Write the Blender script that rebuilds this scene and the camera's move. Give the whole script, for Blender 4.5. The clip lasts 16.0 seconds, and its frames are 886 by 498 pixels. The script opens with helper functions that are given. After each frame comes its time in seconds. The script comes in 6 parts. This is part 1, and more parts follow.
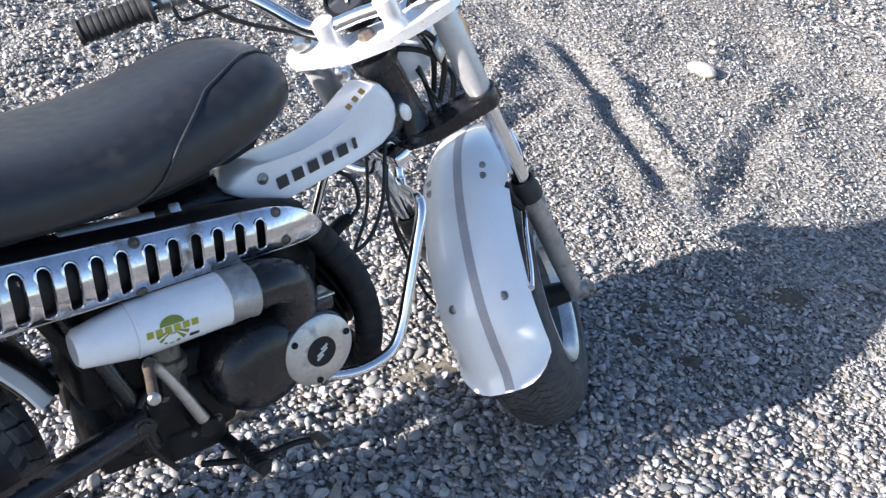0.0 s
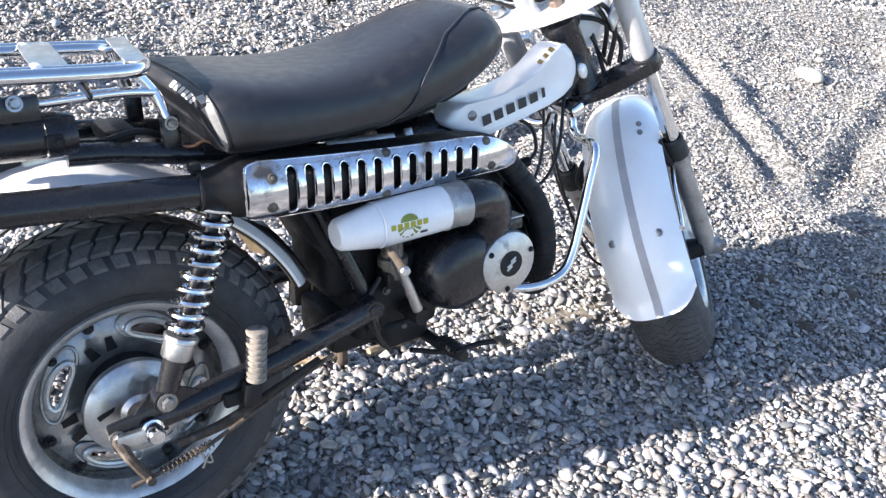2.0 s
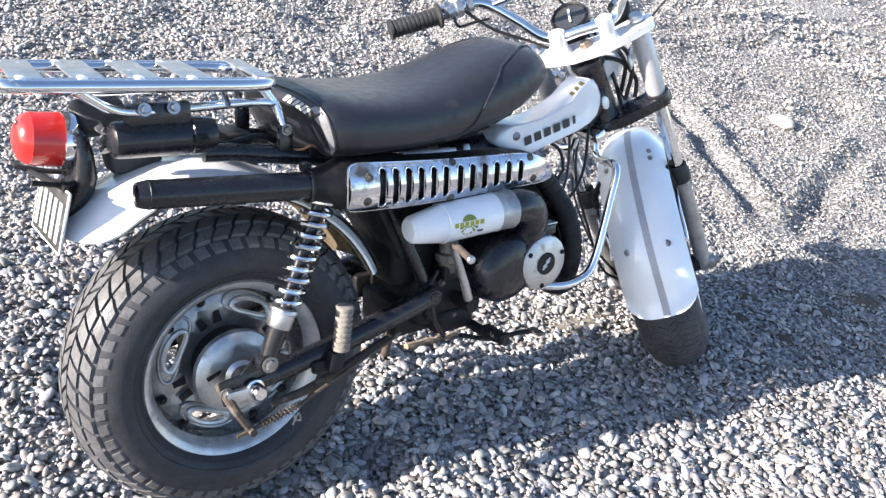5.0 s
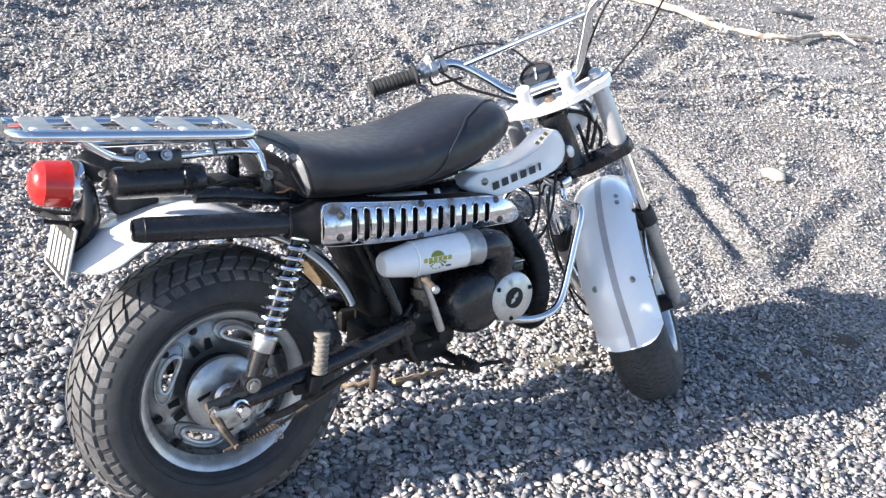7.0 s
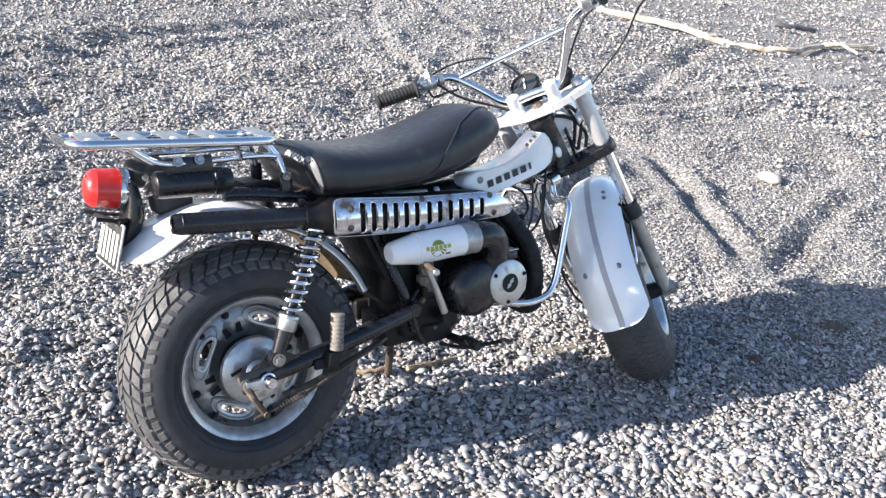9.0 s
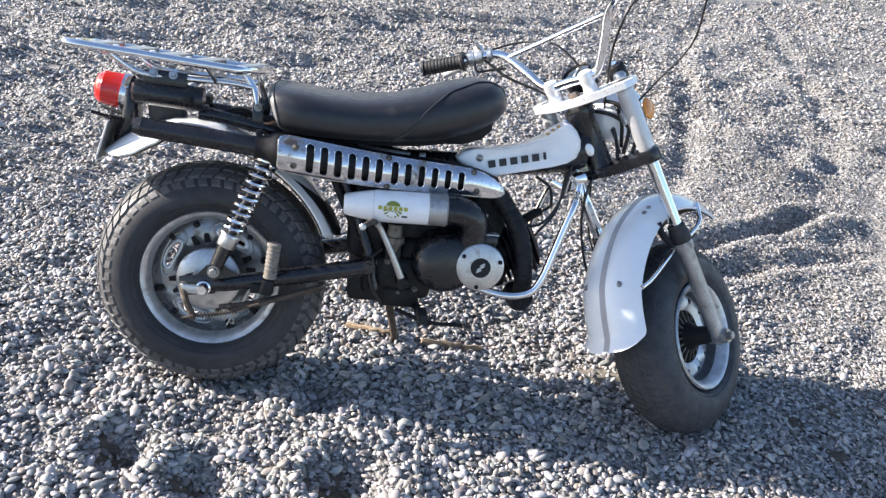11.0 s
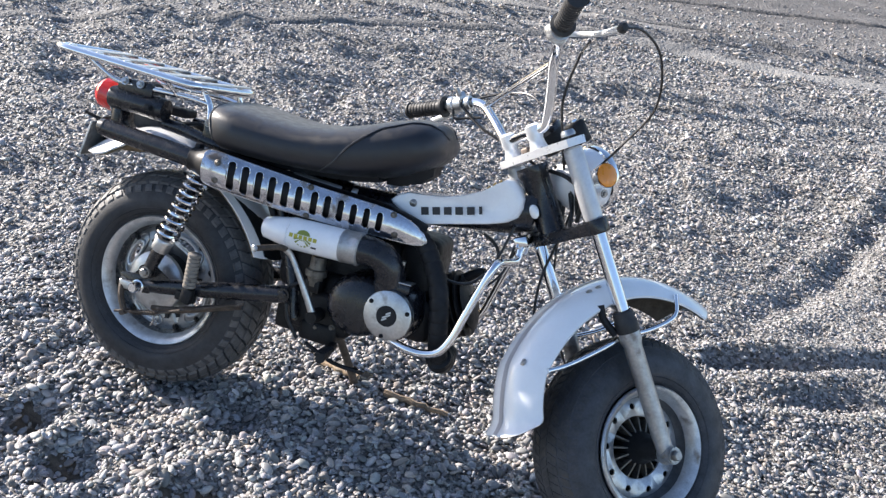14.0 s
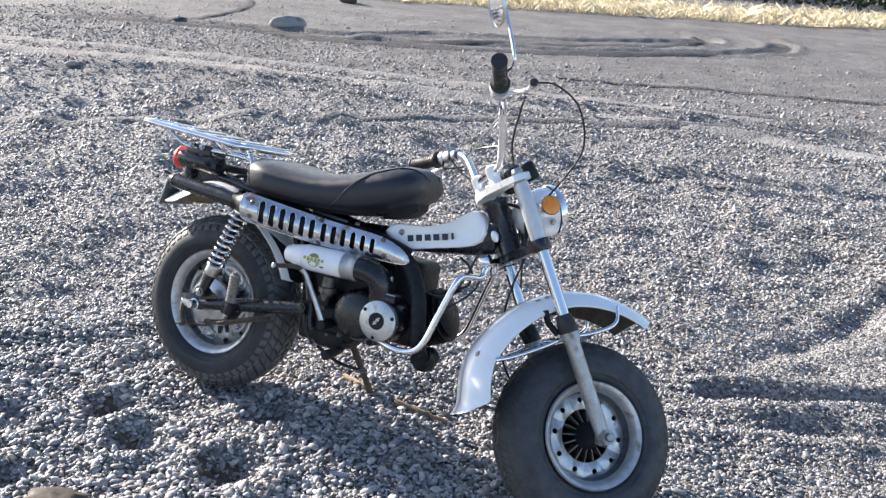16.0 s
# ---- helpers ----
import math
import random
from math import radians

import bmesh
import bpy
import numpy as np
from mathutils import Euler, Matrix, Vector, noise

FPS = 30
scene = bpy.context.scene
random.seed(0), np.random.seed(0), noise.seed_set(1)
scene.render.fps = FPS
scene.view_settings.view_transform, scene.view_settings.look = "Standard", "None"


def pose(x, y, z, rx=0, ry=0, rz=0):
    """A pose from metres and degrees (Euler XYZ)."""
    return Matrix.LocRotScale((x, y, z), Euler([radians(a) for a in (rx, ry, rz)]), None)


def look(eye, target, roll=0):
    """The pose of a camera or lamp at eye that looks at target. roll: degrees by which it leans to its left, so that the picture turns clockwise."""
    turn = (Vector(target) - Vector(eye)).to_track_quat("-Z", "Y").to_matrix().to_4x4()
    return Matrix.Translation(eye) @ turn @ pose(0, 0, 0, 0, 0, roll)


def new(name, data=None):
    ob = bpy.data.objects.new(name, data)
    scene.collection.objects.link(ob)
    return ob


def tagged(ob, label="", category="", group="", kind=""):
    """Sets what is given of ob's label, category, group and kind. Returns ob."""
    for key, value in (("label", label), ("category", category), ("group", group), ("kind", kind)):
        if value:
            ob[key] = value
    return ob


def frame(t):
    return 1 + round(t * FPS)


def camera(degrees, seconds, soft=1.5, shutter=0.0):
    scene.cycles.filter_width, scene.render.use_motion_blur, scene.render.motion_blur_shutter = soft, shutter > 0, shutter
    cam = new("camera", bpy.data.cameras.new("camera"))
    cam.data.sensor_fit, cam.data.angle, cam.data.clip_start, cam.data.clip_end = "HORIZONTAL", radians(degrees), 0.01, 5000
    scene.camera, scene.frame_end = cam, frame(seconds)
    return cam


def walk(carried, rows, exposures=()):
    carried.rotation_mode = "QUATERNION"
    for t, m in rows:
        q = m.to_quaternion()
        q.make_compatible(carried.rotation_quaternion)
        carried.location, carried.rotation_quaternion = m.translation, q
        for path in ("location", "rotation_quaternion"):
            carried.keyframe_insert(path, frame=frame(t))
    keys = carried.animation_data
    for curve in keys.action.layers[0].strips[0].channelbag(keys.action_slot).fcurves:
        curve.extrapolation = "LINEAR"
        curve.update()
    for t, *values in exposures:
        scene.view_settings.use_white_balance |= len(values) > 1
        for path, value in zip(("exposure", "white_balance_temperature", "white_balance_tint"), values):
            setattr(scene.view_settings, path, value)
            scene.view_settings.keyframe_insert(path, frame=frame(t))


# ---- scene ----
cam = camera(53.7, 16.0, soft=1.38)
PATH = [
    (0, (0.017, -0.843, 1.224), (1.236, 0.239, 0.065), 11.4),
    (0.5, (0.003, -0.91, 1.251), (1.152, 0.276, 0.122), 11.0),
    (1, (-0.072, -0.92, 1.225), (1.036, 0.268, 0.058), 11.8),
    (1.5, (-0.206, -0.94, 1.211), (0.899, 0.265, 0.059), 10.3),
    (2, (-0.297, -0.942, 1.209), (0.819, 0.263, 0.067), 10.7),
    (2.5, (-0.354, -0.957, 1.214), (0.777, 0.242, 0.082), 11.0),
    (3, (-0.363, -1.0, 1.215), (0.761, 0.233, 0.113), 11.0),
    (3.2, (-0.369, -1.027, 1.211), (0.727, 0.235, 0.112), 10.8),
    (5.3, (-0.58, -1.039, 1.256), (0.635, 0.165, 0.219), 13.0),
    (5.5, (-0.581, -1.052, 1.261), (0.629, 0.17, 0.241), 11.9),
    (6, (-0.591, -1.083, 1.272), (0.656, 0.123, 0.275), 10.8),
    (6.5, (-0.59, -1.152, 1.282), (0.622, 0.112, 0.314), 11.1),
    (7, (-0.583, -1.226, 1.296), (0.592, 0.098, 0.366), 10.9),
    (7.5, (-0.591, -1.284, 1.304), (0.549, 0.077, 0.383), 11.3),
    (8, (-0.642, -1.319, 1.308), (0.532, 0.018, 0.394), 10.5),
    (8.5, (-0.717, -1.369, 1.314), (0.501, -0.055, 0.425), 9.6),
    (9, (-0.681, -1.436, 1.33), (0.46, -0.05, 0.449), 8.0),
    (9.2, (-0.601, -1.5, 1.327), (0.412, -0.026, 0.432), 7.0),
    (11.3, (0.284, -1.802, 1.338), (0.546, -0.06, 0.392), 7.1),
    (11.5, (0.348, -1.801, 1.333), (0.563, -0.042, 0.406), 5.6),
    (12, (0.488, -1.72, 1.33), (0.579, 0.075, 0.452), 7.7),
    (12.5, (0.619, -1.724, 1.331), (0.607, 0.058, 0.423), 6.3),
    (13, (0.807, -1.784, 1.328), (0.6, -0.045, 0.363), 8.1),
    (13.5, (0.918, -1.741, 1.324), (0.615, -0.002, 0.385), 6.5),
    (14, (1.014, -1.666, 1.333), (0.633, 0.087, 0.448), 8.0),
    (14.5, (1.192, -1.712, 1.328), (0.633, -0.013, 0.433), 7.6),
    (15, (1.341, -1.793, 1.348), (0.634, -0.12, 0.51), 5.4),
    (15.5, (1.391, -1.885, 1.336), (0.742, -0.183, 0.511), 3.9),
    (16, (1.514, -2.0, 1.356), (0.802, -0.264, 0.666), 4.1),
]
walk(cam, [(t, look(eye, target, roll)) for t, eye, target, roll in PATH], [(0, 1.28, 6250, 15), (1.5, 1.66, 6350, 15), (3, 1.74, 6350, 15), (5.5, 1.61, 6370, 15), (7, 1.50, 6380, 15), (9, 1.43, 6400, 15),
      (11.5, 1.42, 6450, 15), (13, 1.37, 6450, 15), (13.5, 1.45, 6440, 15), (14, 1.29, 6400, 15), (16, 1.42, 6480, 15)])

# ---- light ----
SUN_DIRECTION = Vector((-1.0, 0.245, 0.40)).normalized()   # towards the sun
world = bpy.data.worlds.new("sky")
scene.world = world
world.use_nodes = True
wn = world.node_tree.nodes
sky = wn.new("ShaderNodeTexSky")
sky.sky_type = "NISHITA"
sky.sun_disc = False
sky.ozone_density = 1.8
sky.dust_density = 0.7
sky.sun_elevation = math.asin(SUN_DIRECTION.z)
sky.sun_rotation = math.atan2(SUN_DIRECTION.x, SUN_DIRECTION.y)
wn["Background"].inputs["Strength"].default_value = 0.098
world.node_tree.links.new(sky.outputs["Color"], wn["Background"].inputs["Color"])
sun = new("sun", bpy.data.lights.new("sun", "SUN"))
sun.data.energy = 5.0
sun.data.angle = radians(0.55)
sun.data.color = (1.0, 0.935, 0.82)
sun.matrix_world = look(SUN_DIRECTION * 30, (0, 0, 0))


# ---- materials ----
def material(name, color, rough=0.5, metal=0.0, var=0.15, scale=30.0, bump=0.0, bump_scale=200.0, stain=None,
             stain_amount=0.5, stain_scale=12.0, coat=0.0, island=0.0, object_random=0.0, spec=0.5, tints=False):
    """A surface with a base colour, mottled at two sizes, a stain of its own colour and a fine relief."""
    mat = bpy.data.materials.new(name)
    mat.use_nodes = True
    n, l = mat.node_tree.nodes, mat.node_tree.links
    b = n["Principled BSDF"]
    b.inputs["Metallic"].default_value = metal
    b.inputs["Coat Weight"].default_value = coat
    b.inputs["Coat Roughness"].default_value = 0.08
    b.inputs["Specular IOR Level"].default_value = spec
    tc = n.new("ShaderNodeTexCoord")

    def tex(s, detail=4):
        t = n.new("ShaderNodeTexNoise")
        t.inputs["Scale"].default_value, t.inputs["Detail"].default_value = s, detail
        l.new(tc.outputs["Object"], t.inputs["Vector"])
        return t.outputs["Fac"]

    def ramp(fac, lo, hi, a, c):
        r = n.new("ShaderNodeMapRange")
        r.inputs["From Min"].default_value, r.inputs["From Max"].default_value = lo, hi
        r.inputs["To Min"].default_value, r.inputs["To Max"].default_value = a, c
        l.new(fac, r.inputs["Value"])
        return r.outputs["Result"]

    def mult(a, c):
        m = n.new("ShaderNodeMath")
        m.operation = "MULTIPLY"
        l.new(a, m.inputs[0])
        l.new(c, m.inputs[1])
        return m.outputs[0]

    value = mult(ramp(tex(scale), 0.3, 0.7, 1 - var, 1 + var), ramp(tex(scale * 6.3), 0.3, 0.7, 1 - var * 0.6, 1 + var * 0.6))
    if island:
        g = n.new("ShaderNodeNewGeometry")
        value = mult(value, ramp(g.outputs["Random Per Island"], 0, 1, 1 - island, 1 + island))
    if object_random:
        o = n.new("ShaderNodeObjectInfo")
        value = mult(value, ramp(o.outputs["Random"], 0, 1, 1 - object_random, 1 + object_random))
    hue = n.new("ShaderNodeVectorMath")
    hue.operation = "SCALE"
    hue.inputs[0].default_value = color
    l.new(value, hue.inputs["Scale"])
    out = hue.outputs[0]
    if tints:
        g = n.new("ShaderNodeNewGeometry") if island else n.new("ShaderNodeObjectInfo")
        many = n.new("ShaderNodeMath")
        many.operation = "MULTIPLY"
        l.new(g.outputs["Random Per Island"] if island else g.outputs["Random"], many.inputs[0])
        many.inputs[1].default_value = 23.7
        part_of = n.new("ShaderNodeMath")
        part_of.operation = "FRACT"
        l.new(many.outputs[0], part_of.inputs[0])
        tint = n.new("ShaderNodeValToRGB")
        tint.color_ramp.elements[0].color = (1.12, 0.98, 0.86, 1)
        tint.color_ramp.elements[1].color = (1.0, 1.0, 1.0, 1)
        for place, colour in ((0.2, (1.04, 0.99, 0.97, 1)), (0.4, (0.92, 0.99, 1.07, 1)), (0.6, (1.04, 0.96, 1.01, 1)), (0.8, (0.96, 1.01, 0.96, 1))):
            tint.color_ramp.elements.new(place).color = colour
        l.new(part_of.outputs[0], tint.inputs["Fac"])
        hued = n.new("ShaderNodeVectorMath")
        hued.operation = "MULTIPLY"
        l.new(out, hued.inputs[0])
        l.new(tint.outputs["Color"], hued.inputs[1])
        out = hued.outputs[0]
    rough_out = ramp(tex(scale * 2.1), 0.3, 0.7, rough * 0.8, min(1, rough * 1.25))
    if stain:
        mask = ramp(tex(stain_scale, 6), 0.72 - 0.35 * stain_amount, 0.84 - 0.30 * stain_amount, 0, 1)
        mix = n.new("ShaderNodeMix")
        mix.data_type = "RGBA"
        l.new(mask, mix.inputs["Factor"])
        l.new(out, mix.inputs["A"])
        mix.inputs["B"].default_value = (*stain, 1)
        out = mix.outputs["Result"]
        worn = n.new("ShaderNodeMath")
        worn.operation = "MULTIPLY_ADD"
        l.new(mask, worn.inputs[0])
        worn.inputs[1].default_value = 0.35
        l.new(rough_out, worn.inputs[2])
        rough_out = worn.outputs[0]
        if metal:
            l.new(ramp(mask, 0, 1, metal, metal * 0.3), b.inputs["Metallic"])
    l.new(out, b.inputs["Base Color"])
    l.new(rough_out, b.inputs["Roughness"])
    if bump:
        bp = n.new("ShaderNodeBump")
        bp.inputs["Strength"].default_value, bp.inputs["Distance"].default_value = bump, 0.002
        l.new(tex(bump_scale, 5), bp.inputs["Height"])
        l.new(bp.outputs["Normal"], b.inputs["Normal"])
    return mat


def gravel_material(name, lo, hi, scale):
    """Fine grit: small stones of many greys with dark joints, the relief of single stones, and damp patches."""
    mat = bpy.data.materials.new(name)
    mat.use_nodes = True
    n, l = mat.node_tree.nodes, mat.node_tree.links
    b = n["Principled BSDF"]
    b.inputs["Roughness"].default_value = 0.85
    tc = n.new("ShaderNodeTexCoord")
    warp = n.new("ShaderNodeTexNoise")
    warp.inputs["Scale"].default_value = scale * 0.35
    l.new(tc.outputs["Object"], warp.inputs["Vector"])
    mixv = n.new("ShaderNodeMix")
    mixv.data_type = "VECTOR"
    mixv.inputs["Factor"].default_value = 0.012
    l.new(tc.outputs["Object"], mixv.inputs["A"])
    l.new(warp.outputs["Color"], mixv.inputs["B"])
    vo = n.new("ShaderNodeTexVoronoi")
    vo.inputs["Scale"].default_value = scale
    l.new(mixv.outputs["Result"], vo.inputs["Vector"])
    sep = n.new("ShaderNodeSeparateColor")
    l.new(vo.outputs["Color"], sep.inputs["Color"])
    cr = n.new("ShaderNodeValToRGB")
    cr.color_ramp.elements[0].color = (*lo, 1)
    cr.color_ramp.elements[1].color = (*hi, 1)
    l.new(sep.outputs["Red"], cr.inputs["Fac"])
    big = n.new("ShaderNodeTexNoise")
    big.inputs["Scale"].default_value, big.inputs["Detail"].default_value = 1.3, 7
    l.new(tc.outputs["Object"], big.inputs["Vector"])
    mr = n.new("ShaderNodeMapRange")
    mr.inputs["From Min"].default_value, mr.inputs["From Max"].default_value = 0.35, 0.65
    mr.inputs["To Min"].default_value, mr.inputs["To Max"].default_value = 0.78, 1.18
    l.new(big.outputs["Fac"], mr.inputs["Value"])
    sc = n.new("ShaderNodeVectorMath")
    sc.operation = "SCALE"
    l.new(cr.outputs["Color"], sc.inputs[0])
    l.new(mr.outputs["Result"], sc.inputs["Scale"])
    # the flat beyond the shingle is darker wet-looking sand
    pos = n.new("ShaderNodeSeparateXYZ")
    l.new(tc.outputs["Object"], pos.inputs[0])
    edge = n.new("ShaderNodeMath")
    edge.operation = "MULTIPLY_ADD"
    l.new(big.outputs["Fac"], edge.inputs[0])
    edge.inputs[1].default_value = 3.0
    slope = n.new("ShaderNodeMath")
    slope.operation = "MULTIPLY_ADD"
    l.new(pos.outputs["X"], slope.inputs[0])
    slope.inputs[1].default_value = -0.3
    l.new(pos.outputs["Y"], slope.inputs[2])
    l.new(slope.outputs[0], edge.inputs[2])
    zone = n.new("ShaderNodeMapRange")
    zone.inputs["From Min"].default_value, zone.inputs["From Max"].default_value = 5.2, 8.5
    l.new(edge.outputs[0], zone.inputs["Value"])
    sand = n.new("ShaderNodeMix")
    sand.data_type = "RGBA"
    l.new(zone.outputs["Result"], sand.inputs["Factor"])
    l.new(sc.outputs[0], sand.inputs["A"])
    dark = n.new("ShaderNodeVectorMath")
    dark.operation = "MULTIPLY"
    l.new(sc.outputs[0], dark.inputs[0])
    dark.inputs[1].default_value = (0.69, 0.672, 0.658)
    l.new(dark.outputs[0], sand.inputs["B"])
    l.new(sand.outputs["Result"], b.inputs["Base Color"])
    bp = n.new("ShaderNodeBump")
    bp.inputs["Strength"].default_value, bp.inputs["Distance"].default_value = 1.0, 0.5 / scale
    bp.invert = True
    l.new(vo.outputs["Distance"], bp.inputs["Height"])
    lump = n.new("ShaderNodeTexVoronoi")
    lump.inputs["Scale"].default_value = scale * 0.33
    l.new(mixv.outputs["Result"], lump.inputs["Vector"])
    bp2 = n.new("ShaderNodeBump")
    bp2.inputs["Strength"].default_value, bp2.inputs["Distance"].default_value = 1.0, 1.1 / scale
    bp2.invert = True
    l.new(lump.outputs["Distance"], bp2.inputs["Height"])
    l.new(bp.outputs["Normal"], bp2.inputs["Normal"])
    l.new(bp2.outputs["Normal"], b.inputs["Normal"])
    return mat


WHITE = material("white_paint", (0.88, 0.885, 0.90), 0.20, var=0.03, coat=0.8, stain=(0.52, 0.48, 0.43), stain_amount=0.08, stain_scale=18)
FENDER_WHITE = material("fender_paint", (0.90, 0.91, 0.92), 0.22, var=0.02, coat=0.8, stain=(0.62, 0.59, 0.55), stain_amount=0.07, stain_scale=9, bump=0.02, bump_scale=60)
CHROME = material("chrome", (0.82, 0.83, 0.85), 0.10, 1.0, var=0.05, stain=(0.35, 0.33, 0.31), stain_amount=0.12, stain_scale=40)
WORN_CHROME = material("worn_chrome", (0.66, 0.67, 0.71), 0.13, 1.0, var=0.14, stain=(0.15, 0.12, 0.10), stain_amount=0.44, stain_scale=26, bump=0.08, bump_scale=120)
POLISHED = material("polished_alloy", (0.88, 0.88, 0.88), 0.32, 0.45, var=0.04, bump=0.03, bump_scale=150)
DULL_METAL = material("dirty_metal", (0.16, 0.145, 0.125), 0.55, 0.6, var=0.3, stain=(0.06, 0.05, 0.04), stain_amount=0.4, stain_scale=50, bump=0.2)
ALUMINIUM = material("dull_aluminium", (0.55, 0.56, 0.57), 0.38, 1.0, var=0.14, stain=(0.30, 0.28, 0.26), stain_amount=0.30, stain_scale=30, bump=0.10, bump_scale=300)
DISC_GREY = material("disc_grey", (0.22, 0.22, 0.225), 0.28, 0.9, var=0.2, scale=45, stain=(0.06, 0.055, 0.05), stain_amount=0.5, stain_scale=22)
DISC_SILVER = material("disc_silver", (0.36, 0.365, 0.37), 0.34, 0.8, var=0.18, scale=45, stain=(0.09, 0.08, 0.07), stain_amount=0.34, stain_scale=20)
BARREL_SHADED = material("barrel_shaded", (0.13, 0.135, 0.145), 0.45, 0.7, var=0.2, scale=40, stain=(0.05, 0.045, 0.04), stain_amount=0.35, stain_scale=20)
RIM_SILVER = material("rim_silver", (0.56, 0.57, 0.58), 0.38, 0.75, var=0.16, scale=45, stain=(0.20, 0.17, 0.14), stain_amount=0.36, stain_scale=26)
FORK_SILVER = material("dull_silver_paint", (0.62, 0.62, 0.63), 0.36, 0.4, var=0.08, stain=(0.42, 0.40, 0.38), stain_amount=0.2, stain_scale=25, bump=0.05, bump_scale=200)
FORK_GREY = material("weathered_fork", (0.42, 0.42, 0.42), 0.42, 0.75, var=0.18, stain=(0.24, 0.21, 0.18), stain_amount=0.36, stain_scale=34, bump=0.2, bump_scale=260)
BLACK = material("black_paint", (0.0115, 0.012, 0.0155), 0.26, var=0.25, coat=0.15, spec=0.5, stain=(0.03, 0.028, 0.026), stain_amount=0.12, stain_scale=22, bump=0.04, bump_scale=150)
MATT_BLACK = material("matt_black", (0.011, 0.0115, 0.0135), 0.55, var=0.3, spec=0.30, stain=(0.035, 0.032, 0.03), stain_amount=0.18, stain_scale=25, bump=0.2, bump_scale=180)
OILY = material("oily_engine", (0.010, 0.0098, 0.0108), 0.50, 0.0, var=0.4, spec=0.28, stain=(0.035, 0.026, 0.018), stain_amount=0.22, stain_scale=30, bump=0.3, bump_scale=140)
VINYL = material("black_vinyl", (0.0062, 0.0072, 0.0115), 0.44, var=0.15, spec=0.72, bump=0.12, bump_scale=700, stain=(0.026, 0.025, 0.026), stain_amount=0.20, stain_scale=9)
for socket, value in (("Sheen Weight", 0.045), ("Sheen Roughness", 0.45), ("Sheen Tint", (1.0, 0.97, 0.98, 1))):
    VINYL.node_tree.nodes["Principled BSDF"].inputs[socket].default_value = value
PALE_PLASTIC = material("pale_plastic", (0.23, 0.23, 0.235), 0.32, var=0.2, stain=(0.09, 0.09, 0.095), stain_amount=0.12, stain_scale=25, bump=0.1, bump_scale=500)
RUBBER = material("tyre_rubber", (0.031, 0.033, 0.038), 0.58, var=0.22, spec=0.42, stain=(0.065, 0.063, 0.062), stain_amount=0.26, stain_scale=11, bump=0.2, bump_scale=250)
FRONT_RUBBER = material("dusty_tyre_rubber", (0.045, 0.048, 0.056), 0.56, var=0.25, spec=0.42, stain=(0.085, 0.083, 0.083), stain_amount=0.30, stain_scale=9, bump=0.2, bump_scale=250)
TREAD = material("dusty_tread", (0.080, 0.080, 0.083), 0.55, var=0.3, stain=(0.12, 0.118, 0.115), stain_amount=0.3, stain_scale=35, bump=0.35, bump_scale=300)
FRONT_TREAD = material("worn_tread", (0.050, 0.051, 0.055), 0.72, var=0.25, stain=(0.080, 0.074, 0.068), stain_amount=0.35, stain_scale=30, bump=0.3, bump_scale=300)
GRIP = material("grip_rubber", (0.024, 0.024, 0.025), 0.6, var=0.25, stain=(0.06, 0.058, 0.055), stain_amount=0.25, stain_scale=40)
CABLE = material("cable_sleeve", (0.012, 0.012, 0.013), 0.4, var=0.1)
PEG_RUBBER = material("weathered_peg_rubber", (0.21, 0.19, 0.165), 0.85, var=0.2, stain=(0.10, 0.085, 0.07), stain_amount=0.4, stain_scale=60, bump=0.3)
RUST = material("rusty_steel", (0.085, 0.066, 0.052), 0.75, 0.3, var=0.35, stain=(0.22, 0.185, 0.155), stain_amount=0.35, stain_scale=40, bump=0.4)
RED = material("red_lens", (0.62, 0.025, 0.022), 0.18, var=0.08, coat=0.6)
AMBER = material("amber_reflector", (0.85, 0.27, 0.012), 0.28, var=0.06, coat=0.5)
STRIPE = material("grey_stripe", (0.42, 0.41, 0.43), 0.4, var=0.08)
INK = material("dark_lettering", (0.025, 0.025, 0.03), 0.45, var=0.05)
GOLD = material("gold_lettering", (0.42, 0.25, 0.05), 0.4, var=0.1)
YELLOW = material("yellow_decal", (0.38, 0.35, 0.03), 0.45, var=0.1)
GREEN = material("green_decal", (0.20, 0.24, 0.035), 0.45, var=0.1)
PALE_GREY = material("pale_lettering", (0.60, 0.60, 0.58), 0.5, var=0.06)
PLATE = material("number_plate_black", (0.025, 0.025, 0.024), 0.5, var=0.15, stain=(0.12, 0.115, 0.10), stain_amount=0.25, stain_scale=30)
PLATE_BACK = material("plate_back", (0.16, 0.16, 0.155), 0.6, 0.3, var=0.2, stain=(0.07, 0.065, 0.06), stain_amount=0.35, stain_scale=30)
SUNLIT_PLASTIC = material("sunlit_dark_plastic", (0.045, 0.045, 0.046), 0.6, var=0.25, stain=(0.10, 0.095, 0.09), stain_amount=0.3, stain_scale=30)
BOLT = material("bolt_steel", (0.34, 0.33, 0.32), 0.38, 0.9, var=0.2, stain=(0.15, 0.10, 0.07), stain_amount=0.4, stain_scale=120)
SLOT_DARK = material("muffler_black", (0.006, 0.006, 0.007), 0.5, var=0.3, spec=0.3)
SHADED_BROWN = material("shaded_brown", (0.055, 0.045, 0.035), 0.9, var=0.3, stain=(0.10, 0.085, 0.07), stain_amount=0.3, bump=0.3)
TAN = material("fender_underside", (0.16, 0.12, 0.075), 0.85, var=0.3, stain=(0.06, 0.05, 0.04), stain_amount=0.45, stain_scale=25)
GAUGE = material("gauge_face", (0.03, 0.03, 0.03), 0.12, var=0.05, coat=1.0)
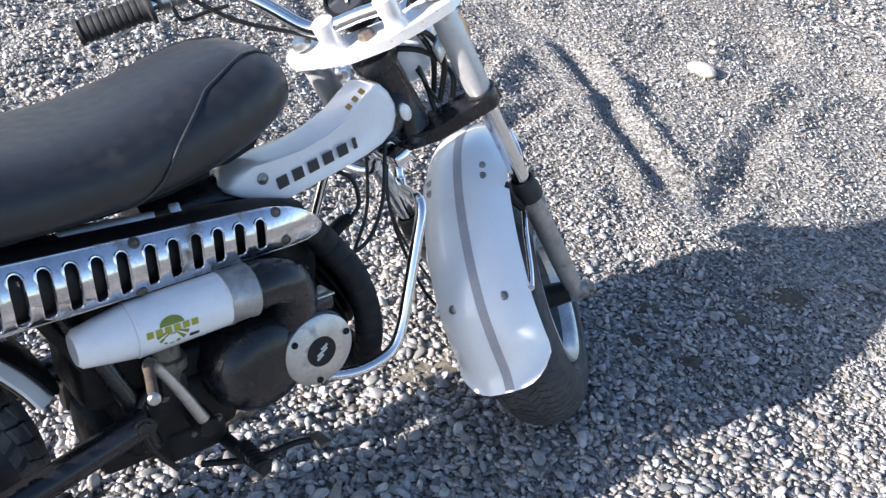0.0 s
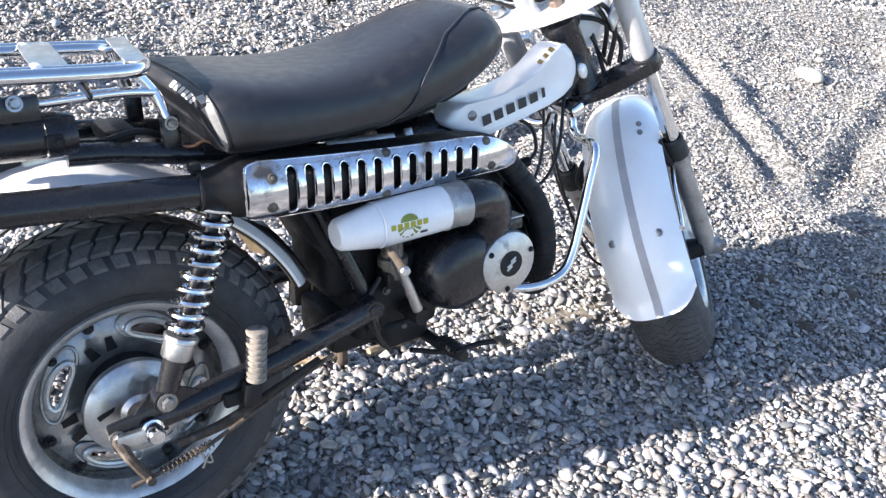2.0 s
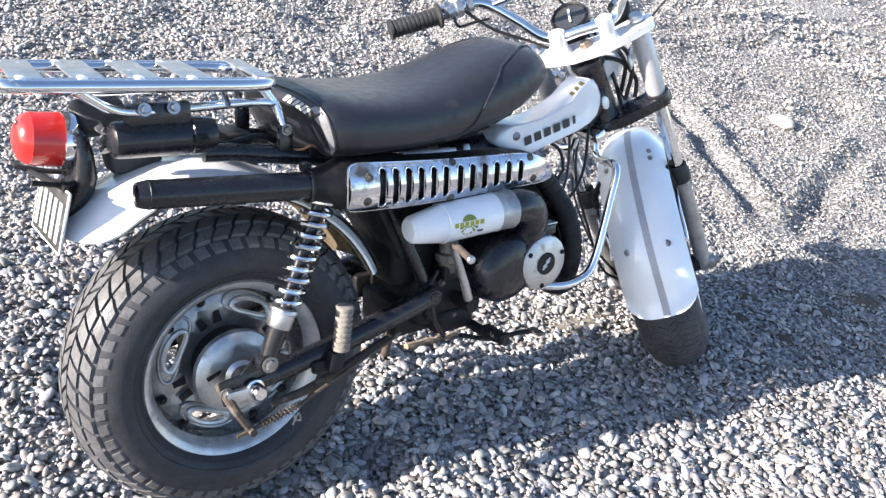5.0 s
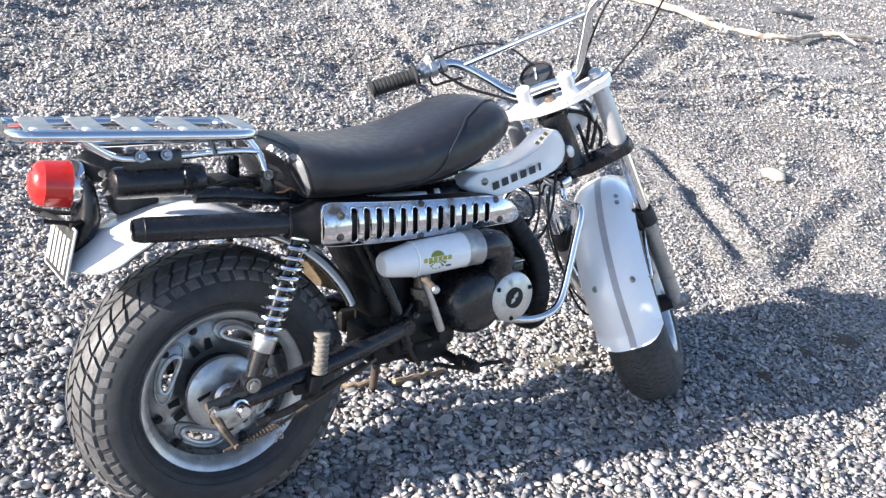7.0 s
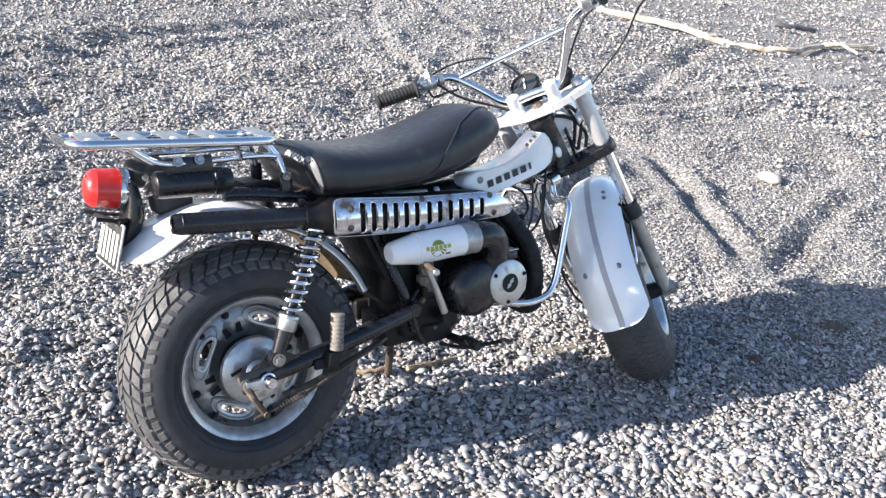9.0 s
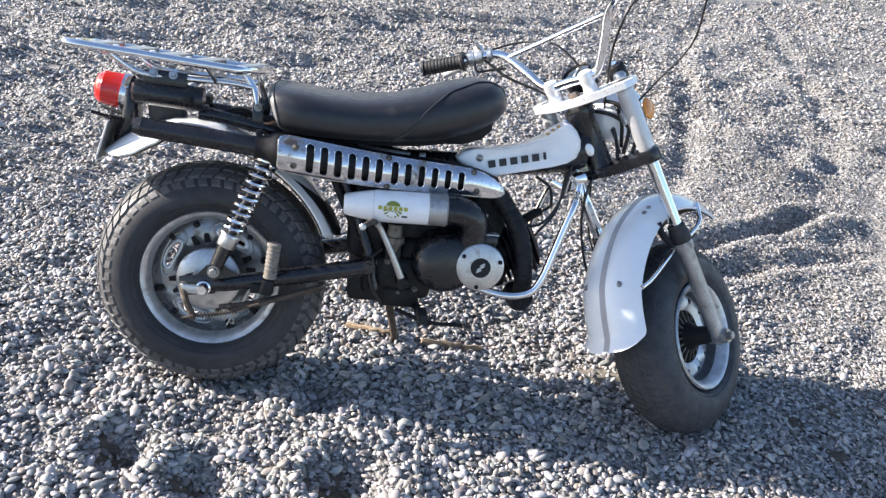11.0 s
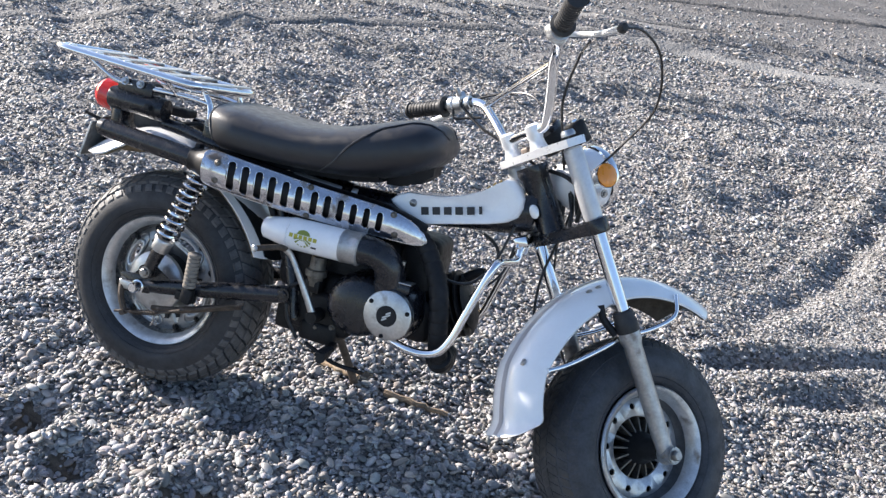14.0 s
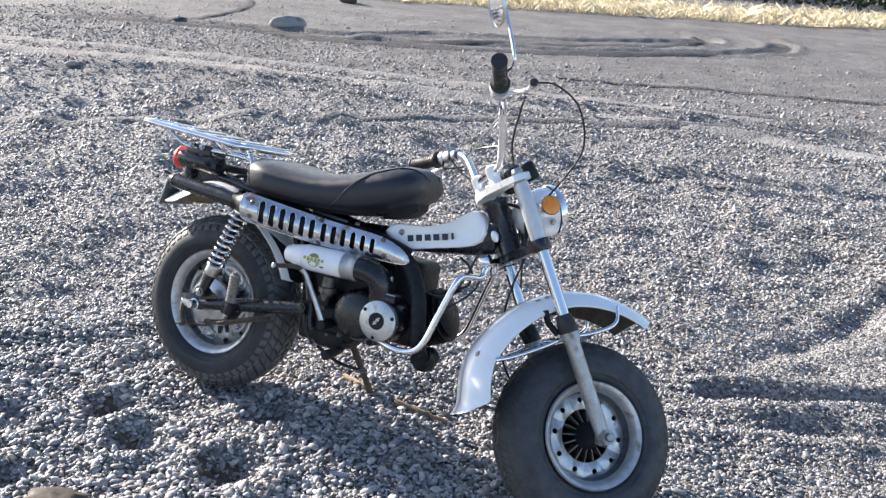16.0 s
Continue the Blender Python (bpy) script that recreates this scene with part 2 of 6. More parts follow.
LENS = material("headlamp_lens", (0.75, 0.78, 0.80), 0.06, var=0.02, coat=1.0, spec=0.9)
WOOD = material("split_driftwood", (0.30, 0.22, 0.145), 0.85, var=0.4, scale=60, stain=(0.44, 0.36, 0.27), stain_amount=0.45, stain_scale=40, bump=0.7)
PALE_WOOD = material("bleached_driftwood", (0.52, 0.45, 0.37), 0.85, var=0.3, scale=25, stain=(0.20, 0.15, 0.11), stain_amount=0.5, stain_scale=9, bump=0.6)
STONE_WHITE = material("white_stone", (0.42, 0.40, 0.36), 0.75, var=0.18, scale=40, bump=0.4)
BROWN_STONE = material("brown_stone", (0.075, 0.06, 0.045), 0.85, var=0.3, scale=20, bump=0.5, bump_scale=80)
STONE_GREY = material("grey_stone", (0.27, 0.262, 0.25), 0.8, var=0.22, scale=9, bump=0.5, bump_scale=40, stain=(0.10, 0.095, 0.09), stain_amount=0.35, stain_scale=6)
STONE_DARK = material("dark_stone", (0.13, 0.13, 0.135), 0.8, var=0.25, scale=12, bump=0.5, bump_scale=60)
PEBBLE = material("grey_pebbles", (0.305, 0.299, 0.294), 0.55, var=0.18, scale=90, island=0.55, bump=0.18, bump_scale=500, tints=True)
DARK_PEBBLE = material("dark_pebbles", (0.31, 0.303, 0.296), 0.75, var=0.16, scale=60, island=0.36, bump=0.15, bump_scale=300, tints=True)
PEBBLE_ONE = material("grey_pebble", (0.285, 0.278, 0.272), 0.62, var=0.2, scale=90, object_random=0.55, bump=0.2, bump_scale=500, tints=True)
GRIT = gravel_material("gravel_bed", (0.062, 0.058, 0.054), (0.375, 0.367, 0.355), 125)
DARK_SAND = gravel_material("dark_sand", (0.035, 0.035, 0.036), (0.15, 0.147, 0.143), 120)
DIM = gravel_material("dim_sand", (0.06, 0.059, 0.058), (0.24, 0.235, 0.228), 110)
DUSTY = gravel_material("dusty_sand", (0.20, 0.193, 0.18), (0.42, 0.405, 0.38), 130)
SAND = material("tan_sand", (0.215, 0.192, 0.155), 0.9, var=0.35, scale=70, stain=(0.10, 0.088, 0.070), stain_amount=0.45, stain_scale=30, bump=1.0, bump_scale=160)
DAMP_SAND = material("damp_brown_sand", (0.105, 0.086, 0.065), 0.9, var=0.35, scale=60, stain=(0.045, 0.037, 0.029), stain_amount=0.5, stain_scale=30, bump=1.0, bump_scale=160)
DRY_GRASS = material("dry_grass", (0.84, 0.73, 0.50), 0.8, var=0.2, island=0.3)
SCRUB = material("dark_scrub", (0.045, 0.055, 0.03), 0.8, var=0.3, island=0.4)


# ---- mesh tools ----
def part(name, bm, mat, parent, label="", m=None, smooth=38):
    """Links a bmesh as one mesh object under a thing or a part."""
    me = bpy.data.meshes.new(name)
    bmesh.ops.recalc_face_normals(bm, faces=bm.faces[:])
    bm.to_mesh(me)
    bm.free()
    me.materials.append(mat)
    if smooth:
        me.shade_smooth()
        me.set_sharp_from_angle(angle=radians(smooth))
    ob = new(name, me)
    if parent:
        ob.parent = parent
    if m is not None:
        ob.matrix_basis = m
    return tagged(ob, label)


def curve_points(pts, steps=8):
    """A smooth line through points."""
    p = [Vector(q) for q in pts]
    p = [2 * p[0] - p[1], *p, 2 * p[-1] - p[-2]]
    out = []
    for i in range(1, len(p) - 2):
        for k in range(steps):
            t = k / steps
            out.append(0.5 * (2 * p[i] + (p[i + 1] - p[i - 1]) * t + (2 * p[i - 1] - 5 * p[i] + 4 * p[i + 1] - p[i + 2]) * t * t
                              + (3 * p[i] - p[i - 1] - 3 * p[i + 1] + p[i + 2]) * t ** 3))
    return out + [p[-2]]


def sweep(bm, pts, radius, segs=10, caps=True):
    """A tube along points; radius a number or one for each point."""
    pts = [Vector(q) for q in pts]
    radii = radius if isinstance(radius, (list, tuple)) else [radius] * len(pts)
    rings, up = [], None
    for i, p in enumerate(pts):
        d = (pts[min(i + 1, len(pts) - 1)] - pts[max(i - 1, 0)]).normalized()
        if up is None:
            up = d.orthogonal().normalized()
        up = (up - d * up.dot(d)).normalized()
        side = d.cross(up)
        rings.append([bm.verts.new(p + radii[i] * (math.cos(a) * up + math.sin(a) * side)) for a in (math.tau * k / segs for k in range(segs))])
    for a, b in zip(rings, rings[1:]):
        for k in range(segs):
            bm.faces.new((a[k], a[(k + 1) % segs], b[(k + 1) % segs], b[k]))
    if caps:
        bm.faces.new(rings[0])
        bm.faces.new(rings[-1])
    return bm


def tube(pts, radius, segs=10, steps=0):
    if isinstance(radius, (list, tuple)):
        steps = steps or 5
        radius = [float(r) for r in np.interp(np.linspace(0, len(pts) - 1, (len(pts) - 1) * steps + 1), range(len(pts)), radius)]
    return sweep(bmesh.new(), curve_points(pts, steps) if steps else pts, radius, segs)


def lathe(bm, profile, origin=(0, 0, 0), axis=(0, 1, 0), segs=48, closed=False, a0=0.0, a1=math.tau):
    """Turns a profile of (radius, height) round an axis."""
    axis = Vector(axis).normalized()
    u = Vector((0, 0, 1)) if abs(axis.z) < 0.9 else Vector((1, 0, 0))
    u = (u - axis * u.dot(axis)).normalized()
    v = axis.cross(u)
    full = abs(a1 - a0 - math.tau) < 1e-6
    count = segs if full else segs + 1
    rings = []
    for r, h in profile:
        if r < 1e-6:
            rings.append([bm.verts.new(Vector(origin) + axis * h)])
        else:
            rings.append([bm.verts.new(Vector(origin) + axis * h + r * (math.cos(t) * u + math.sin(t) * v))
                          for t in (a0 + (a1 - a0) * k / segs for k in range(count))])
    pairs = list(zip(rings, rings[1:])) + ([(rings[-1], rings[0])] if closed else [])
    for a, b in pairs:
        for k in range(segs):
            j = (k + 1) % count
            if len(a) == 1 and len(b) == 1:
                continue
            if len(a) == 1:
                bm.faces.new((a[0], b[j], b[k]))
            elif len(b) == 1:
                bm.faces.new((a[k], a[j], b[0]))
            else:
                bm.faces.new((a[k], a[j], b[j], b[k]))
    return bm


def turned(profile, origin=(0, 0, 0), axis=(0, 1, 0), segs=48, closed=False):
    return lathe(bmesh.new(), profile, origin, axis, segs, closed)


def block(bm, size, m=Matrix(), bevel=0.0, segs=2):
    """A box with rounded edges."""
    made = bmesh.ops.create_cube(bm, size=1, matrix=m @ Matrix.Diagonal((*size, 1)))
    if bevel:
        edges = {e for v in made["verts"] for e in v.link_edges}
        bmesh.ops.bevel(bm, geom=list(edges), offset=bevel, segments=segs, affect="EDGES", profile=0.5)
    return bm


def sheet(outer, holes, thick, mapping, cuts=()):
    """A plate with holes, cut from a flat outline, then bent by a mapping of (u, v, w)."""
    bm = bmesh.new()
    edges = []
    for loop in (outer, *holes):
        vs = [bm.verts.new((u, v, 0)) for u, v in loop]
        edges += [bm.edges.new((vs[i], vs[(i + 1) % len(vs)])) for i in range(len(vs))]
    bmesh.ops.triangle_fill(bm, edges=edges, use_beauty=True, normal=(0, 0, 1))
    for axis, at in cuts:
        n = (1, 0, 0) if axis == 0 else (0, 1, 0)
        bmesh.ops.bisect_plane(bm, geom=bm.verts[:] + bm.edges[:] + bm.faces[:], plane_co=Vector(n) * at, plane_no=n)
    made = bmesh.ops.extrude_face_region(bm, geom=bm.faces[:])
    for g in made["geom"]:
        if isinstance(g, bmesh.types.BMVert):
            g.co.z += thick
    for v in bm.verts:
        v.co = mapping(*v.co)
    return bm


def loft(rings, caps=True):
    """A skin over rings of equal count."""
    bm = bmesh.new()
    rows = [[bm.verts.new(p) for p in ring] for ring in rings]
    k = len(rows[0])
    for a, b in zip(rows, rows[1:]):
        for i in range(k):
            bm.faces.new((a[i], a[(i + 1) % k], b[(i + 1) % k], b[i]))
    if caps:
        bm.faces.new(rows[0])
        bm.faces.new(rows[-1])
    return bm


def oval(cu, cv, ru, rv, n=14, power=2.0):
    out = []
    for k in range(n):
        a = math.tau * k / n
        c, s = math.cos(a), math.sin(a)
        out.append((cu + ru * math.copysign(abs(c) ** (2 / power), c), cv + rv * math.copysign(abs(s) ** (2 / power), s)))
    return out


def slot(cu, cv, hu, hv, n=5):
    """An upright slot with round ends."""
    out = []
    for k in range(n + 1):
        a = math.pi * k / n
        out.append((cu + hu * math.cos(a), cv + hv - hu + hu * math.sin(a)))
    for k in range(n + 1):
        a = math.pi + math.pi * k / n
        out.append((cu + hu * math.cos(a), cv - hv + hu + hu * math.sin(a)))
    return out


def bolt(parent, at, axis, r=0.006, h=0.005, name="bolt", mat=None):
    """A hexagon-headed bolt on a washer."""
    bm = bmesh.new()
    lathe(bm, [(r * 1.5, 0), (r * 1.5, h * 0.3), (r, h * 0.3)], at, axis, 12)
    lathe(bm, [(r, h * 0.3), (r, h), (r * 0.8, h * 1.2), (0, h * 1.2)], at, axis, 6)
    return part(name, bm, mat or BOLT, parent, smooth=25)


def screw(parent, at, axis, r=0.008, mat=None):
    """A round-headed cross screw in a cup washer."""
    bm = lathe(bmesh.new(), [(r, 0), (r * 0.95, 0.002), (r * 0.7, 0.0028), (r * 0.65, 0.0015), (r * 0.35, 0.0035), (0, 0.0038)], at, axis, 14)
    return part("screw", bm, mat or BOLT, parent)


# ---- the lie of the ground ----
RUTS = (
    # line, half width, depth, height of the thrown-up edge
    (((2.66, 1.22), (2.55, 0.90), (2.37, 0.66), (2.24, 0.44), (2.15, 0.25), (2.0, 0.05)), 0.055, 0.028, 0.022),
    (((1.98, 0.0), (2.40, 0.14), (2.92, 0.31), (3.40, 0.43)), 0.055, 0.019, 0.014),
    (((2.0, 1.66), (2.67, 1.57), (3.70, 1.43), (5.15, 1.32), (7, 1.2)), 0.06, 0.018, 0.012),
    (((2.5, 1.85), (3.11, 1.75), (5.62, 1.58), (8, 1.4)), 0.06, 0.018, 0.012),
    (((3.2, 1.84), (3.64, 2.03), (4.61, 2.52), (5.8, 3.0)), 0.07, 0.026, 0.016),
    (((2.44, 3.5), (2.25, 2.81), (2.15, 2.33), (2.05, 1.9)), 0.07, 0.008, 0.012),
    (((3.52, 5.19), (2.75, 3.92), (2.49, 3.4), (2.10, 2.23), (1.75, 1.31)), 0.065, 0.014, 0.009),
    (((3.63, 4.68), (3.16, 3.15), (2.85, 2.14), (2.40, 1.34)), 0.065, 0.014, 0.009),
    (((1.26, 0.60), (1.44, 0.74), (1.62, 0.79), (1.94, 0.94), (2.39, 1.18)), 0.048, 0.034, 0.022),
    (((1.30, 0.46), (1.50, 0.56), (1.89, 0.69), (2.4, 0.80)), 0.045, 0.018, 0.012),
    (((1.34, 0.75), (1.65, 1.25), (1.93, 1.85), (2.1, 2.4)), 0.060, 0.012, 0.008),
    (((-3.75, 3.26), (-1.93, 3.22), (-0.31, 3.48), (1.15, 3.57), (2.6, 3.9)), 0.1, 0.036, 0.024),
    (((-4.89, 3.41), (-3.87, 4.33), (-1.77, 4.70), (-0.37, 5.04), (2.08, 5.67), (4, 6.3)), 0.16, 0.036, 0.030),
    (((-7.5, 6.2), (-3.15, 7.92), (-1.49, 8.87), (0.3, 10.6), (0.89, 11.79), (0.90, 12.7), (0.55, 13.4), (-0.3, 13.8)), 0.16, 0.045, 0.026),
    (((-8.0, 6.4), (-4.15, 7.86), (-3.32, 9.0), (-1.6, 10.2), (-0.12, 11.8), (-0.25, 12.5), (-0.8, 12.9), (-1.6, 13.0)), 0.16, 0.045, 0.026),
)
DENTS = ((-0.16, -0.33, 0.060, 0.042), (0.01, -0.43, 0.060, 0.040), (0.32, -0.42, 0.080, 0.045), (0.26, -0.16, 0.06, 0.032), (-0.14, -0.71, 0.05, 0.03), (-0.5, -0.15, 0.08, 0.015), (-0.35, -0.5, 0.07, 0.015),
         (1.13, -0.10, 0.13, 0.02), (0.0, 0.02, 0.13, 0.012))
wave_rng = np.random.RandomState(5)
WAVES = [(wave_rng.uniform(-1, 1, 2) * f, wave_rng.uniform(0, math.tau), a)
         for f, a in ((0.9, 0.010), (1.4, 0.010), (2.3, 0.007), (3.6, 0.006), (5.5, 0.006), (8, 0.0052), (13, 0.0044), (19, 0.0032), (28, 0.0022)) for _ in range(4)]

LUMPS = [(wave_rng.uniform(0.5, 1) * f * np.array([math.cos(q), math.sin(q)]), wave_rng.uniform(0, math.tau), a)
         for f, a in ((7, 0.0040), (11, 0.0038), (16, 0.0034), (23, 0.0028), (32, 0.0020)) for q in wave_rng.uniform(0, math.pi, 5)]


def ground_height(x, y):
    """The height of the gravel at places given as arrays."""
    x, y = np.asarray(x, float), np.asarray(y, float)
    z = np.zeros_like(x)
    for k, p, a in WAVES:
        z += a * np.sin(x * k[0] * 2 + y * k[1] * 2 + p) * 0.55
    away = np.hypot(x - 0.5, y)
    far = np.clip((away - 2.0) / 8.0, 0, 1)
    z *= 1 - 0.55 * np.clip(far * 1.6, 0, 1)
    # trodden, lumpy shingle beyond the motorcycle
    lumps = np.zeros_like(x)
    for k, p, a in LUMPS:
        lumps += a * np.sin(x * k[0] + y * k[1] + p)
    z += np.clip(lumps * 1.1, -0.022, 0.033) * np.clip((away - 1.1) / 1.2, 0, 1) * np.clip((5.0 - y) / 2.0, 0.22, 1)
    z *= np.clip((y + 2.3) / 0.8, 0.04, 1)      # even shingle behind the camera
    for line, width, depth, edge in RUTS:
        d = np.full_like(x, 1e9)
        for (ax, ay), (bx, by) in zip(line, line[1:]):
            t = np.clip(((x - ax) * (bx - ax) + (y - ay) * (by - ay)) / ((bx - ax) ** 2 + (by - ay) ** 2), 0, 1)
            d = np.minimum(d, np.hypot(x - ax - t * (bx - ax), y - ay - t * (by - ay)))
        q = d / width
        ends = np.minimum(np.hypot(x - line[0][0], y - line[0][1]), np.hypot(x - line[-1][0], y - line[-1][1]))
        z += np.clip(ends / (6 * width), 0, 1) * (-depth * np.exp(-q ** 2 * 1.4) + edge * np.exp(-((q - 1.55) ** 2) * 3.0))
    for cx, cy, r, depth in DENTS:
        q = np.hypot(x - cx, y - cy) / r
        z += -depth * np.exp(-q ** 2 * 1.3) + depth * 0.45 * np.exp(-((q - 1.5) ** 2) * 4)
    return z


def build_ground():
    def lines(centre, low, high):
        """Grid lines, close together near the centre and wider beyond the places given."""
        sides = []
        for reach in (low, high):
            p, row = 0.0, []
            while p < 420:
                row.append(p)
                p += 0.024 + 0.0050 * p if p < reach else max(0.08, 0.16 * (p - reach) + 0.024 + 0.005 * p)
            sides.append(row)
        return np.array([centre - p for p in sides[0][:0:-1]] + [centre + p for p in sides[1]])

    gx, gy = lines(0.6, 8.0, 3.2), lines(0.2, 1.5, 13.5)
    xx, yy = np.meshgrid(gx, gy)
    zz = ground_height(xx, yy) - 0.006
    fade = np.clip((np.hypot(xx, yy) - 40) / 40, 0, 1)
    zz *= 1 - fade
    verts = np.stack([xx, yy, zz], -1).reshape(-1, 3)
    i = np.arange(xx.size).reshape(xx.shape)
    quads = np.stack([i[:-1, :-1], i[:-1, 1:], i[1:, 1:], i[1:, :-1]], -1).reshape(-1, 4)
    me = bpy.data.meshes.new("ground")
    me.from_pydata(verts.tolist(), [], quads.tolist())
    me.materials.append(GRIT)
    me.shade_smooth()
    return tagged(new("ground", me), "grey shingle beach of rounded pebbles with wheel ruts", "ground", kind="structure")


ground = build_ground()


# ---- the motorcycle ----
AXLE_HEIGHT = 0.27
motorcycle = new("motorcycle")
motorcycle.matrix_world = (Matrix.Translation((-0.005, -0.010, 0.253)) @ Matrix.Rotation(radians(-3), 4, "Z")
                           @ Matrix.Rotation(radians(-15), 4, "X") @ Matrix.Translation((0, 0, -AXLE_HEIGHT)))
tagged(motorcycle, "white and black fat-tyred motorcycle leaning on its side stand", "motorcycle")
BODY = Matrix.Translation((0, 0, AXLE_HEIGHT))          # origin: middle of the rear axle, x ahead, y to the left
FORK = (BODY @ Matrix.Translation((0.81, -0.012, 0.447)) @ Matrix.Rotation(radians(-30.5), 4, "Y")
        @ Matrix.Rotation(radians(46), 4, "Z"))            # origin: steering head, z along the steering axis


def body(name, bm, mat, label="", smooth=38):
    return part(name, bm, mat, motorcycle, label, BODY, smooth)


def steered(name, bm, mat, label="", smooth=38):
    return part(name, bm, mat, motorcycle, label, FORK, smooth)


def crown(q, r_bead, r_out):
    """The radius of the tyre's outside at a share q of its half width."""
    low = r_bead + 0.30 * (r_out - r_bead)
    return low + (r_out - low) * math.sqrt(max(0.0, 1 - abs(q) ** 2.25))


def tyre_mesh(r_bead, r_out, half, c=(0, 0, 0)):
    """A fat balloon tyre."""
    h = half
    span = r_out - r_bead
    prof = [(r_bead, -0.66 * h), (r_bead + 0.03 * span, -0.76 * h), (r_bead + 0.12 * span, -0.89 * h), (r_bead + 0.22 * span, -0.97 * h)]
    prof += [(crown(q, r_bead, r_out), -q * h) for q in (1.0, 0.985, 0.955, 0.91, 0.85, 0.77, 0.66, 0.52, 0.36, 0.18, 0.0)]
    prof += [(r, -y) for r, y in prof[-2::-1]]
    bm = turned(prof, c, (0, 1, 0), 84)
    # two thin raised lines round the sidewall
    for at in (0.10, 0.20):
        r = r_bead + at * span
        y = -h * float(np.interp(at, (0.03, 0.12, 0.22), (0.76, 0.89, 0.97)))
        lathe(bm, [(r - 0.0016, y + 0.0008), (r, y - 0.0012), (r + 0.0016, y + 0.0004)], c, (0, 1, 0), 84)
    return bm


def tread_mesh(c, r_bead, r_out, half, rows, height, gap, jitter=0.0):
    """Slanted tread blocks in four bands and shoulder lugs."""
    bm = bmesh.new()
    rng = random.Random(3)

    def at(phi, y, h):
        q = abs(y) / half
        r = crown(q, r_bead, r_out)
        out = max(0.0, (q - 0.50)) * 0.9
        return Vector((c[0] + (r + h * (1 - 0.3 * out)) * math.sin(phi), c[1] + y + math.copysign(h * out, y), c[2] + (r + h * (1 - 0.3 * out)) * math.cos(phi)))

    step = math.tau / rows
    bands = ((-0.55, -0.29, 0.55, 0.10), (-0.26, -0.02, -0.55, 0.5), (0.02, 0.26, 0.55, 0.0), (0.29, 0.55, -0.55, 0.40), (-0.76, -0.58, 0.50, 0.62), (0.58, 0.76, -0.50, 0.88), (-0.90, -0.79, -0.10, 0.1), (0.79, 0.90, 0.10, 0.1))
    for k in range(rows):
        for y0, y1, slant, shift in bands:
            p = (k + shift) * step + rng.uniform(-jitter, jitter) * step
            w = step * (1 - gap - (0.16 if abs(y0 + y1) > 1.6 else 0)) / 2
            high = height * (1.0 if abs(y0 + y1) < 1.1 else 0.85 if abs(y0 + y1) < 1.6 else 0.45)
            shift_y = rng.uniform(-0.01, 0.01)
            low, top = [], []
            ys = (y0, (y0 + y1) / 2, y1)
            for side in (-1, 1):
                for yi, yy in enumerate(ys if side < 0 else ys[::-1]):
                    s = slant * step * (((yi if side < 0 else 2 - yi) - 1) / 2)
                    low.append(bm.verts.new(at(p + s + side * w, yy * half, -0.002)))
                    top.append(bm.verts.new(at(p + s + side * w * 0.9, (yy * 0.94 + 0.06 * (y0 + y1) / 2 + shift_y) * half, high)))
            bm.faces.new(top)
            for i in range(6):
                bm.faces.new((low[i], low[(i + 1) % 6], top[(i + 1) % 6], top[i]))
    return bm


def rim_barrel(r, half, c):
    prof = [(r - 0.004, -half - 0.002), (r + 0.001, -half - 0.004), (r + 0.003, -half - 0.001), (r + 0.002, -half + 0.004), (r - 0.008, -half + 0.012), (r - 0.010, half - 0.012),
            (r + 0.003, half), (r - 0.004, half + 0.003), (r - 0.012, half - 0.010), (r - 0.022, half - 0.03), (r - 0.026, 0), (r - 0.024, -half + 0.036),
            (r - 0.016, -half + 0.016), (r - 0.009, -half + 0.003)]
    return turned(prof, c, (0, 1, 0), 64, True)


def rim_lip(r, half, c):
    prof = [(r - 0.019, -half + 0.020), (r - 0.011, -half + 0.001), (r - 0.004, -half - 0.0045), (r + 0.001, -half - 0.0065), (r + 0.0045, -half - 0.002), (r + 0.0035, -half + 0.004), (r - 0.002, -half - 0.001), (r - 0.009, -half + 0.0035), (r - 0.0165, -half + 0.020)]
    return turned(prof, c, (0, 1, 0), 64, True)


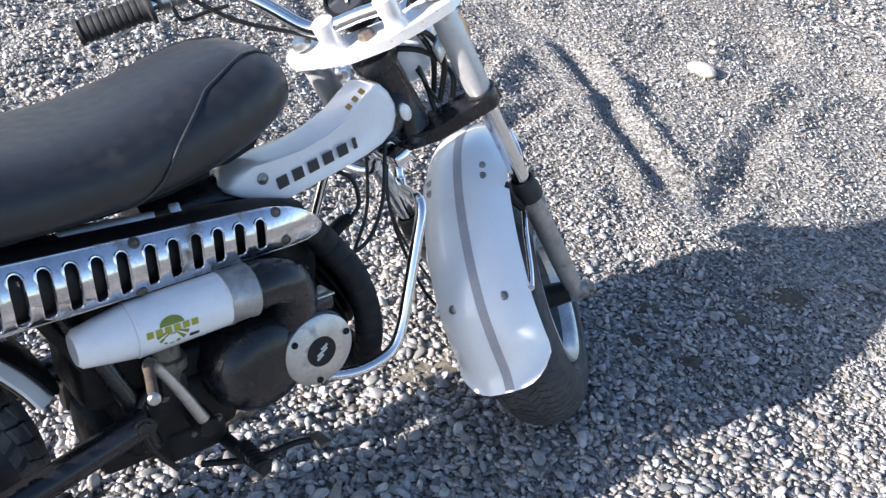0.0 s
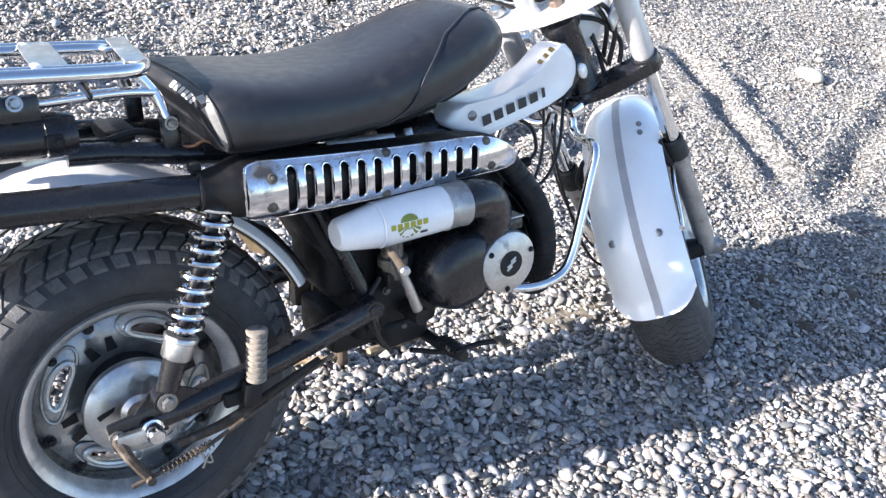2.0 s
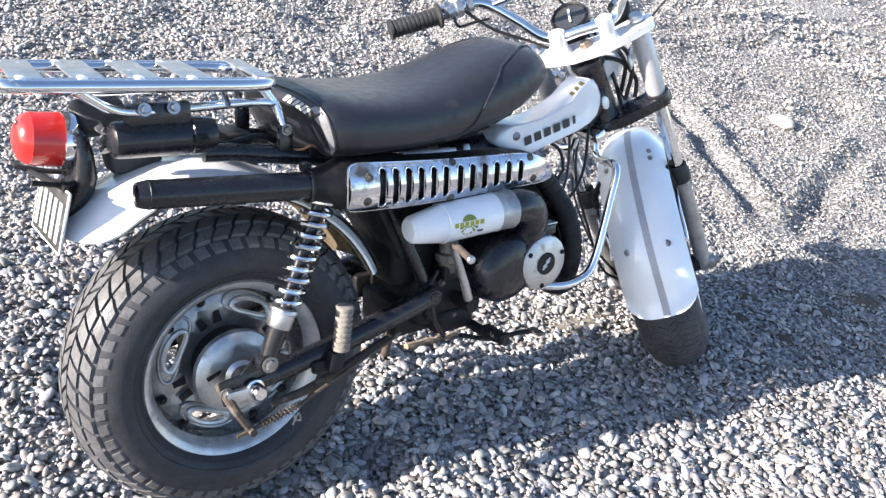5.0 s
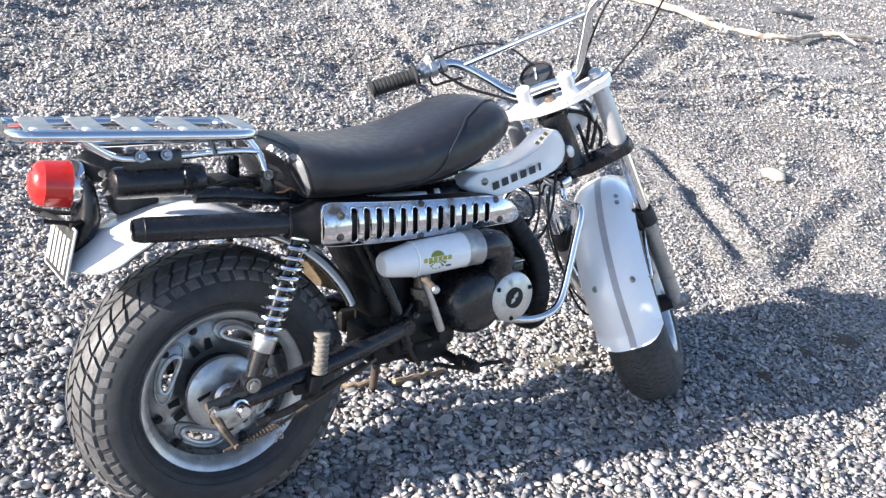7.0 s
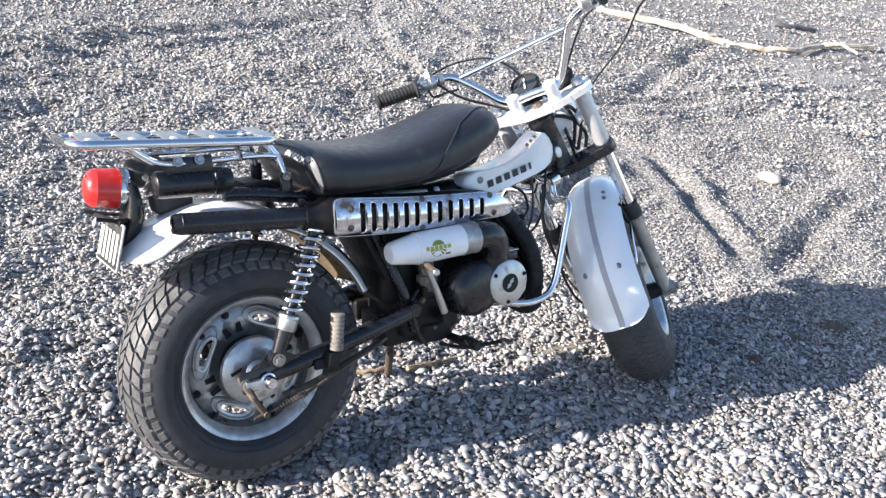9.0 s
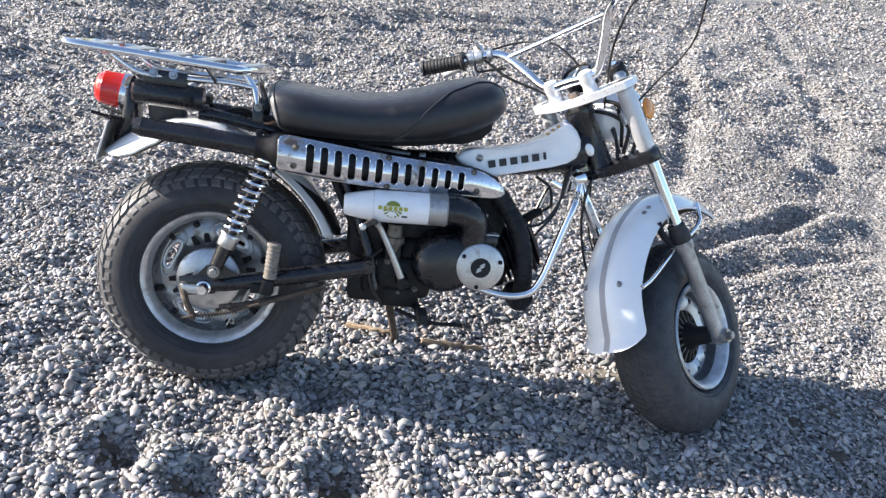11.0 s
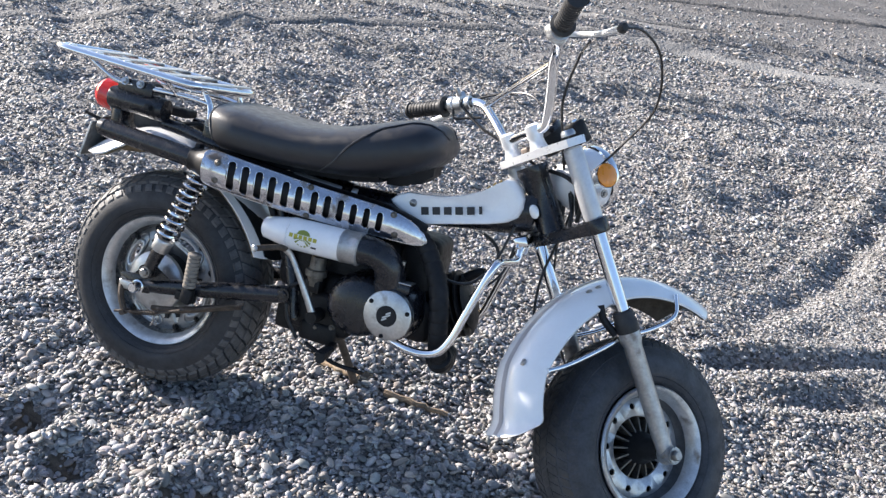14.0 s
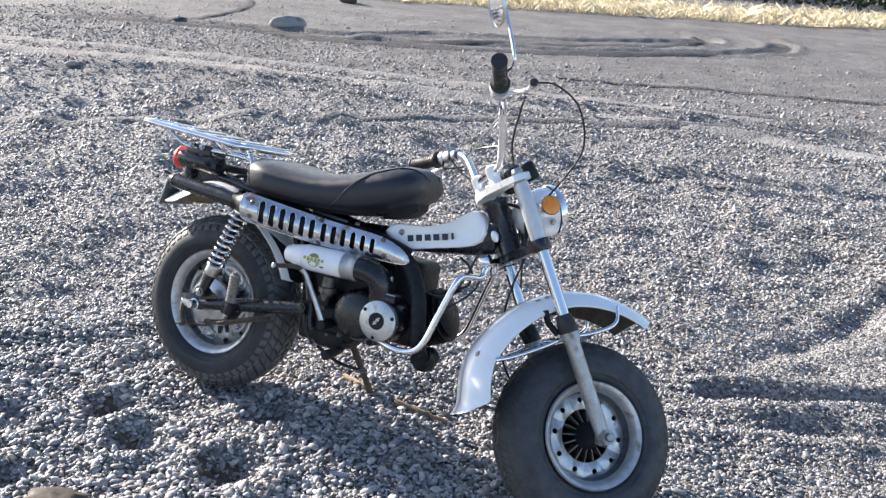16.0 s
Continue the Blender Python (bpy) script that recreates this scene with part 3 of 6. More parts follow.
def build_rear_wheel():
    c = (0, 0, 0)
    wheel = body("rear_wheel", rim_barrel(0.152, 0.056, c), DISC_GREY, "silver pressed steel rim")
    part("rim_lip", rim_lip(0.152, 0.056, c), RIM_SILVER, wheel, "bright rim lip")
    part("tyre", tyre_mesh(0.153, 0.2525, 0.080), RUBBER, wheel, "fat black balloon tyre")
    tagged(part("tread", tread_mesh(c, 0.153, 0.2520, 0.080, 50, 0.0065, 0.15, 0.03), TREAD, wheel, "dusty chevron tread blocks", smooth=0), kind="stuff")
    # the pressed disc with four oval windows
    outer = [(0.130 * math.cos(t), 0.130 * math.sin(t)) for t in (math.tau * k / 60 for k in range(60))]
    holes = [[(0.058 * math.cos(t), 0.058 * math.sin(t)) for t in (math.tau * k / 40 for k in range(40))]]
    rims = []
    for k in range(4):
        a = radians(65 + 90 * k)
        ring = []
        for u, v in oval(0, 0, 0.036, 0.0125, 20, 2.2):
            t = a - u / 0.101
            ring.append(((0.101 + v) * math.cos(t), (0.101 + v) * math.sin(t)))
        holes.append(ring)
        rims.append(ring)

    def dish(u, v, w):
        r = math.hypot(u, v)
        return Vector((u, -0.008 - 0.014 * math.sin((r - 0.058) / 0.073 * math.pi) - w, v))

    part("disc", sheet(outer, holes, 0.004, dish, [(0, q) for q in (-0.1, -0.05, 0, 0.05, 0.1)] + [(1, q) for q in (-0.1, -0.05, 0, 0.05, 0.1)]), DISC_SILVER, wheel)
    for ring in rims:
        path = [dish(u, v, 0.005) for u, v in ring]
        part("window_lip", sweep(bmesh.new(), path + path[:2], 0.0048, 8, False), RIM_SILVER, wheel)
        mid = Vector((sum(p[0] for p in ring), sum(p[1] for p in ring))) / len(ring)
        outer_line = [dish(mid.x + (u - mid.x) * 1.38, mid.y + (v - mid.y) * 1.62, 0.0035) for u, v in ring]
        part("window_bead", sweep(bmesh.new(), outer_line + outer_line[:2], 0.0030, 8, False), DISC_SILVER, wheel)
    for k in range(4):
        a = radians(65 + 45 + 90 * k)
        bolt(wheel, (0.121 * math.cos(a), -0.020, 0.121 * math.sin(a)), (0, -1, 0), 0.0055, 0.006, mat=MATT_BLACK)
        bolt(wheel, (0.122 * math.cos(a + 0.52), -0.020, 0.122 * math.sin(a + 0.52)), (0, -1, 0), 0.0045, 0.005, mat=MATT_BLACK)
        # flat black plates on the disc paint the darkness of its pressed hollows
        for turn in (-0.16, 0.16):
            t = [a + turn - 0.10, a + turn - 0.05, a + turn + 0.05, a + turn + 0.10]
            dark_wedge = [(r * math.cos(q), r * math.sin(q)) for r, q in ((0.076, t[0]), (0.098, t[1]), (0.098, t[2]), (0.076, t[3]))]
            part("recess", sheet(dark_wedge, (), 0.0012, lambda u, v, w: dish(u, v, 0.0042 + w)), MATT_BLACK, wheel)
    part("hub", turned([(0.060, 0.05), (0.060, -0.052), (0.056, -0.058), (0.030, -0.062), (0, -0.062)], c, (0, 1, 0), 40), OILY, wheel)
    wheel.matrix_basis = Matrix.Translation((0.003, 0, 0)) @ wheel.matrix_basis      # sits a little ahead of the axle ends
    return wheel


build_rear_wheel()


def build_rear_brake():
    plate = body("brake_plate", turned([(0.0, -0.086), (0.020, -0.086), (0.026, -0.079), (0.050, -0.075), (0.064, -0.072), (0.0705, -0.066), (0.0715, -0.056), (0.064, -0.050)]), ALUMINIUM, "dull aluminium drum brake plate")
    bm = block(bmesh.new(), (0.032, 0.004, 0.007), Matrix.Translation((-0.040, -0.0755, 0.010)) @ Matrix.Rotation(radians(-24), 4, "Y"), 0.001)
    part("wear_plate", bm, MATT_BLACK, plate)
    body("axle", tube([(0, 0.15, 0), (0, -0.150, 0)], 0.0075, 12), BOLT)
    nut = body("axle_nut", turned([(0, -0.156), (0.010, -0.156), (0.013, -0.150), (0.013, -0.136), (0.016, -0.135), (0.016, -0.131)], (0, 0, 0), (0, 1, 0), 12), CHROME)
    part("adjuster", block(bmesh.new(), (0.045, 0.010, 0.020), Matrix.Translation((-0.024, -0.132, -0.004)), 0.002), ALUMINIUM, nut)
    arm = body("brake_arm", tube([(-0.042, -0.100, 0.0), (-0.044, -0.125, -0.004), (-0.034, -0.142, -0.030), (-0.016, -0.148, -0.062)], [0.010, 0.009, 0.007, 0.007], 8), RUST, "rusty brake arm")
    bolt(arm, (-0.044, -0.125, 0.0), (0, -1, 0), 0.007, 0.008)
    part("trunnion", tube([(-0.016, -0.160, -0.062), (-0.016, -0.136, -0.062)], 0.0065, 8), RUST, arm)
    rod = body("brake_rod", tube([(-0.040, -0.150, -0.066), (0.060, -0.150, -0.045), (0.270, -0.140, 0.033)], 0.0032, 8), RUST, "thin rusty brake rod")
    coil = []
    for k in range(90):
        a = k / 90 * math.tau * 12
        q = k / 89
        p = Vector((0.0, -0.150, -0.058)).lerp(Vector((0.075, -0.150, -0.040)), q)
        coil.append(p + Vector((0, math.cos(a) * 0.006, math.sin(a) * 0.006)))
    part("return_spring", sweep(bmesh.new(), coil, 0.0011, 5), RUST, rod)
    # the tan stain of this brown stands in for the arm's sunlit upper edge
    torque = body("torque_arm", tube([(0.035, -0.118, -0.045), (0.11, -0.128, -0.028), (0.255, -0.125, 0.020)], [0.006, 0.008, 0.007], 10), RUST, "brown brake torque arm, tan stain for its lit edge")
    part("lock_pin", tube([(0.058, -0.146, -0.052), (0.062, -0.150, -0.066), (0.070, -0.150, -0.070), (0.066, -0.150, -0.056), (0.056, -0.150, -0.075)], 0.0018, 6, 4), BOLT, torque)


build_rear_brake()


def build_swingarm():
    for side in (-1, 1):
        arm = body("swingarm", tube([(-0.035, side * 0.112, -0.004), (0.06, side * 0.116, 0.012), (0.20, side * 0.118, 0.041), (0.36, side * 0.108, 0.074)], [0.015, 0.018, 0.019, 0.020], 14), BLACK, "black painted steel swingarm tube")
        part("end_plate", block(bmesh.new(), (0.075, 0.008, 0.044), Matrix.Translation((-0.015, side * 0.122, 0.003)) @ Matrix.Rotation(radians(-8), 4, "Y"), 0.003), BLACK, arm)
        gusset = [(-0.036, -0.010), (-0.030, 0.012), (0.004, 0.050), (0.030, 0.058), (0.048, 0.046), (0.085, 0.026), (0.060, 0.004), (0.0, -0.016)]
        part("gusset", sheet(gusset, (), 0.004, lambda u, v, w, s=side: Vector((u, s * (0.1215 + w), v))), BLACK, arm)
        bolt(arm, (0.352, side * 0.126, 0.075), (0, side, 0), 0.010, 0.005, mat=BLACK)


build_swingarm()


def build_shock(side):
    low, top = Vector((0.021, side * 0.134, 0.042)), Vector((0.126, side * 0.134, 0.312))
    d = (top - low).normalized()
    length = (top - low).length
    rod = body("shock_absorber", tube([low, low + d * 0.075], [0.0135, 0.0175], 20), BLACK, "chrome coil spring shock absorber")
    part("eye", turned([(0.008, -0.012), (0.017, -0.012), (0.017, 0.012), (0.008, 0.012)], low, (0, 1, 0), 24, True), BLACK, rod)
    bolt(rod, low + Vector((0, side * 0.012, 0)), (0, side, 0), 0.009, 0.007)
    part("lower_can", lathe(bmesh.new(), [(0.014, 0.060), (0.0195, 0.060), (0.0205, 0.062), (0.0208, 0.084), (0.0230, 0.086), (0.0230, 0.090), (0.0215, 0.092), (0.012, 0.093)], low, d, 36), ALUMINIUM, rod, "bright spring cup")
    part("damper_tube", tube([low + d * 0.09, top], 0.0100, 14), BLACK, rod)
    u = d.orthogonal().normalized()
    v = d.cross(u)
    coil = []
    turns, steps = 10.0, 200
    for k in range(steps + 1):
        q = k / steps
        a = q * turns * math.tau
        coil.append(low + d * (0.095 + q * (length - 0.109)) + 0.0220 * (math.cos(a) * u + math.sin(a) * v))
    part("coil_spring", sweep(bmesh.new(), coil, 0.0043, 8), CHROME, rod, "bright chrome coil spring")
    part("top_mount", lathe(bmesh.new(), [(0.006, length - 0.016), (0.025, length - 0.016), (0.025, length - 0.008), (0.010, length + 0.012), (0, length + 0.013)], low, d, 20), MATT_BLACK, rod)


build_shock(-1)
build_shock(1)


def build_passenger_peg(side):
    low, top = Vector((0.142, side * 0.157, 0.046)), Vector((0.147, side * 0.160, 0.114))
    d = (top - low).normalized()
    prof = [(0, 0)]
    for k in range(8):
        h = 0.002 + k * 0.0090
        prof += [(0.0140, h), (0.0145, h + 0.003), (0.0140, h + 0.006), (0.0122, h + 0.0066), (0.0122, h + 0.0084)]
    prof += [(0.0150, 0.074), (0.0150, 0.079), (0.011, 0.081), (0, 0.081)]
    peg = body("passenger_peg", lathe(bmesh.new(), [(r, h - 0.006) for r, h in prof], low, d, 20), PEG_RUBBER, "ribbed weathered rubber passenger peg, folded up")
    bm = block(bmesh.new(), (0.026, 0.020, 0.036), Matrix.Translation((0.136, side * 0.148, 0.018)) @ Matrix.Rotation(radians(10), 4, "Y"), 0.004)
    block(bm, (0.050, 0.012, 0.022), Matrix.Translation((0.125, side * 0.136, 0.010)), 0.003)
    part("bracket", bm, MATT_BLACK, peg)


build_passenger_peg(-1)
build_passenger_peg(1)


# rear mudguard: an arc round the rear wheel with turned-down sides
def guard_mesh(c, a0, a1, radius, half, drop, thick, steps=40, flare=None):
    rings = []
    for k in range(steps + 1):
        q = k / steps
        r0 = radius + (flare(q) if flare else 0)
        ring = []
        for w in (0, -thick):
            row = []
            for j in range(13):
                s = -1 + 2 * j / 12
                a = radians(a0 + (a1 - a0) * q - 5.0 * abs(s) ** 4 * (q ** 14 - 0.6 * (1 - q) ** 14))
                y = half * math.copysign(min(1, abs(s) ** 0.9), s)
                r = r0 - (drop(q) if callable(drop) else drop) * abs(s) ** 2.6 + w
                y = y * (1 + w * 0.6 / half)
                row.append(Vector((c[0] + r * math.cos(a), c[1] + y, c[2] + r * math.sin(a))))
            ring += row if w == 0 else row[::-1]
        rings.append(ring)
    return loft(rings)


def rear_flare(q):
    return float(np.interp(q, (0, 0.15, 0.30, 0.48, 0.60, 0.68, 0.75, 0.82, 0.90, 1), (-0.036, -0.032, -0.026, -0.014, 0.002, 0.012, 0.018, 0.019, 0.018, 0.016)))


def rear_drop(q):
    return float(np.interp(q, (0, 0.55, 0.74, 0.82, 0.92, 1), (0.026, 0.026, 0.024, 0.038, 0.040, 0.028)))


rear_guard = body("rear_mudguard", guard_mesh((0, 0, 0), 24, 132, 0.343, 0.086, rear_drop, 0.004, 44, rear_flare), WHITE, "white painted rear mudguard")
part("underside", guard_mesh((0, 0, 0), 24.6, 131, 0.3365, 0.081, rear_drop, 0.002, 40, rear_flare), TAN, rear_guard)
part("inner_liner", guard_mesh((0, 0, 0), 23, 62, 0.3105, 0.073, 0.010, 0.003, 24), MATT_BLACK, rear_guard, "black rubber flap on the front of the mudguard")


def build_tail():
    rows = []
    for x, z, w, h in ((-0.196, 0.409, 0.020, 0.007), (-0.194, 0.400, 0.034, 0.012), (-0.192, 0.372, 0.040, 0.015), (-0.193, 0.338, 0.040, 0.019), (-0.201, 0.316, 0.038, 0.021), (-0.212, 0.294, 0.032, 0.016), (-0.220, 0.277, 0.024, 0.009)):
        rows.append([(x + u, 0.012 + v, z) for u, v in oval(0, 0, h, w, 20, 3.2)])
    box = body("tail_bracket", loft(rows), BLACK, "black moulded tail lamp bracket")
    axis = (1, 0, -0.14)
    centre = (-0.2115, 0.020, 0.389)
    lamp = body("tail_lamp", lathe(bmesh.new(), [(0, -0.0640), (0.015, -0.0632), (0.028, -0.0585), (0.0345, -0.0505), (0.0364, -0.0455), (0.0372, -0.0445), (0.0372, -0.0430), (0.0386, -0.018), (0.0392, 0)], centre, axis, 36), RED, "red dome tail lamp lens")
    part("base_ring", lathe(bmesh.new(), [(0.0388, -0.004), (0.0420, -0.003), (0.0425, 0.004), (0.0405, 0.013), (0.029, 0.016), (0, 0.017)], centre, axis, 36), CHROME, lamp, "chrome lamp base")
    for up in (0.022, -0.022):
        screw(lamp, (centre[0] - 0.058 + 0.14 * up * 0.4, centre[1] - 0.006, centre[2] + 0.009 + up), (-1, 0, 0.14), 0.0035)
    tilt = Matrix.Translation((-0.238, 0.012, 0.290)) @ Matrix.Rotation(radians(105), 4, "Y")
    plate = body("number_plate", block(bmesh.new(), (0.086, 0.150, 0.003), tilt, 0.001), PLATE, "weathered black number plate with pale characters")
    for k in range(5):
        part("character_bar", block(bmesh.new(), (0.058, 0.014, 0.0015), tilt @ Matrix.Translation((0.004, -0.054 + 0.027 * k, -0.0024))), PALE_GREY, plate)
    part("plate_back_face", block(bmesh.new(), (0.084, 0.148, 0.0016), tilt @ Matrix.Translation((0, 0, 0.0026))), PLATE_BACK, plate, "dull grey back of the plate")
    edge = [tilt @ Vector(q) for q in ((-0.043, -0.075, 0), (0.043, -0.075, 0), (0.043, 0.075, 0), (-0.043, 0.075, 0))]
    part("plate_rim", sweep(bmesh.new(), edge + edge[:2], 0.0022, 6, False), PALE_GREY, plate, "pale raised plate rim")
    bm = bmesh.new()
    for y in (-0.035, 0.065):
        sweep(bm, curve_points([(-0.19, 0.02 + y * 0.4, 0.335), (-0.222, y * 0.8, 0.336), (-0.268, y, 0.346)], 4), 0.004, 7)
    sweep(bm, [(-0.226, -0.045, 0.334), (-0.262, 0.108, 0.340)], 0.0045, 7)
    part("plate_stay", bm, MATT_BLACK, plate)
    # the round horn on the far side and the grey box below it
    # sunlight on horn and box is put into their lighter grey
    horn = body("horn", lathe(bmesh.new(), [(0, -0.036), (0.018, -0.036), (0.025, -0.031), (0.028, -0.024), (0.028, 0.030), (0.022, 0.036), (0, 0.037)], (-0.156, 0.034, 0.414), (1, 0, 0.02), 28), SUNLIT_PLASTIC, "dark grey horn behind the tool tube")
    part("horn_box", block(bmesh.new(), (0.078, 0.050, 0.052), Matrix.Translation((-0.118, 0.012, 0.364)) @ Matrix.Rotation(radians(-8), 4, "Y"), 0.012, 3), SUNLIT_PLASTIC, horn, "dark grey plastic box")
    # torn pale tape crumpled round the end of the tool tube
    bm = bmesh.new()
    grid = [[bm.verts.new((-0.180 + 0.016 * (i / 6) + 0.004 * math.sin(j * 1.9 + i), -0.052 + 0.006 * math.sin(i * 1.3 + j * 0.8), 0.426 - 0.036 * j / 8 - 0.010 * math.sin(i / 6 * 2.2) + 0.003 * math.sin(i * 2.1))) for i in range(7)] for j in range(9)]
    for p, q in zip(grid, grid[1:]):
        for i in range(6):
            if (i, p) != (5, grid[0]):
                bm.faces.new((p[i], p[i + 1], q[i + 1], q[i]))
    bmesh.ops.solidify(bm, geom=bm.faces[:], thickness=0.0012)
    part("torn_tape", bm, PALE_PLASTIC, horn, "torn pale plastic tape")


build_tail()


def build_rear_frame():
    for side in (-1, 1):
        body("seat_rail", tube([(-0.036, side * 0.062, 0.368), (0.02, side * 0.066, 0.364), (0.10, side * 0.075, 0.352), (0.30, side * 0.075, 0.320), (0.46, side * 0.050, 0.300)], 0.014, 12, 5), BLACK, "black tubular seat rail")
        body("frame_downtube", tube([(0.24, side * 0.055, 0.330), (0.30, side * 0.065, 0.22), (0.35, side * 0.085, 0.10), (0.37, side * 0.090, 0.02)], 0.013, 12, 5), BLACK)
    body("backbone", loft([[(x, w * math.cos(a), z + h * math.sin(a)) for a in (math.tau * k / 16 for k in range(16))]
                           for x, z, w, h in ((0.42, 0.300, 0.040, 0.028), (0.55, 0.305, 0.044, 0.030), (0.68, 0.325, 0.044, 0.032), (0.79, 0.355, 0.040, 0.046), (0.835, 0.375, 0.034, 0.050))]), BLACK, "black pressed steel backbone")
    canister = body("tool_tube", lathe(bmesh.new(), [(0, -0.006), (0.019, -0.006), (0.0245, -0.002), (0.0262, 0.004), (0.0262, 0.104), (0.0275, 0.105), (0.0275, 0.122), (0.0262, 0.123), (0.0262, 0.132), (0.024, 0.140), (0, 0.141)], (-0.166, -0.076, 0.403), (1, 0, -0.03), 28), BLACK, "black cylindrical tool tube under the rack")
    clasp = part("clasp", block(bmesh.new(), (0.020, 0.008, 0.016), Matrix.Translation((-0.054, -0.106, 0.400)), 0.004), MATT_BLACK, canister)
    bolt(clasp, (-0.050, -0.110, 0.400), (0, -1, 0), 0.004, 0.004, mat=MATT_BLACK)
    bm = block(bmesh.new(), (0.042, 0.070, 0.022), Matrix.Translation((0.040, 0.010, 0.372)), 0.008)
    block(bm, (0.07, 0.05, 0.02), Matrix.Translation((-0.06, 0.03, 0.39)), 0.006)
    sweep(bm, curve_points([(0.09, -0.05, 0.37), (0.05, -0.06, 0.385), (0.0, -0.05, 0.375), (-0.06, -0.03, 0.385)], 5), 0.005, 7)
    body("battery_box", bm, MATT_BLACK, "dark battery box and wiring under the rack")
    body("wire", tube([(0.140, -0.092, 0.362), (0.124, -0.096, 0.370), (0.112, -0.090, 0.364), (0.100, -0.080, 0.362)], 0.0020, 6, 5), material("orange_wire", (0.34, 0.16, 0.08), 0.5), "frayed orange wire")


build_rear_frame()


def build_rack():
    def top(x, y):
        """A place on the rack, which sits a little askew on its stays."""
        slip = y * (0.04 + 0.11 * min(1.0, max(0.0, (x + 0.30) / 0.38)))
        return Vector((x + slip - 0.004, y, 0.4695 - (x - 0.08) * 0.056 - (y + 0.105) * 0.030))
    ends = ((0.084, -0.050), (0.076, -0.092), (0.052, -0.113), (-0.05, -0.116), (-0.20, -0.116), (-0.276, -0.113), (-0.298, -0.094), (-0.303, -0.050))
    rail = [top(x, y) for x, y in ends] + [top(x, -y) for x, y in ends[::-1]] + [top(*ends[0])]
    rack = body("luggage_rack", sweep(bmesh.new(), curve_points(rail, 6), 0.0088, 14), CHROME, "chrome tubular luggage rack")
    for side in (-1, 1):
        part("inner_rail", tube([top(x, side * y) for x, y in ((0.058, 0.070), (0.040, 0.090), (-0.05, 0.093), (-0.285, 0.093))], 0.0082, 12, 4), CHROME, rack)
    for x in (-0.255, -0.180, -0.105, -0.030):
        mid = (top(x, -0.093) + top(x, 0.093)) / 2
        slat = part("slat", block(bmesh.new(), (0.040, 0.186, 0.004), Matrix.Translation(mid + Vector((0, 0, 0.0060))) @ Matrix.Rotation(radians(-5), 4, "Z"), 0.0015), ALUMINIUM, rack, "flat pale alloy slat")
        for y in (-0.093, 0.093):
            part("slat_tab", block(bmesh.new(), (0.011, 0.020, 0.007), Matrix.Translation(top(x - 0.014, y) + Vector((0, 0, 0.0075))), 0.003), POLISHED, slat)
    part("front_bar", block(bmesh.new(), (0.026, 0.180, 0.004), Matrix.Translation(top(0.070, 0) + Vector((0, 0, 0.0105))) @ Matrix.Rotation(radians(-8), 4, "Z"), 0.0015), ALUMINIUM, rack, "flat pale alloy front bar")
    for side in (-1, 1):
        part("front_leg", tube([top(0.062, side * 0.066), (0.076, side * 0.070, 0.432), (0.086, side * 0.078, 0.402)], 0.0075, 10, 4), CHROME, rack)
        part("leg_bracket", block(bmesh.new(), (0.024, 0.012, 0.060), Matrix.Translation((0.088, side * 0.078, 0.374)), 0.004), BLACK, rack)
        bolt(rack, (0.088, side * 0.085, 0.396), (0, side, 0), 0.006, 0.006)
        lower = part("lower_rail", tube([top(-0.215, side * 0.112), (-0.185, side * 0.094, 0.456), (-0.155, side * 0.088, 0.443), (-0.12, side * 0.084, 0.440), (-0.05, side * 0.080, 0.440), (0.030, side * 0.076, 0.440), (0.078, side * 0.070, 0.434)], 0.0068, 10, 4), CHROME, rack)
        part("strut", tube([top(-0.005, side * 0.108), (-0.002, side * 0.079, 0.438)], 0.0048, 8), CHROME, rack)
        for x in (-0.128, -0.088):
            bolt(rack, (x, side * 0.094, 0.445), (0, side, 0.25), 0.0062, 0.009, mat=ALUMINIUM)
        if side < 0:
            part("hanger", block(bmesh.new(), (0.092, 0.012, 0.036), Matrix.Translation((-0.106, side * 0.084, 0.434)), 0.005), BLACK, rack)


build_rack()


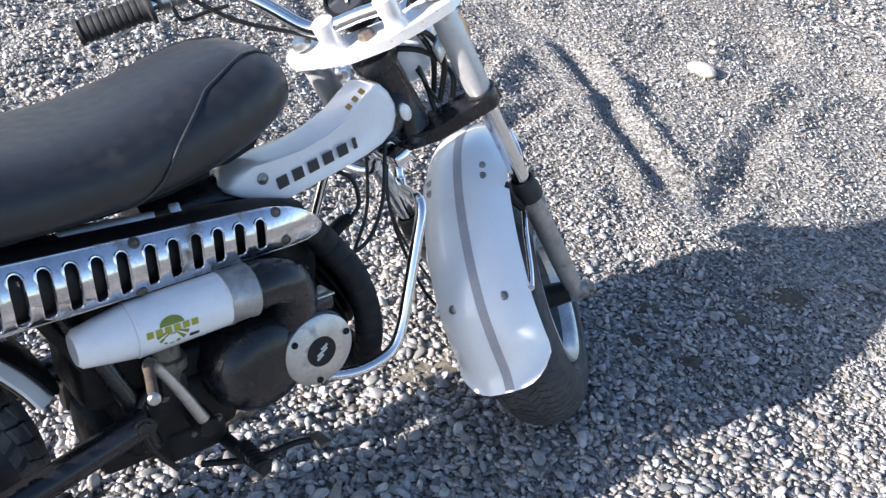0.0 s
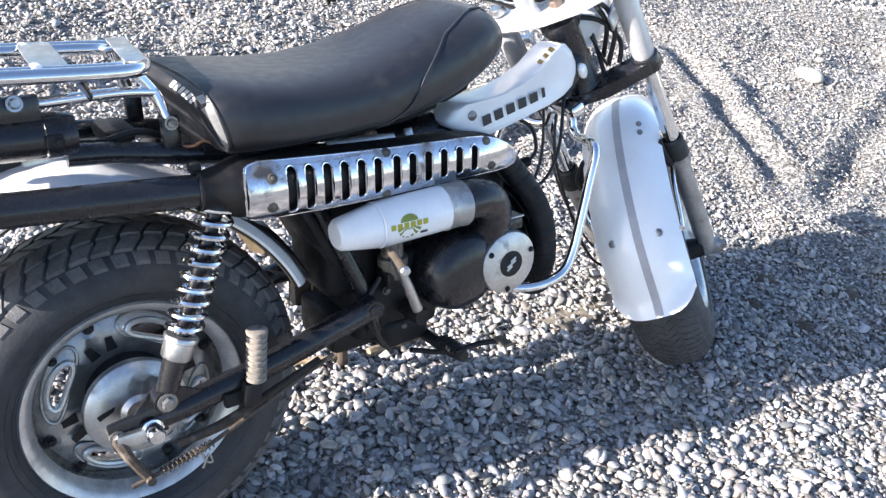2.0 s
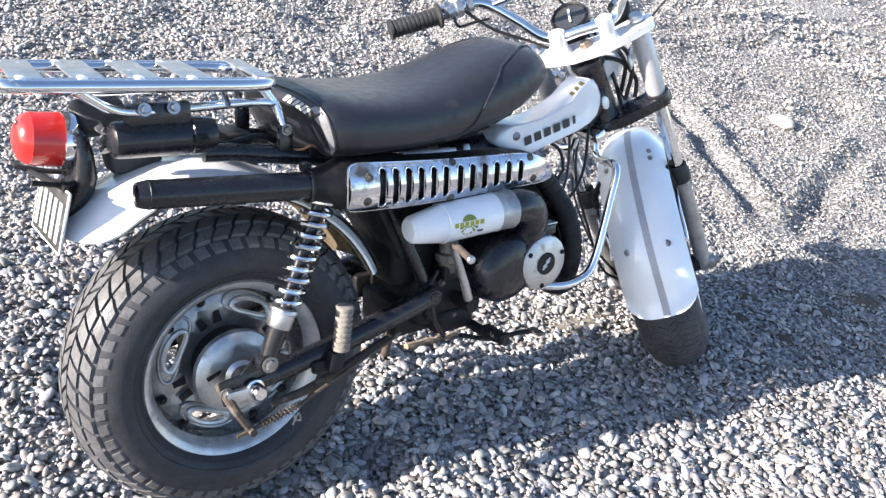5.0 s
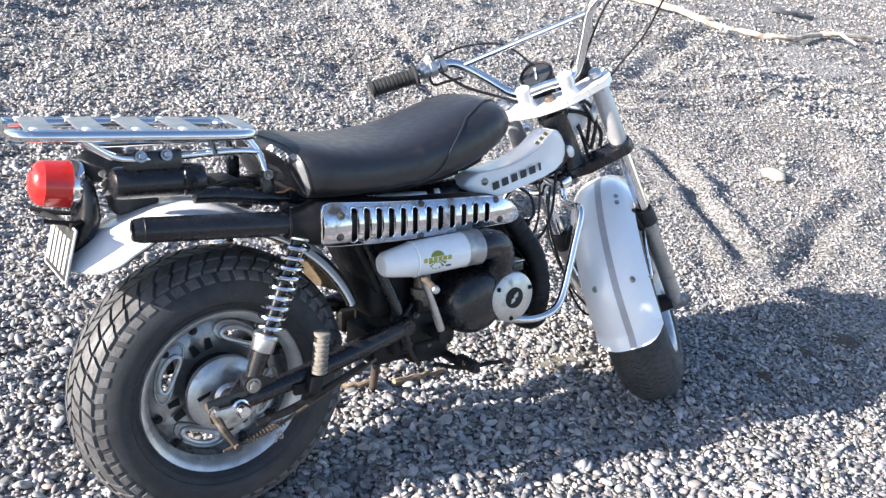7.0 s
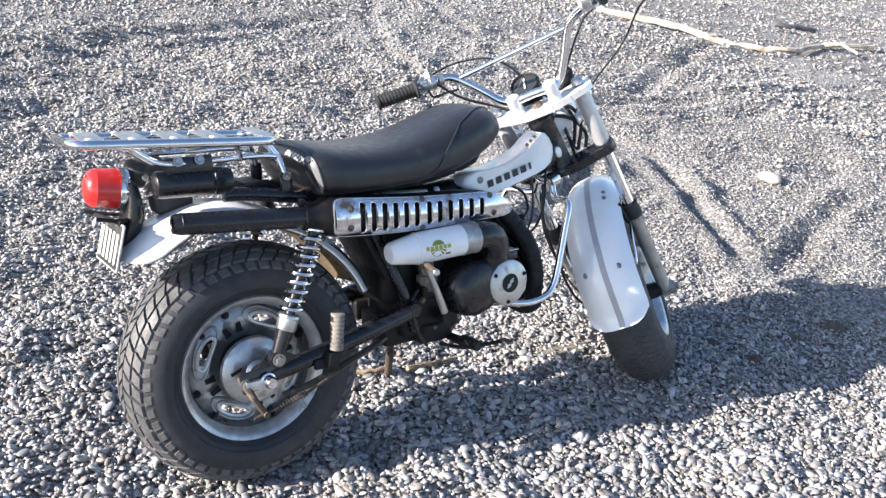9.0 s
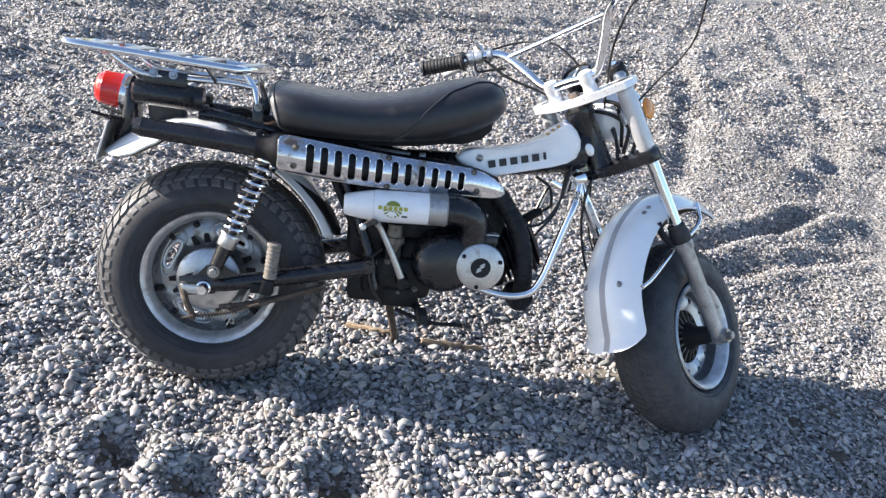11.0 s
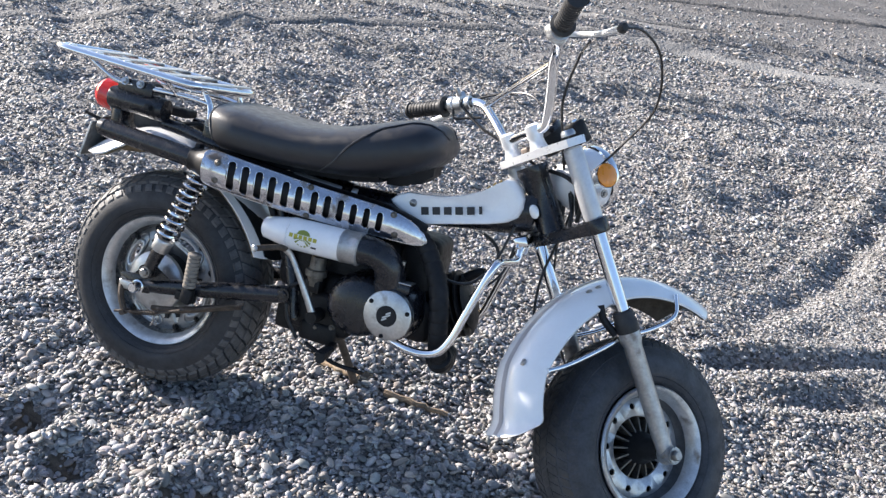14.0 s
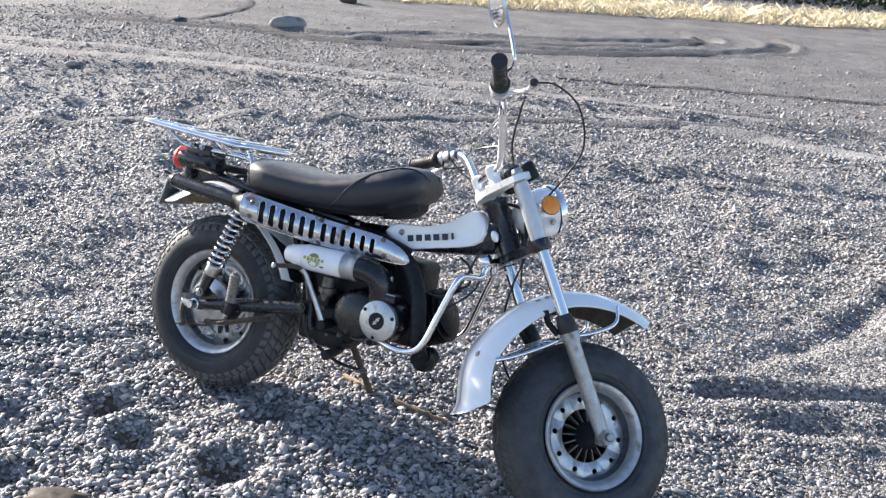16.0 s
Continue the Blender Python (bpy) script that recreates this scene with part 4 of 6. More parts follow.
def build_seat():
    # x, top, bottom, half width, fullness of the section
    stations = ((0.104, 0.428, 0.362, 0.118, 2.6), (0.109, 0.442, 0.354, 0.142, 3.2), (0.125, 0.450, 0.348, 0.154, 3.6), (0.18, 0.447, 0.344, 0.155, 3.4),
                (0.24, 0.441, 0.343, 0.151, 3.2), (0.31, 0.441, 0.344, 0.146, 3.1), (0.38, 0.451, 0.347, 0.140, 3.0), (0.44, 0.469, 0.352, 0.134, 2.9),
                (0.50, 0.491, 0.363, 0.126, 2.8), (0.55, 0.504, 0.380, 0.117, 2.7), (0.585, 0.504, 0.398, 0.106, 2.6), (0.610, 0.494, 0.414, 0.090, 2.4), (0.626, 0.474, 0.434, 0.060, 2.2))
    def rake(x, up):
        """The rear end leans back: its foot stands further ahead."""
        return 0.030 * (1 - up) * max(0.0, 1 - (x - 0.104) / 0.14)

    rings = []
    for x, zt, zb, w, p in stations:
        ring = []
        for k in range(36):
            a = math.tau * k / 36
            c, s = math.cos(a), math.sin(a)
            h = (zt - zb) / 2
            z = (zt + zb) / 2 + h * math.copysign(abs(s) ** (2 / p), s)
            y = w * math.copysign(abs(c) ** (2 / p), c) * (1 - 0.06 * max(0, s))
            ring.append((x + rake(x, (z - zb) / (zt - zb)), y, z))
        rings.append(ring)
    bm = loft(rings)
    seat = body("seat", bm, VINYL, "long padded black vinyl seat", 60)

    def skin(q, a, off=0.0):
        """A place on the seat: q along it in stations, a round the section."""
        i = min(int(q), len(stations) - 2)
        f = q - i
        x, zt, zb, w, p = (u + (v - u) * f for u, v in zip(stations[i], stations[i + 1]))
        c, s = math.cos(a), math.sin(a)
        h = (zt - zb) / 2 + off
        z = (zt + zb) / 2 + h * math.copysign(abs(s) ** (2 / p), s)
        return Vector((x + rake(x, (z - zb) / (zt - zb)), (w + off) * math.copysign(abs(c) ** (2 / p), c) * (1 - 0.06 * max(0, s)), z))

    # piping: round the rear edge, and the slanting seam of the nose panel on both sides
    part("rear_piping", sweep(bmesh.new(), [skin(1.6, a, 0.0005) for a in (math.pi * (-0.12 + 1.24 * k / 40) for k in range(41))], 0.0024, 6), VINYL, seat)
    for side in (0, 1):
        line = []
        for k in range(25):
            t = k / 24
            a = radians(float(np.interp(t, (0, 0.25, 0.5, 0.7, 1), (-48, -6, 40, 60, 64))))
            q = float(np.interp(t, (0, 0.25, 0.5, 0.7, 1), (5.9, 6.7, 7.9, 9.3, 11.8)))
            line.append(skin(q, a if not side else math.pi - a, 0.0003))
        part("nose_seam", sweep(bmesh.new(), curve_points(line, 2), 0.0026, 6), VINYL, seat)
    base = [[(x, y * 0.62, z) for y, z in ((-w, zb + 0.014), (w, zb + 0.014), (w * 0.9, zb - 0.006), (-w * 0.9, zb - 0.006))] for x, zt, zb, w, p in stations[2:-4]]
    part("seat_pan", loft(base), MATT_BLACK, seat)
    part("nose_bracket", loft([[(x, y, z) for y, z in ((-w, hi), (w, hi), (w * 0.8, lo), (-w * 0.8, lo))] for x, lo, hi, w in ((0.505, 0.352, 0.380, 0.040), (0.54, 0.356, 0.397, 0.050), (0.580, 0.370, 0.412, 0.048), (0.604, 0.392, 0.428, 0.036))]), MATT_BLACK, seat)
    # pale corners behind the rear piping, and lettering that stands in for the maker's name
    for side in (0, 1):
        for start, sweep_by, low in ((158, 62, 0.62), (140, 13, 0.92)):
            bm = bmesh.new()
            grid = []
            for k in range(13):
                a = radians(start + sweep_by * k / 12)
                q0 = low + (1.44 - low) * (k / 12) ** 1.6 if sweep_by > 20 else low
                grid.append([bm.verts.new(skin(q0 + (1.5 - q0) * j / 4, a if not side else math.pi - a, 0.0014)) for j in range(5)])
            for p, q in zip(grid, grid[1:]):
                for j in range(4):
                    bm.faces.new((p[j], p[j + 1], q[j + 1], q[j]))
            part("seat_corner", bm, PALE_PLASTIC, seat, "pale vinyl corner", smooth=60)
    for k in range(6):
        bm = bmesh.new()
        a0 = radians(102 + 7.2 * k)
        grid = [[bm.verts.new(skin(q, a0 + radians(5.0) * j / 2, 0.0012)) for q in (0.25, 0.6, 0.95)] for j in range(3)]
        for p, q in zip(grid, grid[1:]):
            for j in range(2):
                bm.faces.new((p[j], p[j + 1], q[j + 1], q[j]))
        part("lettering_bar", bm, PALE_GREY, seat)


build_seat()


def build_tank_cover():
    outline = ((0.528, 0.326), (0.540, 0.340), (0.562, 0.350), (0.600, 0.354), (0.640, 0.359), (0.685, 0.373), (0.724, 0.392), (0.752, 0.415), (0.768, 0.426), (0.782, 0.425),
               (0.797, 0.412), (0.809, 0.392), (0.811, 0.372), (0.805, 0.352), (0.785, 0.337), (0.750, 0.325), (0.690, 0.310), (0.620, 0.292), (0.595, 0.290), (0.570, 0.298), (0.545, 0.311), (0.531, 0.319))
    cx = sum(p[0] for p in outline) / len(outline)
    cz = sum(p[1] for p in outline) / len(outline)
    rings = []
    for y, k in ((0.0600, 0.76), (0.0612, 0.88), (0.0600, 0.945), (0.0565, 0.985), (0.051, 1.0), (0.030, 1.005), (0.010, 0.995), (0.002, 0.97), (-0.003, 0.90)):
        rings.append([(cx + (x - cx) * k, -y * (1.0 if x < 0.72 else 1.0 - (x - 0.72) * 1.2) + 0.004, cz + (z - cz) * k) for x, z in outline])
    cover = body("frame_cover", loft(rings), WHITE, "white painted frame cover with dark lettering bars")
    screw(cover, (0.580, -0.0560, 0.331), (0, -1, 0), 0.0085)
    for k in range(6):
        t = k / 5
        x, z = 0.609 + 0.122 * t, 0.3205 + 0.030 * t
        wide = 0.0165 if k != 5 else 0.0065
        m = Matrix.Translation((x - (0.004 if k == 5 else 0), -0.0576, z)) @ Matrix.Rotation(radians(-14), 4, "Y")
        part("lettering_bar", block(bmesh.new(), (wide, 0.0012, 0.0165), m), INK, cover)
    for k in range(3):
        part("model_bar", block(bmesh.new(), (0.0075, 0.013, 0.0016), Matrix.Translation((0.731 + 0.011 * k, -0.0445, 0.3985 + 0.0092 * k)) @ Matrix.Rotation(radians(-39), 4, "Y") @ Matrix.Rotation(radians(28), 4, "X")), GOLD, cover)
    badge = lathe(bmesh.new(), [(0, 0.004), (0.8, 0.0035), (1.0, 0.002), (1.0, -0.004), (0, -0.004)], (0, 0, 0), (0, -1, 0), 28)
    bmesh.ops.transform(badge, matrix=Matrix.Translation((0.834, -0.036, 0.372)) @ Matrix.Rotation(radians(-30), 4, "Y") @ Matrix.Diagonal((0.0095, 1, 0.015, 1)), verts=badge.verts)
    body("head_badge", badge, POLISHED, "small oval silver badge")
    head_axis = Vector((-math.sin(radians(30.5)), 0, math.cos(radians(30.5))))
    foot = Vector((0.81, -0.0, 0.447)) - head_axis * 0.15
    body("steering_head", lathe(bmesh.new(), [(0, 0), (0.034, 0), (0.036, 0.012), (0.030, 0.020), (0.029, 0.14), (0.035, 0.148), (0.035, 0.165), (0, 0.166)], foot, head_axis, 24), BLACK)


build_tank_cover()


def build_exhaust():
    def middle(x):
        """The muffler's middle line: it bends in towards the engine."""
        return Vector((x, float(np.interp(x, LINE_X, LINE_Y)), float(np.interp(x, LINE_X, LINE_Z))))

    smooth = curve_points([(0.060, -0.136, 0.322), (0.115, -0.1365, 0.318), (0.177, -0.134, 0.3125), (0.270, -0.112, 0.3005), (0.374, -0.0915, 0.2905), (0.470, -0.081, 0.2865),
                           (0.550, -0.0765, 0.2835), (0.590, -0.070, 0.278), (0.640, -0.052, 0.264)], 8)
    LINE_X, LINE_Y, LINE_Z = zip(*smooth)
    steps = [0.093 + 0.0125 * k for k in range(43)]
    wide = [float(np.interp(x, (0.093, 0.112, 0.125, 0.145, 0.30, 0.50, 0.56, 0.62), (0.0255, 0.0262, 0.033, 0.0405, 0.0405, 0.036, 0.030, 0.022))) for x in steps]
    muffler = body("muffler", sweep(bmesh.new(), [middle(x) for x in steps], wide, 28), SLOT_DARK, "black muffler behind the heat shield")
    part("tail_pipe", lathe(bmesh.new(), [(0.0135, 0.016), (0.0145, 0.001), (0.0172, -0.001), (0.0190, 0.006), (0.0205, 0.014), (0.0212, 0.0145), (0.0212, 0.0165), (0.0205, 0.017), (0.0212, 0.205), (0.0214, 0.250), (0.0260, 0.2505), (0.0265, 0.2535), (0.0215, 0.254)], (-0.156, -0.122, 0.336), Vector((0.256, -0.014, -0.017)), 28), BLACK, muffler, "long black tail pipe")
    part("clamp", block(bmesh.new(), (0.014, 0.020, 0.016), Matrix.Translation((0.098, -0.124, 0.346)), 0.004), MATT_BLACK, muffler)
    # wrapped header pipe
    line = curve_points([(0.585, -0.073, 0.279), (0.626, -0.078, 0.257), (0.656, -0.086, 0.222), (0.682, -0.100, 0.180), (0.697, -0.108, 0.132), (0.704, -0.107, 0.085), (0.708, -0.096, 0.045), (0.712, -0.078, 0.018), (0.712, -0.045, 0.008), (0.706, -0.012, 0.018)], 12)
    radii = [0.0208 - (0.0016 if i % 6 == 0 else 0.0) + (0.0070 if i > 80 else 0.0) for i in range(len(line))]
    body("header_pipe", sweep(bmesh.new(), line, radii, 20), MATT_BLACK, "black wrapped header pipe")
    # heat shield with twelve slots

    def shell(u, v, w):
        base = middle(u)
        r = 0.047 + w
        t = v / 0.047
        return base + Vector((0, -r * math.cos(t) + 0.001, r * math.sin(t)))

    top_edge = ((0.143, 0.030), (0.146, 0.036), (0.152, 0.040), (0.165, 0.0425), (0.21, 0.0425), (0.26, 0.0415), (0.32, 0.040), (0.37, 0.0385), (0.42, 0.0365), (0.47, 0.0345), (0.52, 0.033), (0.555, 0.031), (0.585, 0.027), (0.611, 0.020), (0.629, 0.011), (0.637, 0.002))
    outer = [(u, -v) for u, v in top_edge] + [(u, v) for u, v in top_edge[::-1]]
    holes = []
    for k in range(12):
        u = 0.2080 + 0.0293 * k + (0.005 if k > 5 else 0)
        holes.append(slot(u, 0.0005, 0.0088 - 0.0001 * k, 0.0325 - 0.00105 * k, 6))
    cuts = [(1, q) for q in (-0.035, -0.030, -0.024, -0.016, -0.008, 0, 0.008, 0.016, 0.024, 0.030, 0.035)] + [(0, 0.16 + 0.0287 * k) for k in range(16)]
    shield = body("heat_shield", sheet(outer, holes, 0.0022, shell, cuts), WORN_CHROME, "worn chrome heat shield with twelve slots", 30)
    rim = [shell(u, v, 0.0012) for u, v in outer]
    part("rolled_edge", sweep(bmesh.new(), rim + rim[:1], 0.0020, 8, False), WORN_CHROME, shield)
    for ring in holes:
        lip = [shell(u, v, 0.0024) for u, v in ring]
        part("slot_lip", sweep(bmesh.new(), lip + lip[:1], 0.0017, 6, False), WORN_CHROME, shield)
    for u, v in ((0.178, 0.019), (0.176, -0.019), (0.374, 0.032), (0.374, -0.032), (0.5620, 0.024), (0.572, -0.015)):
        p = shell(u, v, 0.002)
        screw(shield, p, (0, -math.cos(v / 0.047), math.sin(v / 0.047)), 0.0072, DULL_METAL)


build_exhaust()


def build_air_cleaner():
    a, b = Vector((0.286, -0.130, 0.214)), Vector((0.512, -0.128, 0.219))
    axis = b - a
    can = body("air_cleaner", lathe(bmesh.new(), [(0, 0), (0.019, 0.0), (0.0235, 0.004), (0.0285, 0.030), (0.0335, 0.060), (0.0338, 0.063), (0.0328, 0.0640), (0.0328, 0.0650), (0.0352, 0.0665), (0.0352, 0.183)], a, axis, 40), WHITE, "white plastic air cleaner canister with a sunburst decal")
    part("end_band", lathe(bmesh.new(), [(0.0352, 0.183), (0.0362, 0.184), (0.0362, 0.188), (0.0352, 0.190), (0.0350, 0.214), (0.0362, 0.216), (0.0362, 0.222), (0.030, 0.227), (0.02, 0.228)], a, axis, 40), FORK_GREY, can, "dull metal band")

    def wrap(u, v, w):
        t = v / 0.0354
        return Vector((a.x + 0.105 + u, a.y - (0.0354 + w) * math.cos(t) + 0.001, a.z + 0.0025 + (0.0354 + w) * math.sin(t)))

    for k in range(7):
        t0, t1 = radians(187 + 23.5 * k), radians(201 + 23.5 * k)
        wedge = [(0.004 * math.cos(t0), 0.002 + 0.004 * math.sin(t0)), (0.021 * math.cos(t0), 0.002 + 0.021 * math.sin(t0)), (0.021 * math.cos(t1), 0.002 + 0.021 * math.sin(t1)), (0.004 * math.cos(t1), 0.002 + 0.004 * math.sin(t1))]
        part("sunburst_ray", sheet(wedge, (), 0.0004, wrap), GREEN, can)
    dome = [(0.015 * math.cos(t), 0.008 + 0.011 * math.sin(t)) for t in (math.pi * k / 12 for k in range(13))]
    part("sunburst_dome", sheet(dome, (), 0.0004, wrap, [(1, 0.012), (1, 0.016)]), GREEN, can)
    for k in range(6):
        x = -0.0275 + 0.011 * k
        part("lettering_bar", sheet([(x - 0.004, -0.001), (x + 0.004, -0.001), (x + 0.004, 0.007), (x - 0.004, 0.007)], (), 0.0008, wrap), YELLOW, can)
    part("small_bar", sheet([(0.020, -0.016), (0.032, -0.016), (0.032, -0.012), (0.020, -0.012)], (), 0.0006, wrap), INK, can)
    body("intake_elbow", tube([(0.508, -0.128, 0.219), (0.538, -0.127, 0.219), (0.568, -0.122, 0.206), (0.580, -0.112, 0.170), (0.572, -0.098, 0.120)], [0.032, 0.032, 0.032, 0.033, 0.035], 24, 5), BLACK, "black rubber intake elbow")


build_air_cleaner()


def build_engine():
    engine = body("engine", block(bmesh.new(), (0.26, 0.15, 0.10), Matrix.Translation((0.545, 0.0, 0.085)), 0.02, 3), OILY, "oily dark two-stroke engine block")
    for name, size, place, round_edge in (("gearbox", (0.16, 0.17, 0.10), (0.42, 0.0, 0.045), 0.02), ("sump", (0.09, 0.12, 0.05), (0.43, -0.03, 0.0), 0.012), ("upper_case", (0.22, 0.13, 0.18), (0.47, 0.01, 0.15), 0.03),
                                          ("air_box", (0.10, 0.135, 0.20), (0.350, 0.0, 0.175), 0.025), ("cylinder_base", (0.09, 0.13, 0.16), (0.615, 0.01, 0.18), 0.02)):
        part(name, block(bmesh.new(), size, Matrix.Translation(place), round_edge, 3), OILY, engine)
    for x, z in ((0.365, 0.075), (0.372, 0.020), (0.425, 0.012), (0.462, 0.020), (0.395, 0.082)):
        bolt(engine, (x, -0.086, z), (0, -1, 0), 0.005, 0.005, "case_bolt", DULL_METAL)
    body("fuel_hose", tube([(0.405, -0.085, 0.170), (0.425, -0.098, 0.195), (0.455, -0.090, 0.240), (0.470, -0.070, 0.285)], 0.0042, 8, 6), CABLE, "thin black fuel hose")
    body("breather_hose", tube([(0.380, -0.092, 0.110), (0.355, -0.104, 0.085), (0.362, -0.110, 0.030), (0.392, -0.104, -0.020)], 0.0042, 8, 6), CABLE, "thin black breather hose")
    body("splash_panel", block(bmesh.new(), (0.016, 0.152, 0.17), Matrix.Translation((0.280, 0.0, 0.215)) @ Matrix.Rotation(radians(-27), 4, "Y"), 0.005), MATT_BLACK, "black splash panel in front of the rear mudguard")
    dome = lathe(bmesh.new(), [(0, 0.046), (0.020, 0.0455), (0.036, 0.043), (0.047, 0.038), (0.056, 0.028), (0.061, 0.010), (0.062, -0.05)], (0, 0, 0), (0, -1, 0), 48)
    bmesh.ops.transform(dome, matrix=Matrix.Translation((0.524, -0.095, 0.096)) @ Matrix.Rotation(radians(-18), 4, "Y") @ Matrix.Diagonal((1.26, 1.0, 1.14, 1)), verts=dome.verts)
    part("clutch_case", dome, BLACK, engine, "rounded black clutch case")
    part("crank_case", lathe(bmesh.new(), [(0, 0.040), (0.045, 0.040), (0.055, 0.034), (0.060, 0.02), (0.062, -0.04)], (0.598, -0.095, 0.100), (0, -1, 0), 36), BLACK, engine)
    cover = body("crank_cover", lathe(bmesh.new(), [(0.0535, -0.006), (0.0545, 0), (0.053, 0.005), (0.048, 0.0075), (0.024, 0.010), (0, 0.0105)], (0.598, -0.136, 0.100), (0, -1, 0), 48), ALUMINIUM, "round brushed aluminium engine cover")
    part("emblem_disc", lathe(bmesh.new(), [(0.0225, 0.0095), (0.0225, 0.0112), (0, 0.0116)], (0.598, -0.136, 0.100), (0, -1, 0), 32), MATT_BLACK, cover, "black emblem disc")
    bm = bmesh.new()
    for dz, dx, wide in ((0.0072, 0.0035, 0.012), (0.0, 0.0, 0.019), (-0.0072, -0.0035, 0.012)):
        block(bm, (wide, 0.001, 0.0033), Matrix.Translation((0.598 + dx, -0.1480, 0.100 + dz)) @ Matrix.Rotation(radians(-32), 4, "Y"))
    part("emblem", bm, PALE_GREY, cover)
    for a in (150, 20, 265):
        screw(cover, (0.598 + 0.0455 * math.cos(radians(a)), -0.1435, 0.100 + 0.0455 * math.sin(radians(a))), (0, -1, 0), 0.005, MATT_BLACK)
    # finned cylinder leaning forward
    d = Vector((0.90, 0, 0.43)).normalized()
    prof = [(0.03, 0)]
    for k in range(9):
        h = 0.012 + k * 0.0105
        prof += [(0.036, h), (0.054, h + 0.001), (0.054, h + 0.004), (0.036, h + 0.005)]
    prof += [(0.046, 0.108), (0.030, 0.116), (0, 0.117)]
    cyl = body("cylinder", lathe(bmesh.new(), [(r * 1.36, h * 1.22) for r, h in prof], (0.615, 0.0, 0.082), d, 28), OILY, "finned dark engine cylinder")
    body("oil_pump_bracket", block(bmesh.new(), (0.044, 0.036, 0.020), Matrix.Translation((0.610, -0.114, 0.160)) @ Matrix.Rotation(radians(-4), 4, "X"), 0.004), BLACK, "small black oil pump body")
    body("pump_plate", block(bmesh.new(), (0.046, 0.038, 0.003), Matrix.Translation((0.610, -0.114, 0.172)) @ Matrix.Rotation(radians(-4), 4, "X"), 0.001), ALUMINIUM, "small bent steel plate")
    body("oil_union", tube([(0.600, -0.105, 0.170), (0.600, -0.108, 0.195), (0.602, -0.110, 0.215)], 0.005, 8), ALUMINIUM)
    carb = body("carburettor", lathe(bmesh.new(), [(0, -0.03), (0.016, -0.03), (0.018, -0.01), (0.024, -0.008), (0.024, 0.006), (0.018, 0.008), (0.016, 0.035), (0, 0.036)], (0.405, -0.090, 0.135), (0, 0, 1), 20), DULL_METAL, "small dull carburettor")
    part("float_bowl", block(bmesh.new(), (0.036, 0.040, 0.03), Matrix.Translation((0.405, -0.085, 0.105)), 0.006), OILY, carb)
    body("engine_mount", block(bmesh.new(), (0.10, 0.12, 0.07), Matrix.Translation((0.36, 0, 0.01)), 0.012), OILY)
    case = body("chain_case", block(bmesh.new(), (0.10, 0.03, 0.05), Matrix.Translation((0.36, 0.09, 0.03)), 0.01), OILY)
    head = body("spark_plug", tube([(0.700, 0.010, 0.175), (0.735, 0.004, 0.205), (0.752, 0.000, 0.212)], [0.012, 0.011, 0.009], 10, 4), OILY, "black spark plug cap")
    part("plug_lead", tube([(0.752, 0.0, 0.212), (0.772, 0.006, 0.230), (0.766, 0.014, 0.268), (0.730, 0.016, 0.292)], 0.0036, 8, 6), CABLE, head, "thick black ignition lead")
    panel = body("under_seat_panel", block(bmesh.new(), (0.116, 0.005, 0.012), Matrix.Translation((0.364, -0.076, 0.3295)) @ Matrix.Rotation(radians(4), 4, "Y") @ Matrix.Rotation(radians(-35), 4, "X"), 0.002), ALUMINIUM, "pale metal strip under the seat")
    part("tab", block(bmesh.new(), (0.014, 0.005, 0.016), Matrix.Translation((0.450, -0.070, 0.325)) @ Matrix.Rotation(radians(-30), 4, "X"), 0.002), ALUMINIUM, panel)
    # kick starter
    kick = body("kick_starter", tube([(0.430, -0.127, 0.049), (0.411, -0.136, 0.090), (0.387, -0.146, 0.138), (0.368, -0.153, 0.172), (0.356, -0.166, 0.187)], [0.0090, 0.0080, 0.0068, 0.0064, 0.0062], 14, 5), ALUMINIUM, "dull alloy kick starter lever")
    part("boss", turned([(0, 0.014), (0.013, 0.014), (0.015, 0.008), (0.015, -0.03)], (0.430, -0.124, 0.046), (0, -1, 0), 16), OILY, kick)
    pedal = part("pedal", tube([(0.358, -0.163, 0.185), (0.351, -0.176, 0.190), (0.344, -0.200, 0.192), (0.329, -0.248, 0.193)], [0.0064, 0.0064, 0.0062, 0.0062], 14, 4), RUST, kick, "dull rusty kick pedal")
    part("end_cap", lathe(bmesh.new(), [(0.0062, 0), (0.0072, 0.001), (0.0072, 0.005), (0.005, 0.007), (0, 0.0072)], (0.329, -0.247, 0.193), (-0.30, -0.95, 0.02), 14), ALUMINIUM, pedal)


build_engine()


def build_crash_bar():
    right = [(0.600, -0.120, 0.046), (0.650, -0.136, 0.040), (0.690, -0.140, 0.042), (0.722, -0.142, 0.056), (0.742, -0.140, 0.090), (0.757, -0.137, 0.140), (0.775, -0.132, 0.200), (0.789, -0.127, 0.243), (0.797, -0.114, 0.262), (0.806, -0.085, 0.262), (0.816, -0.052, 0.260), (0.822, -0.034, 0.268), (0.823, -0.026, 0.290), (0.823, 0.0, 0.304)]
    pts = right + [(x, -y, z) for x, y, z in right[-2::-1]]
    bar = body("engine_guard", sweep(bmesh.new(), curve_points(pts, 6), 0.0088, 12), CHROME, "bent chrome engine guard bar")
    part("clamp", block(bmesh.new(), (0.030, 0.070, 0.022), Matrix.Translation((0.822, -0.012, 0.304)) @ Matrix.Rotation(radians(-25), 4, "Y"), 0.005), CHROME, bar)


build_crash_bar()


